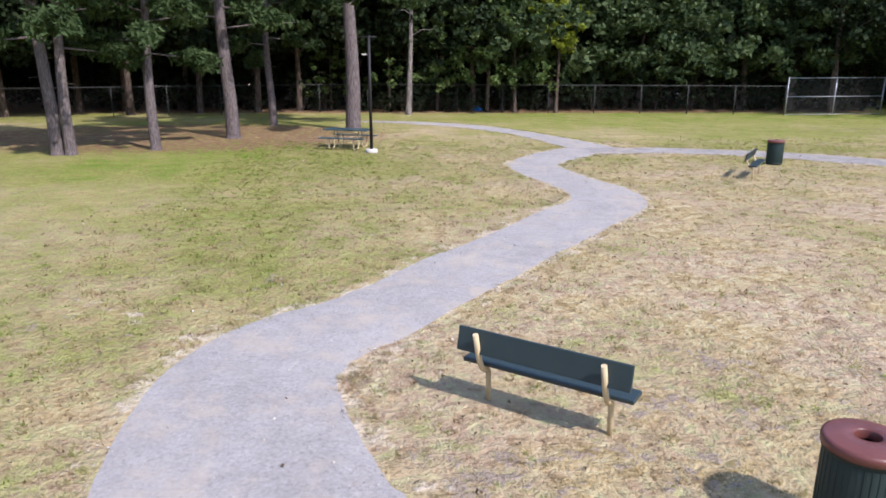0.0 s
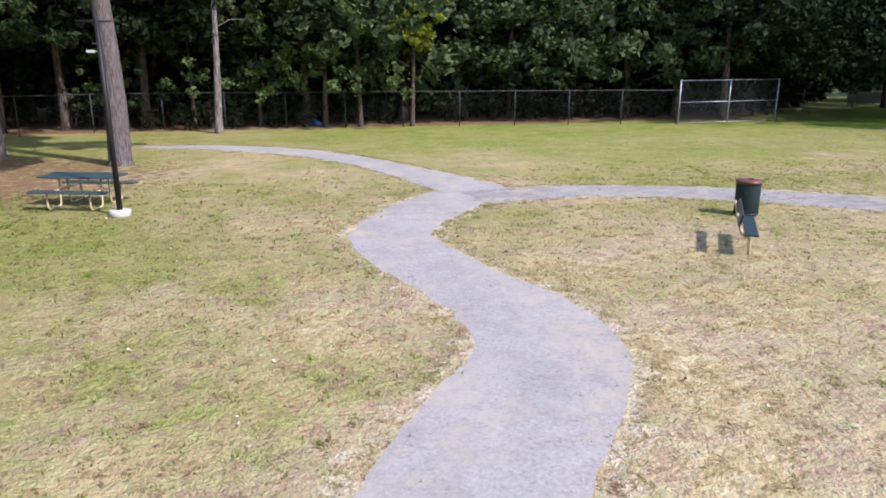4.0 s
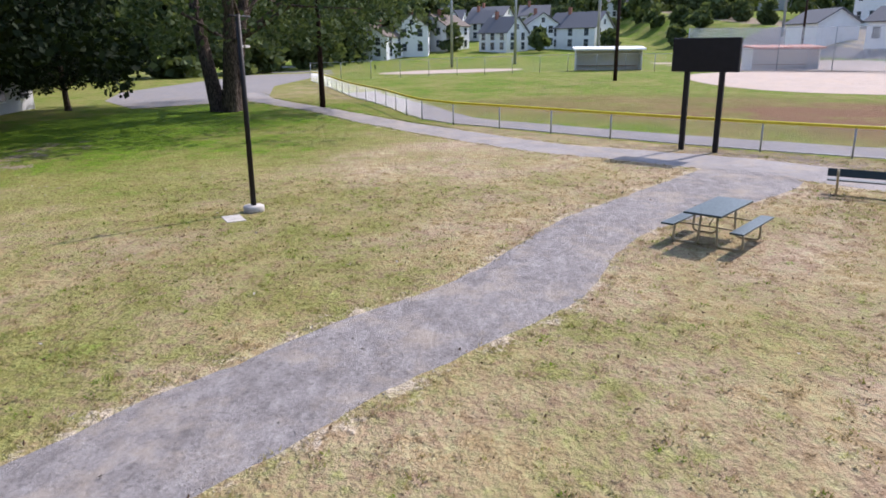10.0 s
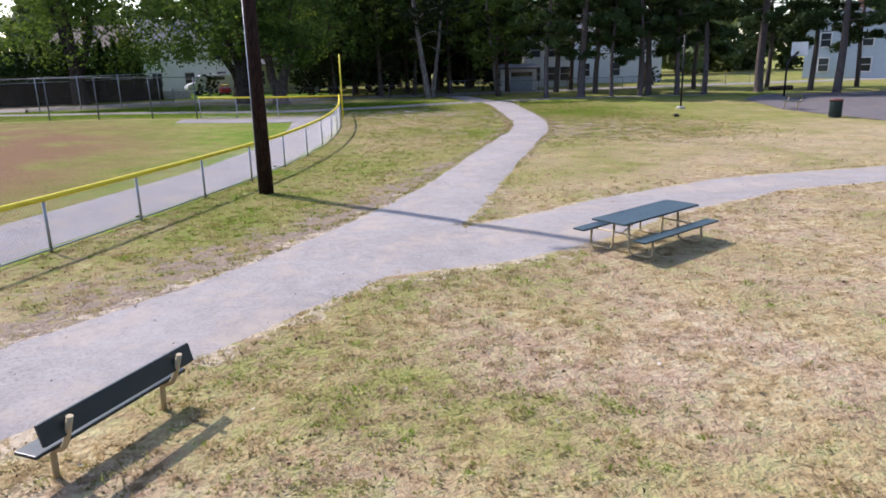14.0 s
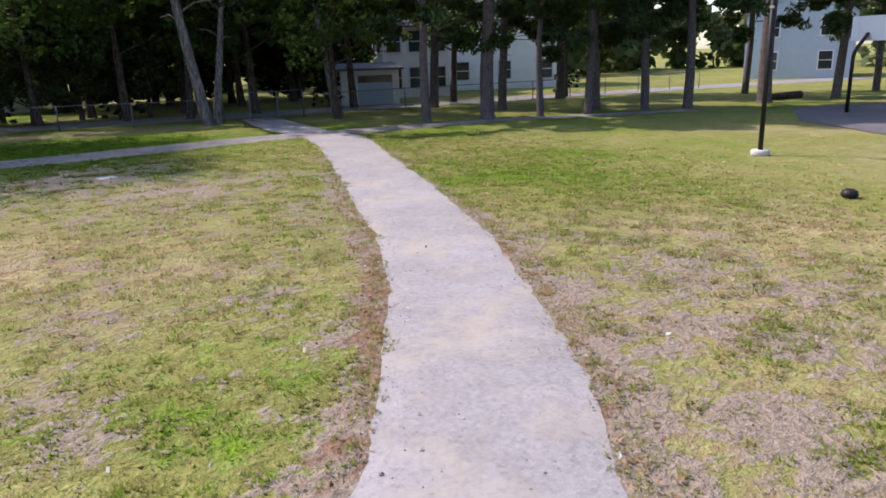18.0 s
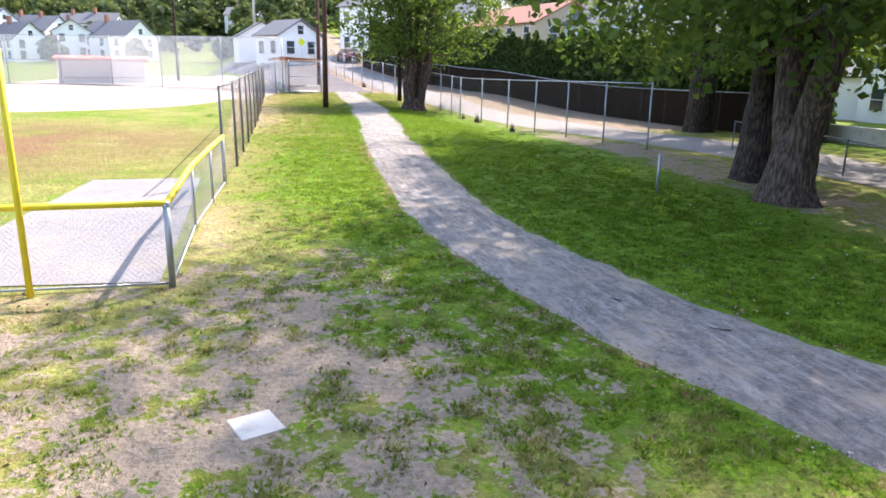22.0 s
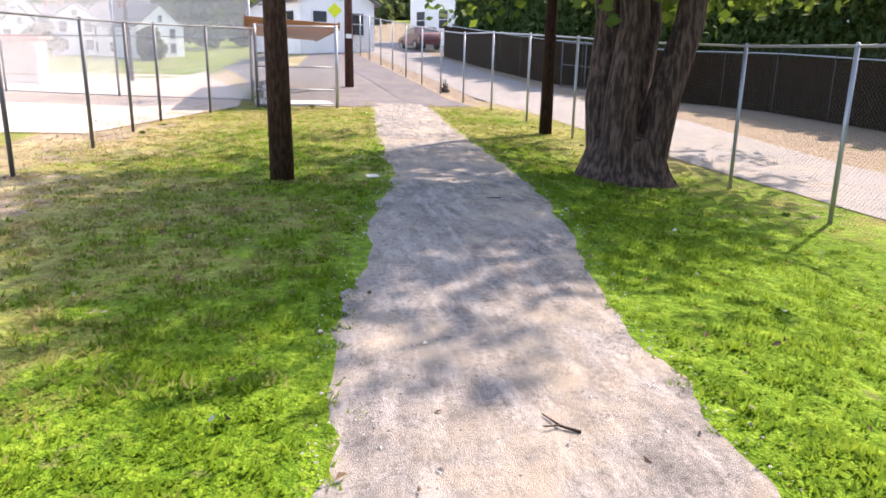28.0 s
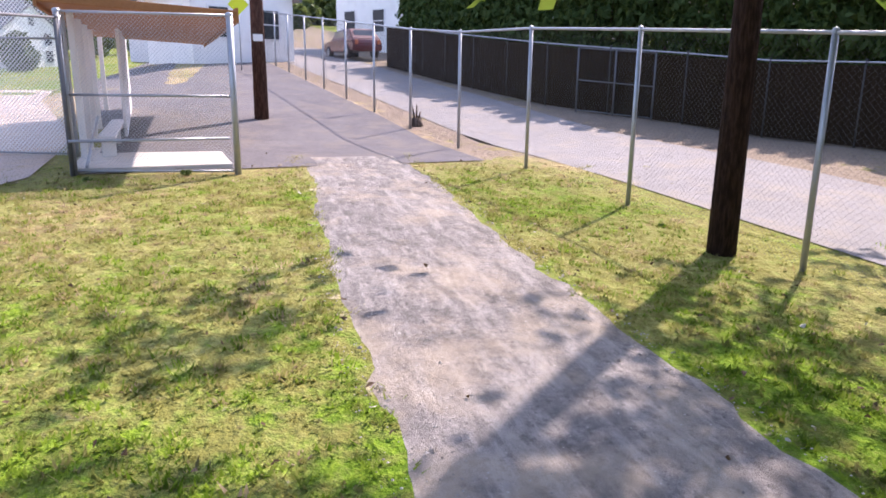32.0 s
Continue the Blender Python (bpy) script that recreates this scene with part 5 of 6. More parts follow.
# ---- fences round the park ----
fence("weathered chain-link fence along the dark woods", stretch_pts((-26, 38.6), (-9, 44.2), 3.0) + stretch_pts((-6, 44.6), (16.8, 42.6), 2.9) + [(19.6, 41.9)], 1.75, metal=DARKWIRE, wire=DARKWIRE, bottom=False, r=0.026, wire_r=0.0006)
fence("tall galvanized chain-link backstop panel with a middle rail", [(19.6, 41.7), (22.7, 41.95), (25.8, 42.15)], 2.25, middle=True, r=0.034, pitch=0.075, wire_r=0.0027, wire=DARKWIRE)
fence("far chain-link enclosure at the edge of the lawn", [(29.5, 49.0), (33.0, 48.6), (36.5, 48.2)], 2.1, middle=True, r=0.034)
fence("chain-link gate at the far enclosure", [(40.0, 51.5), (43.0, 51.2)], 1.9, middle=True, r=0.034)
fence("tall galvanized fence between the park path and the alley", stretch_pts((32.4, -41.6), (43.6, -40.1), 2.9) + [(46.95, -39.75), (50.36, -39.5), (52.9, -39.65), (55.5, -39.6), (58.3, -39.1), (61.15, -38.55)] + stretch_pts((64.15, -38.15), (84.5, -35.1), 3.0) + stretch_pts((87.5, -34.6), (110, -31.0), 3.0), 2.45, bottom=False, r=0.034, pitch=0.075, wire_r=0.0009, wire=DULLWIRE)
fence("low dark chain-link fence beside the shaded street", stretch_pts((32, -45.0), (20.2, -44.0), 3.0) + [(17.3, -43.6), (14.25, -43.0), (10.35, -42.4)], 1.1, metal=OLDSTEEL, wire=DARKWIRE, bottom=False, r=0.026)
fence("low dark chain-link fence west of the park gate", [(6.5, -43.0), (3.6, -43.9)] + stretch_pts((0.6, -44.6), (-22, -47.2), 3.0), 1.1, metal=OLDSTEEL, wire=DARKWIRE, bottom=False, r=0.026)
fence("open chain-link gate across the gravel path", [(9.15, -42.2), (7.85, -42.4), (6.5, -43.0)], 1.35, metal=OLDSTEEL, wire=DARKWIRE, r=0.034)
LEFTF = spline([(79, 36), (80, 30), (84, 14), (84, 6), (80, -2)], 0.5)
fence("chain-link fence round the far side of the ball field", spaced(LEFTF, 3.0), 1.8, r=0.03, bottom=False)
BACK = [(79.5, -2.0), (80.5, -6.5), (79.5, -11.0), (77.5, -15.5), (74.0, -20.0), (71.0, -25.0), (69.5, -29.8)]
fence("tall galvanized backstop fence behind home plate", BACK, 4.2, r=0.045, middle=True, pitch=0.075, wire_r=0.008, wire=WHITE)
lone = part("marker_post", tubed([(0, 0, -0.1), (0, 0, 1.0)], 0.04, 10), STEEL)
lone.matrix_basis = at(24.6, -37.3)
tagged(lone, "short leaning pale steel post in the grass", "post")

# ---- dugout beside the asphalt ----
WOOD = plain("orange_stained_wood", (0.22, 0.085, 0.03), (0.40, 0.18, 0.07), 4, 0.7, bump=0.3, stretch=(1, 6, 6))
BEIGE = plain("pale_plywood", (0.62, 0.58, 0.54), (0.76, 0.73, 0.70), 3, 0.7, bump=0.1)
fence("galvanized chain-link end panel of the dugout with three rails", [(67.4, -30.2), (67.1, -32.7)], 2.5, middle=True, r=0.055, pitch=0.062, wire_r=0.0028)


def dugout():
    root = thing("dugout", at(67.3, -31.4, 7.0), "open dugout with an orange wooden roof and white plywood walls", "dugout")
    part("floor_slab", boxed((4.6, 0.0, 0.04), (8.6, 2.5, 0.12), 0.015), CONCRETE, root)
    part("roof", boxed((4.6, 0.0, 2.56), (8.4, 2.9, 0.14), 0.02, pose(0, 0, 0, 3.0, 0.8)), WOOD, root, "orange-brown sloping wooden roof")
    for y, z in ((1.47, 2.62), (-1.47, 2.48)):
        part("fascia", boxed((4.6, y, z), (8.4, 0.05, 0.24), 0.01, pose(0, 0, 0, 0, 0.8)), WOOD, root)
    for x in (1.9, 3.3, 4.7, 6.1, 9.2):
        part("post", boxed((x, 1.15, 1.3), (0.11, 0.11, 2.6), 0.01), BEIGE, root)
    part("side_wall", boxed((7.2, 0.55, 1.35), (4.6, 0.07, 2.3), 0.01), WHITE, root, "white plywood wall")
    part("bench_plank", boxed((4.0, 0.75, 0.48), (5.0, 0.30, 0.05), 0.01), BEIGE, root)
    for x in (2.0, 4.0, 6.0):
        part("bench_leg", boxed((x, 0.75, 0.26), (0.08, 0.24, 0.4), 0.008), BEIGE, root)
    part("brace", tubed([(0.3, 1.0, 0.12), (2.2, 0.9, 0.8)], 0.025, 8), STEEL, root)
    part("low_rail", tubed([(0.06, -1.2, 0.55), (0.06, 1.2, 0.55)], 0.024, 8), STEEL, root)
    return root


dugout()


def field_dugout(x, y, rz, w, roof, label):
    root = thing("field_dugout", at(x, y, rz), label, "dugout", "field dugouts")
    part("back_wall", boxed((0, 1.0, 1.1), (w, 0.12, 2.2), 0.01), BEIGE, root)
    for s in (-1, 1):
        part("side_wall", boxed((s * w / 2, 0.0, 1.1), (0.12, 2.0, 2.2), 0.01), BEIGE, root)
    part("roof", boxed((0, -0.1, 2.35), (w + 0.7, 3.0, 0.18), 0.02, pose(0, 0, 0, 5)), roof, root)
    part("bench_plank", boxed((0, 0.6, 0.5), (w - 0.6, 0.35, 0.06), 0.01), WOOD, root)
    return root


REDROOF = plain("red_metal_roof", (0.40, 0.10, 0.04), (0.55, 0.17, 0.08), 3, 0.5, bump=0.1)
field_dugout(84.5, -13.5, -82, 7.5, REDROOF, "dugout with a rust-red metal roof behind the infield")
field_dugout(86.5, 4.5, -95, 7.0, WHITE, "dugout with a flat white roof behind the infield")

# ---- screen fence along the alley ----
SLAT = plain("brown_privacy_slat", (0.017, 0.011, 0.007), (0.040, 0.028, 0.020), 5, 0.95, bump=0.3, spec=0.03, stretch=(4, 4, 0.5))
SCREEN = spaced(spline([(34, -51.2), (50, -50.2), (64.1, -48.0), (69.2, -46.8), (73.4, -44.9), (76.5, -42.6), (80.3, -41.6), (84.3, -40.7), (91, -39.6)], 0.5), 2.4)


def screen_fence():
    b0 = Vector((*SCREEN[0], float(lie(*SCREEN[0]))))
    root = thing("screen_fence", Matrix.Translation(b0), "tall dark brown slatted screen fence with a pale top rail", "fence")
    loc = [Vector((x, y, float(lie(x, y)))) - b0 for x, y in SCREEN]
    for i, (a, b) in enumerate(zip(loc, loc[1:])):
        d = b - a
        rz = math.degrees(math.atan2(d.y, d.x))
        ln = Vector((d.x, d.y)).length
        bm = bmesh.new()
        n = int(ln / 0.16)
        for k in range(n):
            box(bm, (ln * (k + 0.5) / n, 0, 0.97 + d.z * (k + 0.5) / n), (ln / n * 0.93, 0.03, 1.88))
        part("slat_panel", bm, SLAT, root).matrix_basis = Matrix.Translation(a) @ pose(0, 0, 0, 0, 0, rz)
        part("post", tubed([(0, 0, -0.1), (0, 0, 2.06)], 0.03, 8), DARKWIRE, root).location = a
    part("top_rail", tubed([p + Vector((0, 0, 1.98)) for p in loc], 0.024, 8), STEEL, root)
    return root


screen_fence()
yard_wall = part("retaining_wall", boxed((0, 0, 0.25), (12.5, 0.3, 1.1), 0.02), CONCRETE)
yard_wall.matrix_basis = at(38.0, -51.8, 4)
tagged(yard_wall, "low pale concrete retaining wall beside the street", "wall")
gate = fence("dark double gate in the screen fence", [(74.0, -44.4), (74.9, -43.6), (75.8, -42.8)], 1.95, middle=True, metal=OLDSTEEL, wire=DARKWIRE)


# ---- houses ----
ROOFS = {"grey": plain("grey_shingle", (0.10, 0.10, 0.11), (0.20, 0.20, 0.21), 8, 0.9, bump=0.4),
         "red": plain("red_shingle", (0.24, 0.10, 0.07), (0.36, 0.17, 0.12), 8, 0.9, bump=0.4),
         "brown": plain("brown_shingle", (0.13, 0.10, 0.085), (0.22, 0.18, 0.15), 8, 0.9, bump=0.4)}
WALLS = {"white": WHITE, "tan": plain("tan_siding", (0.44, 0.35, 0.25), (0.58, 0.48, 0.36), 2, 0.7, bump=0.15), "blue": plain("blue_siding", (0.38, 0.45, 0.52), (0.52, 0.60, 0.66), 2, 0.7, bump=0.15),
         "cream": plain("cream_siding", (0.62, 0.58, 0.46), (0.76, 0.72, 0.60), 2, 0.7, bump=0.15), "grey": plain("grey_siding", (0.42, 0.42, 0.43), (0.56, 0.56, 0.57), 2, 0.7, bump=0.15)}
TRIM = plain("white_trim", (0.66, 0.66, 0.66), (0.82, 0.82, 0.82), 4, 0.5, bump=0.05)


def gable(w, d, h, rise):
    """Walls with two gable ends."""
    bm = bmesh.new()
    prof = [(-d / 2, -0.3), (d / 2, -0.3), (d / 2, h), (0, h + rise), (-d / 2, h)]
    a = [bm.verts.new((-w / 2, y, z)) for y, z in prof]
    b = [bm.verts.new((w / 2, y, z)) for y, z in prof]
    bm.faces.new(a[::-1])
    bm.faces.new(b)
    for i in range(5):
        bm.faces.new((a[i], a[(i + 1) % 5], b[(i + 1) % 5], b[i]))
    bmesh.ops.recalc_face_normals(bm, faces=bm.faces[:])
    return bm


def roof_slab(w, d, h, rise, side, over=0.35):
    run = d / 2 + over
    ang = math.atan2(rise, d / 2)
    ln = run / math.cos(ang)
    bm = boxed((0, 0, 0), (w + 2 * over, ln, 0.14))
    m = Matrix.Translation((0, side * run / 2, h + rise - math.tan(ang) * run / 2 + 0.09)) @ Matrix.Rotation(-side * ang, 4, "X")
    bmesh.ops.transform(bm, matrix=m, verts=bm.verts[:])
    return bm


def house(x, y, rz, w, d, h, rise, wall, roof, label, storeys=2, cols=3, chimney=True, dz=0.0, group="town houses", porch=False, cat="house"):
    root = thing("house" if cat == "house" else cat, at(x, y, rz, dz), label, cat, group)
    body = part("wall", gable(w, d, h, rise), WALLS[wall], root)
    for s in (-1, 1):
        part("roof", roof_slab(w, d, h, rise, s), ROOFS[roof], root)
    if chimney:
        part("chimney", boxed((w * 0.2, 0.4, h + rise + 0.3), (0.6, 0.6, 1.6), 0.03), ROOFS["red"], root)
    sh = h / max(1, storeys)

    def window(cx, cy, cz, along, ww=0.95, wh=1.35):
        size = (ww, 0.08, wh) if along == "x" else (0.08, ww, wh)
        fr = part("window", boxed((cx, cy, cz), tuple(a + (0.22 if a > 0.1 else 0) for a in size), 0.01), TRIM, root)
        out = 0.03
        gx, gy = (0, math.copysign(out, cy)) if along == "x" else (math.copysign(out, cx), 0)
        part("pane", boxed((cx + gx, cy + gy, cz), size), GLASS, fr)
        part("sash_bar", boxed((cx + gx * 1.4, cy + gy * 1.4, cz), (ww, 0.07, 0.05) if along == "x" else (0.07, ww, 0.05)), TRIM, fr)
    for st in range(storeys):
        cz = sh * st + sh * 0.55
        for k in range(cols):
            cx = w * ((k + 0.5) / cols - 0.5)
            for s in (-1, 1):
                if not (st == 0 and k == cols // 2 and s == -1):
                    window(cx, s * d / 2, cz, "x")
        for k in range(2):
            for s in (-1, 1):
                window(s * w / 2, d * (k - 0.5) * 0.5, cz, "y")
    if rise > 1.5:
        for s in (-1, 1):
            window(s * w / 2, 0, h + rise * 0.35, "y", 0.7, 0.9)
    door = part("door", boxed((w * ((cols // 2 + 0.5) / cols - 0.5), -d / 2, 1.05), (0.95, 0.1, 2.1), 0.02), TRIM, root)
    part("door_panel", boxed((w * ((cols // 2 + 0.5) / cols - 0.5), -d / 2 - 0.03, 1.0), (0.8, 0.08, 1.9), 0.02), ROOFS["brown"], door)
    if porch:
        part("porch_roof", boxed((0, -d / 2 - 1.1, sh * 0.95), (w * 0.9, 2.2, 0.15), 0.02, pose(0, 0, 0, 8)), ROOFS[roof], root)
        for k in (-0.42, 0, 0.42):
            part("porch_post", boxed((w * k, -d / 2 - 2.0, sh * 0.42), (0.14, 0.14, sh * 0.9), 0.01), TRIM, root)
        part("porch_floor", boxed((0, -d / 2 - 1.1, 0.2), (w * 0.9, 2.1, 0.3), 0.02), CONCRETE, root)
    return root


def polar(x, y, yaw, d):
    return x + d * math.cos(radians(yaw)), y + d * math.sin(radians(yaw))


house(105.0, -45.0, 36, 8, 9.5, 6.2, 2.6, "white", "grey", "white two-storey house with grey gables behind the backstop", porch=True)
house(*polar(14, 21, -33.2, 96), 30, 5.0, 5.5, 3.0, 1.6, "white", "grey", "small white garage beside the white house", 1, 2, False)
house(90.0, -59.0, 12, 17, 9, 5.0, 2.2, "tan", "red", "long tan brick building with a red-brown roof", 2, 5, False)
house(80.5, -65.0, 30, 7, 8, 5.8, 2.6, "blue", "grey", "narrow pale blue house with a grey roof")
house(73.0, -68.0, 35, 7, 8, 5.2, 2.0, "cream", "grey", "cream house half hidden behind the hedge")
house(60.2, -69.0, 28, 10, 9, 5.4, 2.8, "white", "grey", "white house with a steep gable behind the hedge")
house(51.7, -68.4, 20, 6, 6, 2.9, 1.6, "white", "grey", "small white garage behind the hedge", 1, 1, False)
house(114.0, -61.0, 15, 9, 8, 5.4, 2.4, "white", "grey", "white house at the end of the screen fence")
house(127.0, -50.0, 8, 9, 9, 6.0, 2.6, "white", "grey", "white house above the parked car", porch=True)
house(34.0, -69.0, 5, 10, 8, 5.4, 2.4, "white", "grey", "white house beyond the shaded street")
house(24.5, -63.5, 10, 8, 7, 3.0, 1.8, "cream", "grey", "pale low building beside a sunny yard", 1, 2, False)
house(43.0, -70.0, 0, 9, 8, 5.2, 2.2, "white", "brown", "white house behind the big tree")
house(-4.4, -57.4, -11, 4.6, 6, 4.8, 1.8, "white", "grey", "white two-storey house beyond the park trees", porch=True)
house(-14.5, -63.0, -20, 10, 8, 5.4, 2.4, "white", "grey", "white clapboard house beyond the park trees")
house(-39.0, -54.0, 40, 9, 8, 5.2, 2.2, "blue", "grey", "pale blue house beyond the court")
house(-53.0, -45.0, 50, 14, 9, 4.6, 2.0, "white", "grey", "long white building beyond the court", 2, 5)
house(-60.0, -30.0, 60, 10, 8, 5.0, 2.2, "white", "grey", "white house behind the pines")
house(46.5, 51.5, 100, 9, 6, 2.6, 1.2, "grey", "grey", "low grey block building under the trees", 1, 3, False)
hs = random.Random(4)
for k in range(15):
    yaw = 9 - k * 1.35
    x, y = polar(8, 21, yaw, 236 + 17 * (k % 3) + hs.uniform(-6, 6))
    house(x, y, hs.choice((80, 95, 170, 10)), hs.uniform(7, 10), 7, hs.uniform(3.4, 5.0), 2.8, "white" if k % 5 else "grey", hs.choice(("grey", "brown")), "white house on the far hillside beyond the ball fields", dz=0.0, group="hillside houses", cols=3)
for yaw, d in ((-12.0, 225), (-19.0, 235), (-23.0, 228), (-26.0, 240), (-29.5, 222)):
    x, y = polar(8, 21, yaw, d)
    house(x, y, 75, 9, 8, 4.6, 2.2, hs.choice(("white", "grey", "white")), "grey", "white house across the ball field", group="hillside houses")


for k in range(20):
    x, y = polar(12, -31, 10.5 + 1.1 * k + hs.uniform(-0.3, 0.3), 155 + 22 * (k % 3) + hs.uniform(-9, 9))
    house(x, y, hs.uniform(0, 180), hs.uniform(6, 11), hs.uniform(6, 8.5), hs.uniform(3.0, 5.6), hs.uniform(1.9, 3.0), "white", hs.choice(("grey", "brown")), "white gabled house in the town beyond the ball fields", group="town houses", cols=3)


# ---- the garage by the south gate ----
def garage():
    root = thing("garage", at(0.7, -51.4, -11), "old white garage with a low roof and a blue-grey door", "garage")
    part("wall", boxed((0, 0, 1.0), (3.5, 4.4, 2.3), 0.02), WHITE, root)
    part("roof", boxed((0, 0.1, 2.22), (4.0, 5.2, 0.14), 0.02, pose(0, 0, 0, -3)), ROOFS["grey"], root)
    dr = part("garage_door", boxed((-0.3, 2.22, 0.85), (2.1, 0.08, 1.75), 0.015), WALLS["blue"], root, "pale blue-grey sectional door")
    for k in range(4):
        part("door_section", boxed((-0.3, 2.27, 0.25 + 0.42 * k), (2.0, 0.05, 0.39), 0.012), GLASS if k == 3 else WALLS["blue"], dr)
    return root


garage()


def lane_garage():
    root = thing("garage", at(107.0, -28.4, 6, -0.5), "white gabled garage at the end of the asphalt lane", "garage")
    part("wall", gable(7.5, 5.8, 2.9, 1.7), WHITE, root)
    for k in (-1, 1):
        part("roof", roof_slab(7.5, 5.8, 2.9, 1.7, k), ROOFS["grey"], root)
    door = part("garage_door", boxed((-3.76, 0, 1.2), (0.06, 4.6, 2.3), 0.01), TRIM, root, "wide white sectional door")
    for k in range(4):
        part("door_section", boxed((-3.80, 0, 0.36 + 0.56 * k), (0.04, 4.4, 0.52), 0.01), WHITE, door)
    return root


lane_garage()


def wheel_set(root, xs, y, r):
    for x in xs:
        for s in (-1, 1):
            ty = part("wheel", tubed([(x, s * (y - 0.11), r), (x, s * (y + 0.11), r)], r, 18), BLACK, root)
            part("rim", tubed([(x, s * (y + 0.09), r), (x, s * (y + 0.125), r)], r * 0.6, 12), STEEL, ty)


def car(m, paint, label, van=False):
    root = thing("car", m, label, "car", "parked cars")
    prof = [(-2.2, 0.35), (2.15, 0.35), (2.25, 0.65), (2.1, 0.86), (1.1, 0.98), (0.45, 1.48), (-1.35, 1.55), (-2.1, 1.0), (-2.25, 0.7)]
    if van:
        prof = [(-2.6, 0.4), (2.5, 0.4), (2.6, 0.8), (2.3, 1.1), (1.7, 1.25), (1.2, 1.95), (-2.5, 2.0), (-2.65, 0.9)]
    bm = bmesh.new()
    rings = [[bm.verts.new((x, s * (0.86 - max(0, z - 0.95) * 0.22), z)) for x, z in prof] for s in (-1, 1)]
    bm.faces.new(rings[0])
    bm.faces.new(rings[1][::-1])
    n = len(prof)
    for i in range(n):
        bm.faces.new((rings[0][(i + 1) % n], rings[0][i], rings[1][i], rings[1][(i + 1) % n]))
    bmesh.ops.recalc_face_normals(bm, faces=bm.faces[:])
    bmesh.ops.bevel(bm, geom=bm.edges[:], offset=0.06, segments=2, affect="EDGES")
    part("body", bm, paint, root)
    zs = 1.6 if van else 1.24
    for s in (-1, 1):
        part("side_window", boxed((-0.3, s * (0.80 if not van else 0.74), zs), (1.7, 0.05, 0.34), 0.015), GLASS, root)
        part("headlight", boxed((2.2 if not van else 2.52, s * 0.6, 0.72), (0.08, 0.3, 0.14), 0.02), TRIM, root)
        part("tail_light", boxed((-2.22 if not van else -2.62, s * 0.66, 0.82), (0.08, 0.2, 0.24), 0.02), REDROOF, root)
    part("rear_window", boxed((-1.75 if not van else -2.6, 0, 1.28 if not van else 1.6), (0.05, 1.2, 0.42), 0.01, pose(0, 0, 0, 0, 38 if not van else 0)), GLASS, root)
    part("windscreen", boxed((0.8 if not van else 1.5, 0, 1.23 if not van else 1.6), (0.05, 1.25, 0.62), 0.01, pose(0, 0, 0, 0, -50 if not van else -36)), GLASS, root)
    wheel_set(root, (-1.35, 1.4), 0.78, 0.33)
    return root


MAROON = plain("maroon_car_paint", (0.09, 0.015, 0.02), (0.13, 0.025, 0.03), 2, 0.25, bump=0.02, spec=0.6)
SILVER = plain("white_car_paint", (0.62, 0.62, 0.64), (0.74, 0.74, 0.75), 2, 0.25, bump=0.02, spec=0.6)
car(at(96.5, -38.6, 15), MAROON, "maroon car parked at the end of the alley")
car(at(30.6, -58.6, 20), SILVER, "white van parked in a sunny yard", True)
car(at(-44.0, -36.0, 60), SILVER, "white car parked beyond the court")
car(at(-41.0, -40.5, 60), SILVER, "silver car parked beyond the court")
car(at(97, 2, 80), SILVER, "white car parked behind the backstop")

# ---- lights, signs, hoops ----
def light_mast(x, y, h, label="tall grey steel floodlight mast at the ball fields"):
    root = thing("light_mast", at(x, y), label, "floodlight mast", "floodlight masts")
    part("mast", tubed([(0, 0, -0.2), (0, 0, h)], 0.22, 10, 0.12), STEEL, root)
    part("crossbar", boxed((0, 0, h - 0.4), (0.12, 2.6, 0.12), 0.01), STEEL, root)
    for k in (-1.0, -0.35, 0.35, 1.0):
        part("floodlight", boxed((-0.2, k, h - 0.1), (0.3, 0.45, 0.45), 0.04), CONCRETE, root)


for x, y, h in ((116, 12.5, 18), (98, 3.5, 18), (124, 54, 18), (108, 60, 18), (112, 22, 18), (118, -28, 16)):
    light_mast(x, y, h)
utility_pole(66.0, 8.0, 9.5, 0.17, POLE, "dark utility pole inside the far outfield")
utility_pole(93.0, -19.5, 10.0, 0.17, POLE, "dark utility pole behind the backstop")
utility_pole(97.0, -44.0, 10.0, 0.17, POLE, "dark utility pole along the alley")
sign = thing("warning_sign", at(88.0, -32.6), "yellow diamond warning sign on a post", "road sign")
part("post", tubed([(0, 0, 0), (0, 0, 2.9)], 0.03, 8), STEEL, sign)
part("plate", boxed((-0.05, 0, 2.75), (0.02, 0.62, 0.62), 0.004, pose(0, 0, 0, 45)), plain("sign_yellow", (0.55, 0.62, 0.02), (0.66, 0.72, 0.04), 3, 0.4, bump=0.02), sign, "fluorescent yellow diamond plate")


def hoop(x, y, rz, label):
    root = thing("basketball_hoop", at(x, y, rz), label, "basketball hoop", "basketball hoops")
    part("post", tubed(rounded([(0, 0, -0.1), (0, 0, 2.3), (0.9, 0, 3.0)], 0.3), 0.07, 10), BLACK, root)
    part("backboard", boxed((1.0, 0, 3.2), (0.05, 1.4, 0.95), 0.02), WHITE, root, "white backboard")
    part("rim", lathe([(0.22, 0), (0.24, 0.01), (0.24, 0.03), (0.22, 0.03)], 16), REDROOF, root).location = (1.3, 0, 2.95)


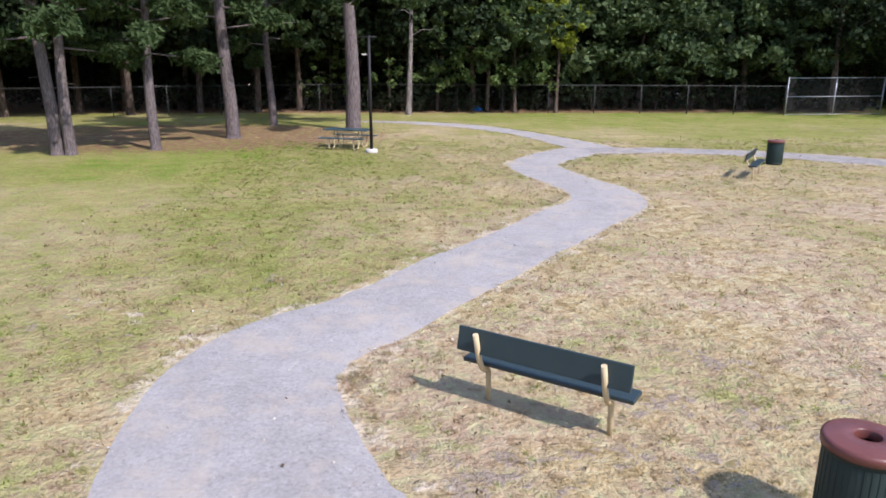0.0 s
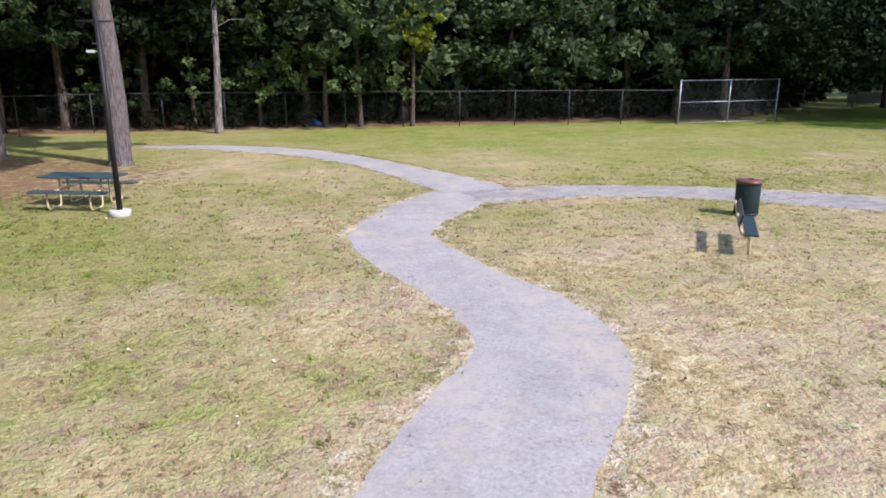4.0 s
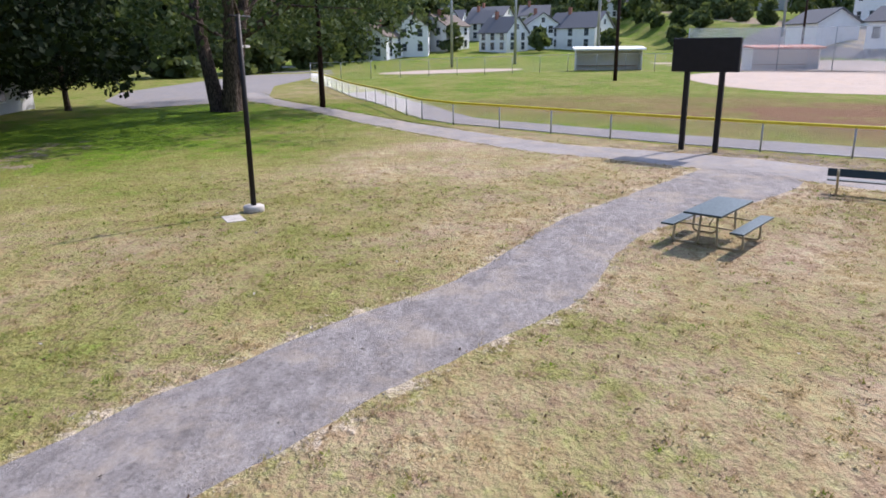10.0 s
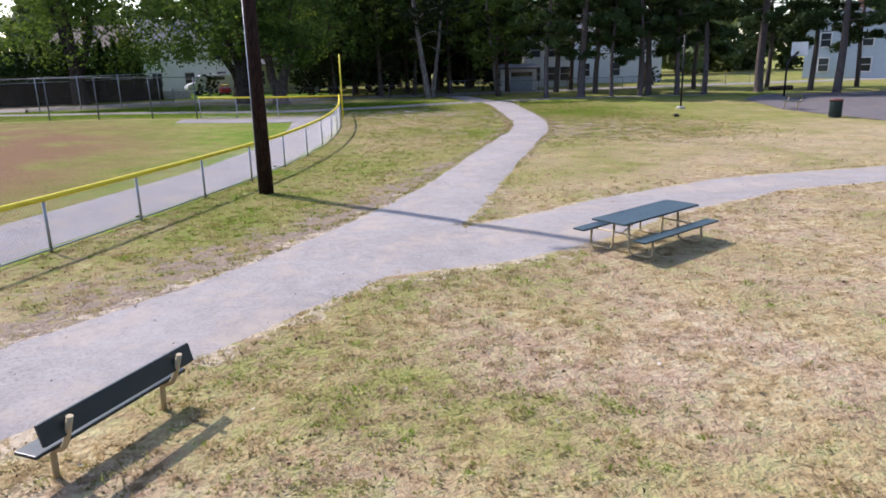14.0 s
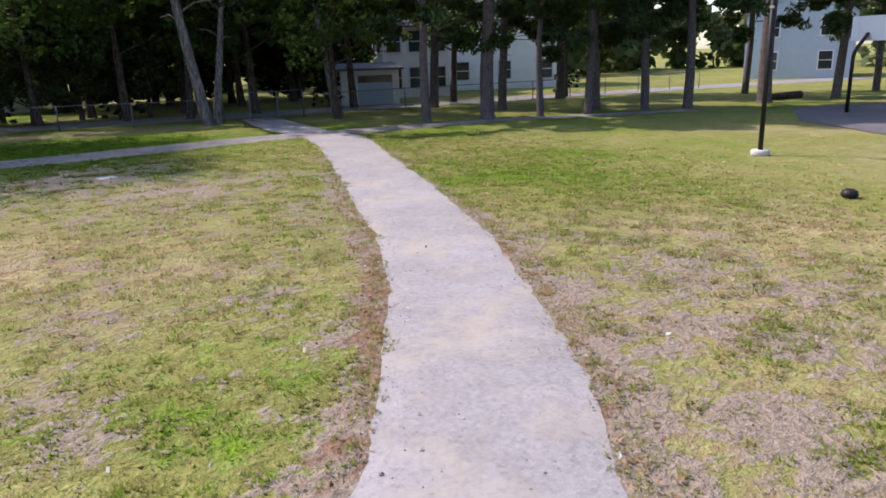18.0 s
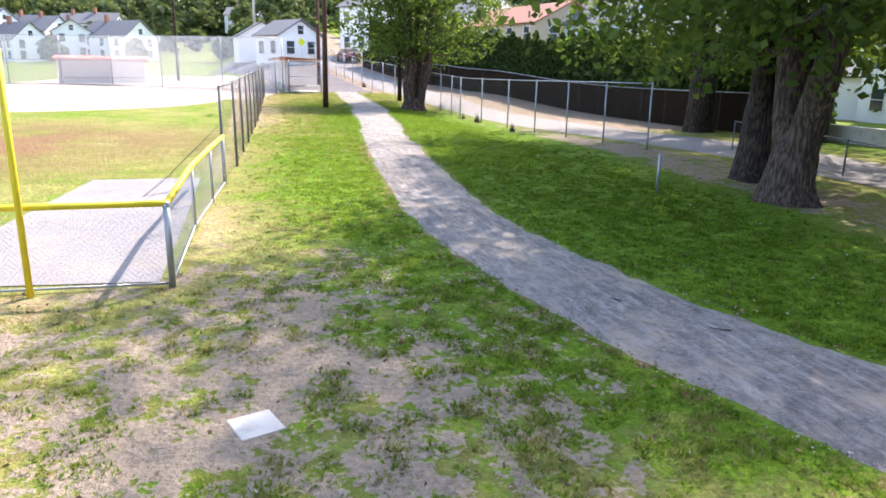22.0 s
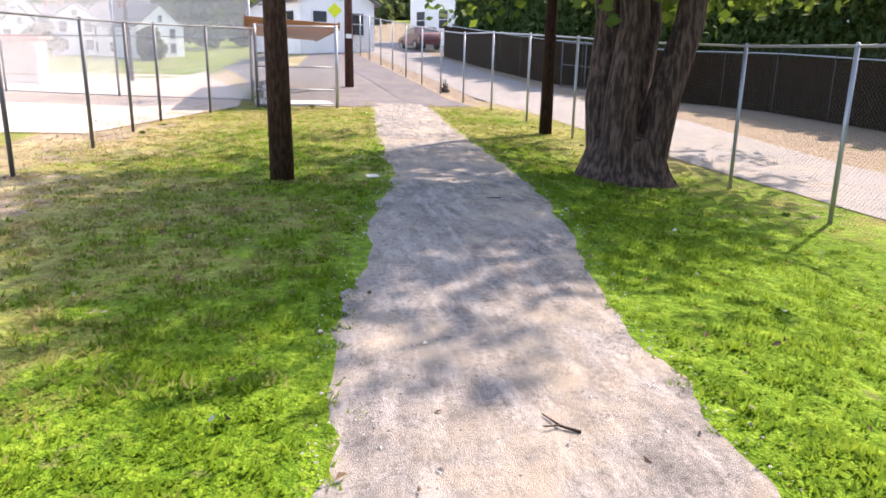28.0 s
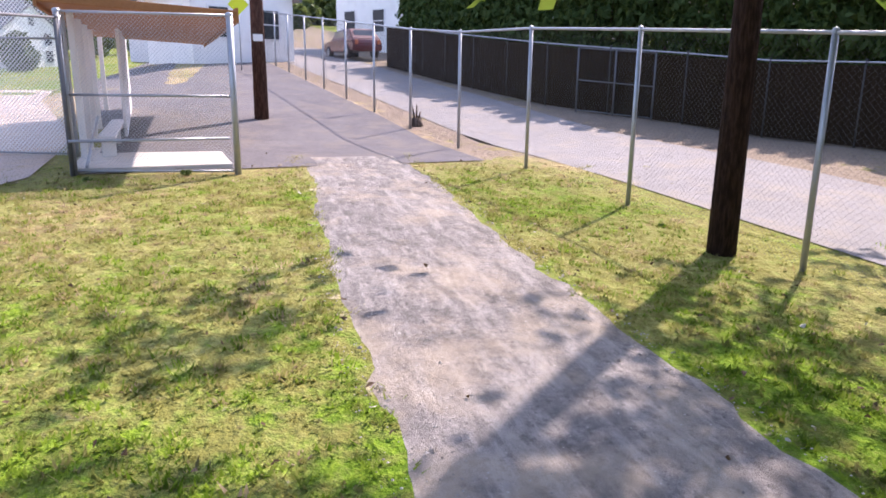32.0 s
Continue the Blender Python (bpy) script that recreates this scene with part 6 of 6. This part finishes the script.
hoop(-12.0, -27.9, 190, "basketball hoop with a white backboard at the court")
bag = part("dark_bag", lathe([(0.001, 0), (0.14, 0.0), (0.2, 0.07), (0.17, 0.17), (0.08, 0.22), (0.001, 0.2)], 12), BLACK)
bag.matrix_basis = at(2.25, -16.6, k=0.75)
tagged(bag, "small black bag lying on the lawn", "bag")
tarp = part("blue_tarp", lathe([(0.001, 0.38), (0.2, 0.34), (0.45, 0.2), (0.6, 0.0)], 9), plain("blue_plastic", (0.02, 0.12, 0.5), (0.06, 0.25, 0.75), 4, 0.4, bump=0.5, dist=0.05))
tarp.matrix_basis = at(1.1, 46.0, k=0.7)
tagged(tarp, "crumpled blue plastic tarp at the woodland edge", "tarp")


toy = thing("toy_car", at(29.2, -57.2, 30), "bright red plastic ride-on toy on the yard grass", "toy")
TOYRED = plain("toy_red", (0.55, 0.02, 0.06), (0.72, 0.05, 0.10), 4, 0.35, bump=0.05)
part("body", boxed((0, 0, 0.42), (1.0, 0.6, 0.5), 0.08), TOYRED, toy)
part("roof", boxed((-0.05, 0, 0.98), (0.7, 0.56, 0.08), 0.03), YELLOW, toy, "yellow roof")
for sx in (-0.3, 0.25):
    for sy in (-0.25, 0.25):
        part("roof_post", boxed((sx, sy, 0.8), (0.05, 0.05, 0.34), 0.01), TOYRED, toy)
wheel_set(toy, (-0.32, 0.32), 0.28, 0.15)
log = part("fallen_log", tubed([(-1.1, 0, 0.17), (-0.2, 0.04, 0.19), (1.1, -0.02, 0.16)], 0.19, 12, 0.16), BARK)
log.matrix_basis = at(-16.9, -35.2, 8)
tagged(log, "dark fallen log lying on the grass beyond the court", "log")


def stump(x, y, k, label):
    bm = tubed([(0, 0, -0.05), (0.02, 0, 0.18)], 0.17, 9, 0.13)
    for a in (0.3, 2.2, 4.1):
        tube(bm, [(0.04 * math.cos(a), 0.04 * math.sin(a), 0.1), (0.1 * math.cos(a), 0.1 * math.sin(a), 0.42 + 0.1 * math.sin(a))], 0.035, 6, 0.012)
    ob = part("tree_stump", bm, BARK)
    ob.matrix_basis = at(x, y, 40 * k, k=k)
    return tagged(ob, label, "tree stump", "stumps")


stump(47.6, -39.72, 1.1, "dark sprouting tree stump beside the alley fence")
stump(41.35, -39.55, 0.9, "small dark stump beside the alley fence")
stump(50.5, -39.75, 0.7, "low dark stump at the foot of the alley fence")
stump(73.3, -37.1, 1.1, "dark sprouting stump at the asphalt edge")

# ---- grass blades, fallen leaves ----
def blade_mat():
    m = Mat("grass_blade", 0.9, 0, 0.1)
    c = turf(m, m.math("ADD", 0.42, m.math("MULTIPLY", m.island(), 0.22)))
    m.color(c)
    see_through(m, c, 0.5)
    return m.m


def scatter(n, boxes, seed):
    """Random places inside plan boxes, off the paths and outside the ball field."""
    rng = np.random.default_rng(seed)
    area = np.array([(b[1] - b[0]) * (b[3] - b[2]) * b[4] for b in boxes])
    xs, ys = [], []
    for b, k in zip(boxes, (area / area.sum() * n).astype(int)):
        xs.append(rng.uniform(b[0], b[1], k))
        ys.append(rng.uniform(b[2], b[3], k))
    x, y = np.concatenate(xs), np.concatenate(ys)
    return x + rng.normal(0, 0.8, x.size), y + rng.normal(0, 0.8, y.size), rng


def grass():
    x, y, rng = scatter(250000, [(-9, 4, 1, 27, 1.0), (4, 24, 2, 28, 1.0), (6, 25, -10, 2, 0.8), (1, 20, -29, -10, 1.0), (3, 12, -38, -29, 0.9), (12, 68, -38, -29, 1.1), (20, 68, -29, -27, 1.0)], 5)
    lush, bare, straw, litter, scorch, off = growth(x, y)
    patch = np.array([wob(a, b, 0.9, 4.0) + 0.7 * wob(a, b, 2.4, 8.0) for a, b in zip(x, y)])
    slabs = (np.hypot(x - 55.3, y + 33.27) > 0.42) & (np.hypot(x - 14.76, y + 27.33) > 0.5) & (np.hypot(x - 20.55, y - 25.75) > 0.6)
    keep = slabs & (off > 0.02) & (inside_field(x, y) < 0.5) & (rng.uniform(0, 1, x.size) > np.clip(bare * 1.6, 0, 0.95)) & (patch > -0.45)
    x, y, lush, patch = x[keep], y[keep], lush[keep], patch[keep]
    n = len(x)
    per = 3
    bx, by = np.repeat(x, per) + rng.normal(0, 0.035, n * per), np.repeat(y, per) + rng.normal(0, 0.035, n * per)
    l4 = np.repeat(lush, per)
    h = (0.010 + 0.008 * np.clip(l4, 0, 1.2)) * rng.uniform(0.6, 1.5, n * per) * (1 + 0.4 * np.clip(np.repeat(patch, per), -0.5, 1))
    a = rng.uniform(0, 2 * math.pi, n * per)
    w = rng.uniform(0.006, 0.014, n * per)
    lean = rng.uniform(1.2, 3.2, n * per) * h
    z = lie(bx, by)
    p0 = np.stack([bx - w * np.sin(a), by + w * np.cos(a), z - 0.004], 1)
    p1 = np.stack([bx + w * np.sin(a), by - w * np.cos(a), z - 0.004], 1)
    p2 = np.stack([bx + lean * np.cos(a), by + lean * np.sin(a), z + h], 1)
    v = np.stack([p0, p1, p2], 1).reshape(-1, 3)
    f = np.arange(n * per * 3).reshape(-1, 3)
    ob = raw("grass", v.tolist(), f.tolist(), blade_mat(), smooth=True)
    ob.data.normals_split_custom_set_from_vertices(np.tile((0.0, 0.0, 1.0), (n * per * 3, 1)).tolist())
    ob.data.attributes.new("lush", "FLOAT", "POINT").data.foreach_set("value", np.repeat(l4, 3).astype(np.float32))
    ob.data.attributes.new("scorch", "FLOAT", "POINT")
    return tagged(ob, "short dry and green lawn grass in tufts", "grass", "", "stuff")


def tufts(n=84000, per=14):
    """Taller clumps of blades standing proud of the worn turf."""
    x, y, rng = scatter(n, [(4, 19, -31, -8, 1.3), (12, 67, -38, -28, 1.6), (17, 27, -8, 13, 1.0), (2, 9, -32, -8, 0.6), (24, 30, 10, 18, 0.5), (-9, 25, 0, 29, 0.45)], 25)
    lush, bare, straw, litter, scorch, off = growth(x, y)
    patch = np.array([wob(a, b, 1.3, 14.0) + 0.8 * wob(a, b, 3.4, 18.0) for a, b in zip(x, y)])
    slabs = (np.hypot(x - 55.3, y + 33.27) > 0.45) & (np.hypot(x - 14.76, y + 27.33) > 0.55)
    keep = slabs & (off > 0.03) & (inside_field(x, y) < 0.5) & (patch > -0.25 + 0.5 * np.clip(bare, -0.2, 0.6))
    x, y, lush, patch = x[keep], y[keep], lush[keep], patch[keep]
    k = len(x)
    size = np.repeat(rng.uniform(0.045, 0.11, k) * (1 + 0.4 * np.clip(patch, 0, 1)), per)
    way, q = rng.uniform(0, 2 * math.pi, k * per), np.sqrt(rng.uniform(0, 1, k * per))
    bx, by = np.repeat(x, per) + size * q * np.cos(way), np.repeat(y, per) + size * q * np.sin(way)
    h = size * (0.62 - 0.42 * q * q) * rng.uniform(0.55, 1.1, k * per) * (0.8 + 0.3 * np.clip(np.repeat(lush, per), 0, 1.2))
    a, w, z = way + rng.normal(0, 0.9, k * per), rng.uniform(0.006, 0.016, k * per), lie(bx, by)
    lean = rng.uniform(0.3, 1.0, k * per) * size * 0.6
    p0 = np.stack([bx - w * np.sin(a), by + w * np.cos(a), z - 0.004], 1)
    p1 = np.stack([bx + w * np.sin(a), by - w * np.cos(a), z - 0.004], 1)
    p2 = np.stack([bx + lean * np.cos(a), by + lean * np.sin(a), z + h], 1)
    v = np.stack([p0, p1, p2], 1).reshape(-1, 3)
    ob = raw("grass_tufts", v.tolist(), np.arange(k * per * 3).reshape(-1, 3).tolist(), bpy.data.materials["grass_blade"], smooth=True)
    nn = np.tile((0.0, 0.0, 1.0), (k * per * 3, 1)) + 0.14 * rng.normal(size=(k * per * 3, 3))
    ob.data.normals_split_custom_set_from_vertices((nn / np.linalg.norm(nn, axis=1)[:, None]).tolist())
    ob.data.attributes.new("lush", "FLOAT", "POINT").data.foreach_set("value", np.repeat(lush + 0.08 + rng.normal(0, 0.32, k), per * 3).astype(np.float32))
    ob.data.attributes.new("scorch", "FLOAT", "POINT")
    return tagged(ob, "uneven clumps of longer grass in the worn lawn", "grass", "", "stuff")


def edge_tufts(per_metre=46):
    """Uneven tufts of grass that overhang the path edges."""
    rng = np.random.default_rng(15)
    xs, ys = [], []
    for curve in CURVES.values():
        d = np.gradient(curve[:, :2], axis=0)
        ln = np.linalg.norm(d, axis=1)
        d /= ln[:, None]
        n = np.maximum(1, (ln * per_metre)).astype(int)
        i = np.repeat(np.arange(len(curve)), n)
        for s in (-1, 1):
            patch = np.array([wob(a, b, 1.4, 20.0 + s) for a, b in curve[:, :2]])[i]
            e = s * (curve[i, 2] / 2 + rng.normal(0.03, 0.08, len(i)) - 0.16 * np.clip(patch, 0, 1))
            ok = rng.uniform(-0.5, 0.6, len(i)) < patch
            u = rng.uniform(-0.13, 0.13, len(i))
            xs.append((curve[i, 0] - d[i, 1] * e + d[i, 0] * u)[ok])
            ys.append((curve[i, 1] + d[i, 0] * e + d[i, 1] * u)[ok])
    x, y = np.concatenate(xs), np.concatenate(ys)
    keep = off_path(x, y) > -0.30
    x, y = x[keep], y[keep]
    lush = growth(x, y)[0]
    per, n = 6, len(x)
    bx, by = np.repeat(x, per) + rng.normal(0, 0.03, n * per), np.repeat(y, per) + rng.normal(0, 0.03, n * per)
    h = rng.uniform(0.012, 0.04, n * per)
    a, w, z = rng.uniform(0, 2 * math.pi, n * per), rng.uniform(0.004, 0.010, n * per), lie(bx, by)
    lean = rng.uniform(0.8, 2.4, n * per) * h
    p0 = np.stack([bx - w * np.sin(a), by + w * np.cos(a), z + 0.004], 1)
    p1 = np.stack([bx + w * np.sin(a), by - w * np.cos(a), z + 0.004], 1)
    p2 = np.stack([bx + lean * np.cos(a), by + lean * np.sin(a), z + 0.01 + h], 1)
    v = np.stack([p0, p1, p2], 1).reshape(-1, 3)
    ob = raw("edge_grass", v.tolist(), np.arange(n * per * 3).reshape(-1, 3).tolist(), bpy.data.materials["grass_blade"], smooth=True)
    ob.data.normals_split_custom_set_from_vertices(np.tile((0.0, 0.0, 1.0), (n * per * 3, 1)).tolist())
    ob.data.attributes.new("lush", "FLOAT", "POINT").data.foreach_set("value", np.repeat(lush, per * 3).astype(np.float32) + 0.12)
    ob.data.attributes.new("scorch", "FLOAT", "POINT")
    return tagged(ob, "ragged grass tufts along the gravel path edges", "grass", "", "stuff")


def path_stones(n, seed, shares):
    """Loose chips of crushed stone on the paths, thicker at their edges."""
    rng = np.random.default_rng(seed)
    m = Mat("stone_chip", 0.9, 0, 0.2)
    m.color(m.mix(m.island(), (0.19, 0.165, 0.15), (0.50, 0.455, 0.41)))
    base = np.array([(1, 0, 0), (0, 1, 0), (-1, 0, 0), (0, -1, 0), (0, 0, 0.7), (0, 0, -0.5)], float)
    tri = np.array([(0, 1, 4), (1, 2, 4), (2, 3, 4), (3, 0, 4), (1, 0, 5), (2, 1, 5), (3, 2, 5), (0, 3, 5)])
    vs = []
    for key, share, lo, hi in shares:
        curve = CURVES[key]
        ok = np.where((curve[:, 0] > lo[0]) & (curve[:, 0] < hi[0]) & (curve[:, 1] > lo[1]) & (curve[:, 1] < hi[1]))[0]
        k = int(n * share)
        i = rng.choice(ok, k)
        d = np.gradient(curve[:, :2], axis=0)[i]
        d /= np.linalg.norm(d, axis=1)[:, None]
        u = rng.uniform(-1, 1, k)
        e = np.sign(u) * np.abs(u) ** 0.6 * (curve[i, 2] / 2 + 0.06)
        x = curve[i, 0] - d[:, 1] * e + d[:, 0] * rng.uniform(-0.2, 0.2, k)
        y = curve[i, 1] + d[:, 0] * e + d[:, 1] * rng.uniform(-0.2, 0.2, k)
        s = rng.uniform(0.004, 0.011, k) * np.where(rng.uniform(0, 1, k) < 0.05, 2.0, 1.0)
        a = rng.uniform(0, 6.28, k)
        c, q = np.cos(a), np.sin(a)
        b = base[None] * s[:, None, None] * rng.uniform(0.6, 1.3, (k, 6, 1))
        vx, vy = b[..., 0] * c[:, None] - b[..., 1] * q[:, None], b[..., 0] * q[:, None] + b[..., 1] * c[:, None]
        vs.append(np.stack([vx + x[:, None], vy + y[:, None], b[..., 2] + (lie(x, y) + 0.024)[:, None]], 2).reshape(-1, 3))
    v = np.concatenate(vs)
    f = (np.arange(len(v) // 6)[:, None, None] * 6 + tri[None]).reshape(-1, 3)
    return tagged(raw("stone_chips", v.tolist(), f.tolist(), m.m), "loose grey stone chips on the gravel paths", "gravel", "", "stuff")


def fallen(n, seed, material, size, label, boxes, name, near=None):
    x, y, rng = scatter(n, boxes, seed)
    off = off_path(x, y)
    keep = (inside_field(x, y) < 0.5) & ((off > -0.15) | (rng.uniform(0, 1, x.size) < 0.07))
    if near:
        keep &= (off > -0.12) & (off < near * rng.uniform(0.1, 1.0, x.size))
    x, y = x[keep], y[keep]
    n = len(x)
    a, s = rng.uniform(0, 6.28, n), size * rng.uniform(0.5, 1.4, n)
    z = lie(x, y) + 0.03
    quad = []
    for k, r in ((0, 1.0), (1, 0.5), (2, 0.9), (3, 0.55)):
        quad.append(np.stack([x + s * r * np.cos(a + k * 1.57), y + s * r * np.sin(a + k * 1.57), z + rng.uniform(-0.012, 0.03, n)], 1))
    v = np.stack(quad, 1).reshape(-1, 3)
    ob = raw(name, v.tolist(), np.arange(n * 4).reshape(-1, 4).tolist(), material)
    return tagged(ob, label, "leaf litter", "", "stuff")


WIDE = [(-10, 26, -2, 36, 1.0), (0, 22, -32, -2, 1.2), (12, 68, -38, -27, 1.4)]
grass()
tufts()
edge_tufts()
path_stones(26000, 31, [("alley", 0.5, (12, -40), (66, -28)), ("fence", 0.2, (6, -34), (24, 14)), ("loop", 0.15, (-6, 0), (5, 28)), ("north", 0.15, (3, 12), (27, 27))])
fallen(8500, 6, leaf_mat("brown_leaf", (0.09, 0.055, 0.03), (0.24, 0.15, 0.09), 0.1), 0.028, "scattered small brown fallen leaves on the lawn", WIDE, "fallen_leaves")
fallen(9000, 8, leaf_mat("rust_leaf", (0.24, 0.12, 0.06), (0.50, 0.31, 0.19), 0.1), 0.026, "rust-brown fallen leaves gathered along the path edges", [(6, 15, -34, -10, 1.0), (12, 40, -36, -29, 0.35)], "path_leaves", 0.5)
fallen(900, 7, leaf_mat("pale_leaf", (0.45, 0.40, 0.32), (0.70, 0.66, 0.58), 0.1), 0.026, "scattered small pale dry leaves", WIDE, "pale_leaves")


def twig(x, y, rz, ln, label):
    bm = tubed([(0, 0, 0.012), (ln * 0.4, 0.03, 0.02), (ln, -0.02, 0.015)], 0.009, 6, 0.004)
    tube(bm, [(ln * 0.45, 0.03, 0.02), (ln * 0.62, 0.11, 0.03)], 0.005, 5, 0.003)
    ob = part("twig", bm, BARK)
    ob.matrix_basis = at(x, y, rz, 0.02)
    return tagged(ob, label, "twig", "twigs")


for x, y, rz, ln in ((31.6, -32.5, 150, 0.34), (32.8, -31.9, 30, 0.22), (35.4, -33.2, 80, 0.2), (54.6, -34.5, 20, 0.09), (53.2, -34.9, 100, 0.2), (15.8, -33.0, 60, 0.25), (17.1, -32.2, 10, 0.2), (47.0, -33.9, 40, 0.24)):
    twig(x, y, rz, ln, "short dark broken twig lying on the gravel path")


def weed(seed):
    """A low weed: leaves on short stalks round a root."""
    rng = np.random.default_rng(seed)
    v, f = foliage([(0.1 * math.cos(k), 0.1 * math.sin(k), 0.07 + 0.02 * (k % 3)) for k in range(8)], [0.09] * 8, 16, 0.075, rng, 0.3)
    ob = raw("weed", v.tolist(), f.tolist(), LEAFLIGHT)
    return tagged(ob, "low green weed growing at the fence foot", "weed", "weeds")


weeds = [weed(90)]
spots = [(67.1, -31.9, 1.0), (66.9, -32.5, 0.7), (66.8, -30.5, 1.2), (60.6, -28.4, 1.3), (62.2, -28.5, 0.9), (49.4, -39.4, 1.0), (50.6, -39.5, 0.8), (53.4, -39.3, 1.1), (60.0, -38.4, 0.9), (63.0, -38.0, 0.8), (24.6, 1.4, 0.9), (22.0, -5.6, 1.0), (20.3, -13.9, 0.8), (41.2, -27.2, 0.8), (44.5, -27.4, 0.9)]
for i, (x, y, k) in enumerate(spots):
    if i:
        weeds.append(copy_thing(weeds[0], at(x, y, 70 * i, k=0.55 * k)))
    else:
        weeds[0].matrix_basis = at(x, y, k=0.6 * k)
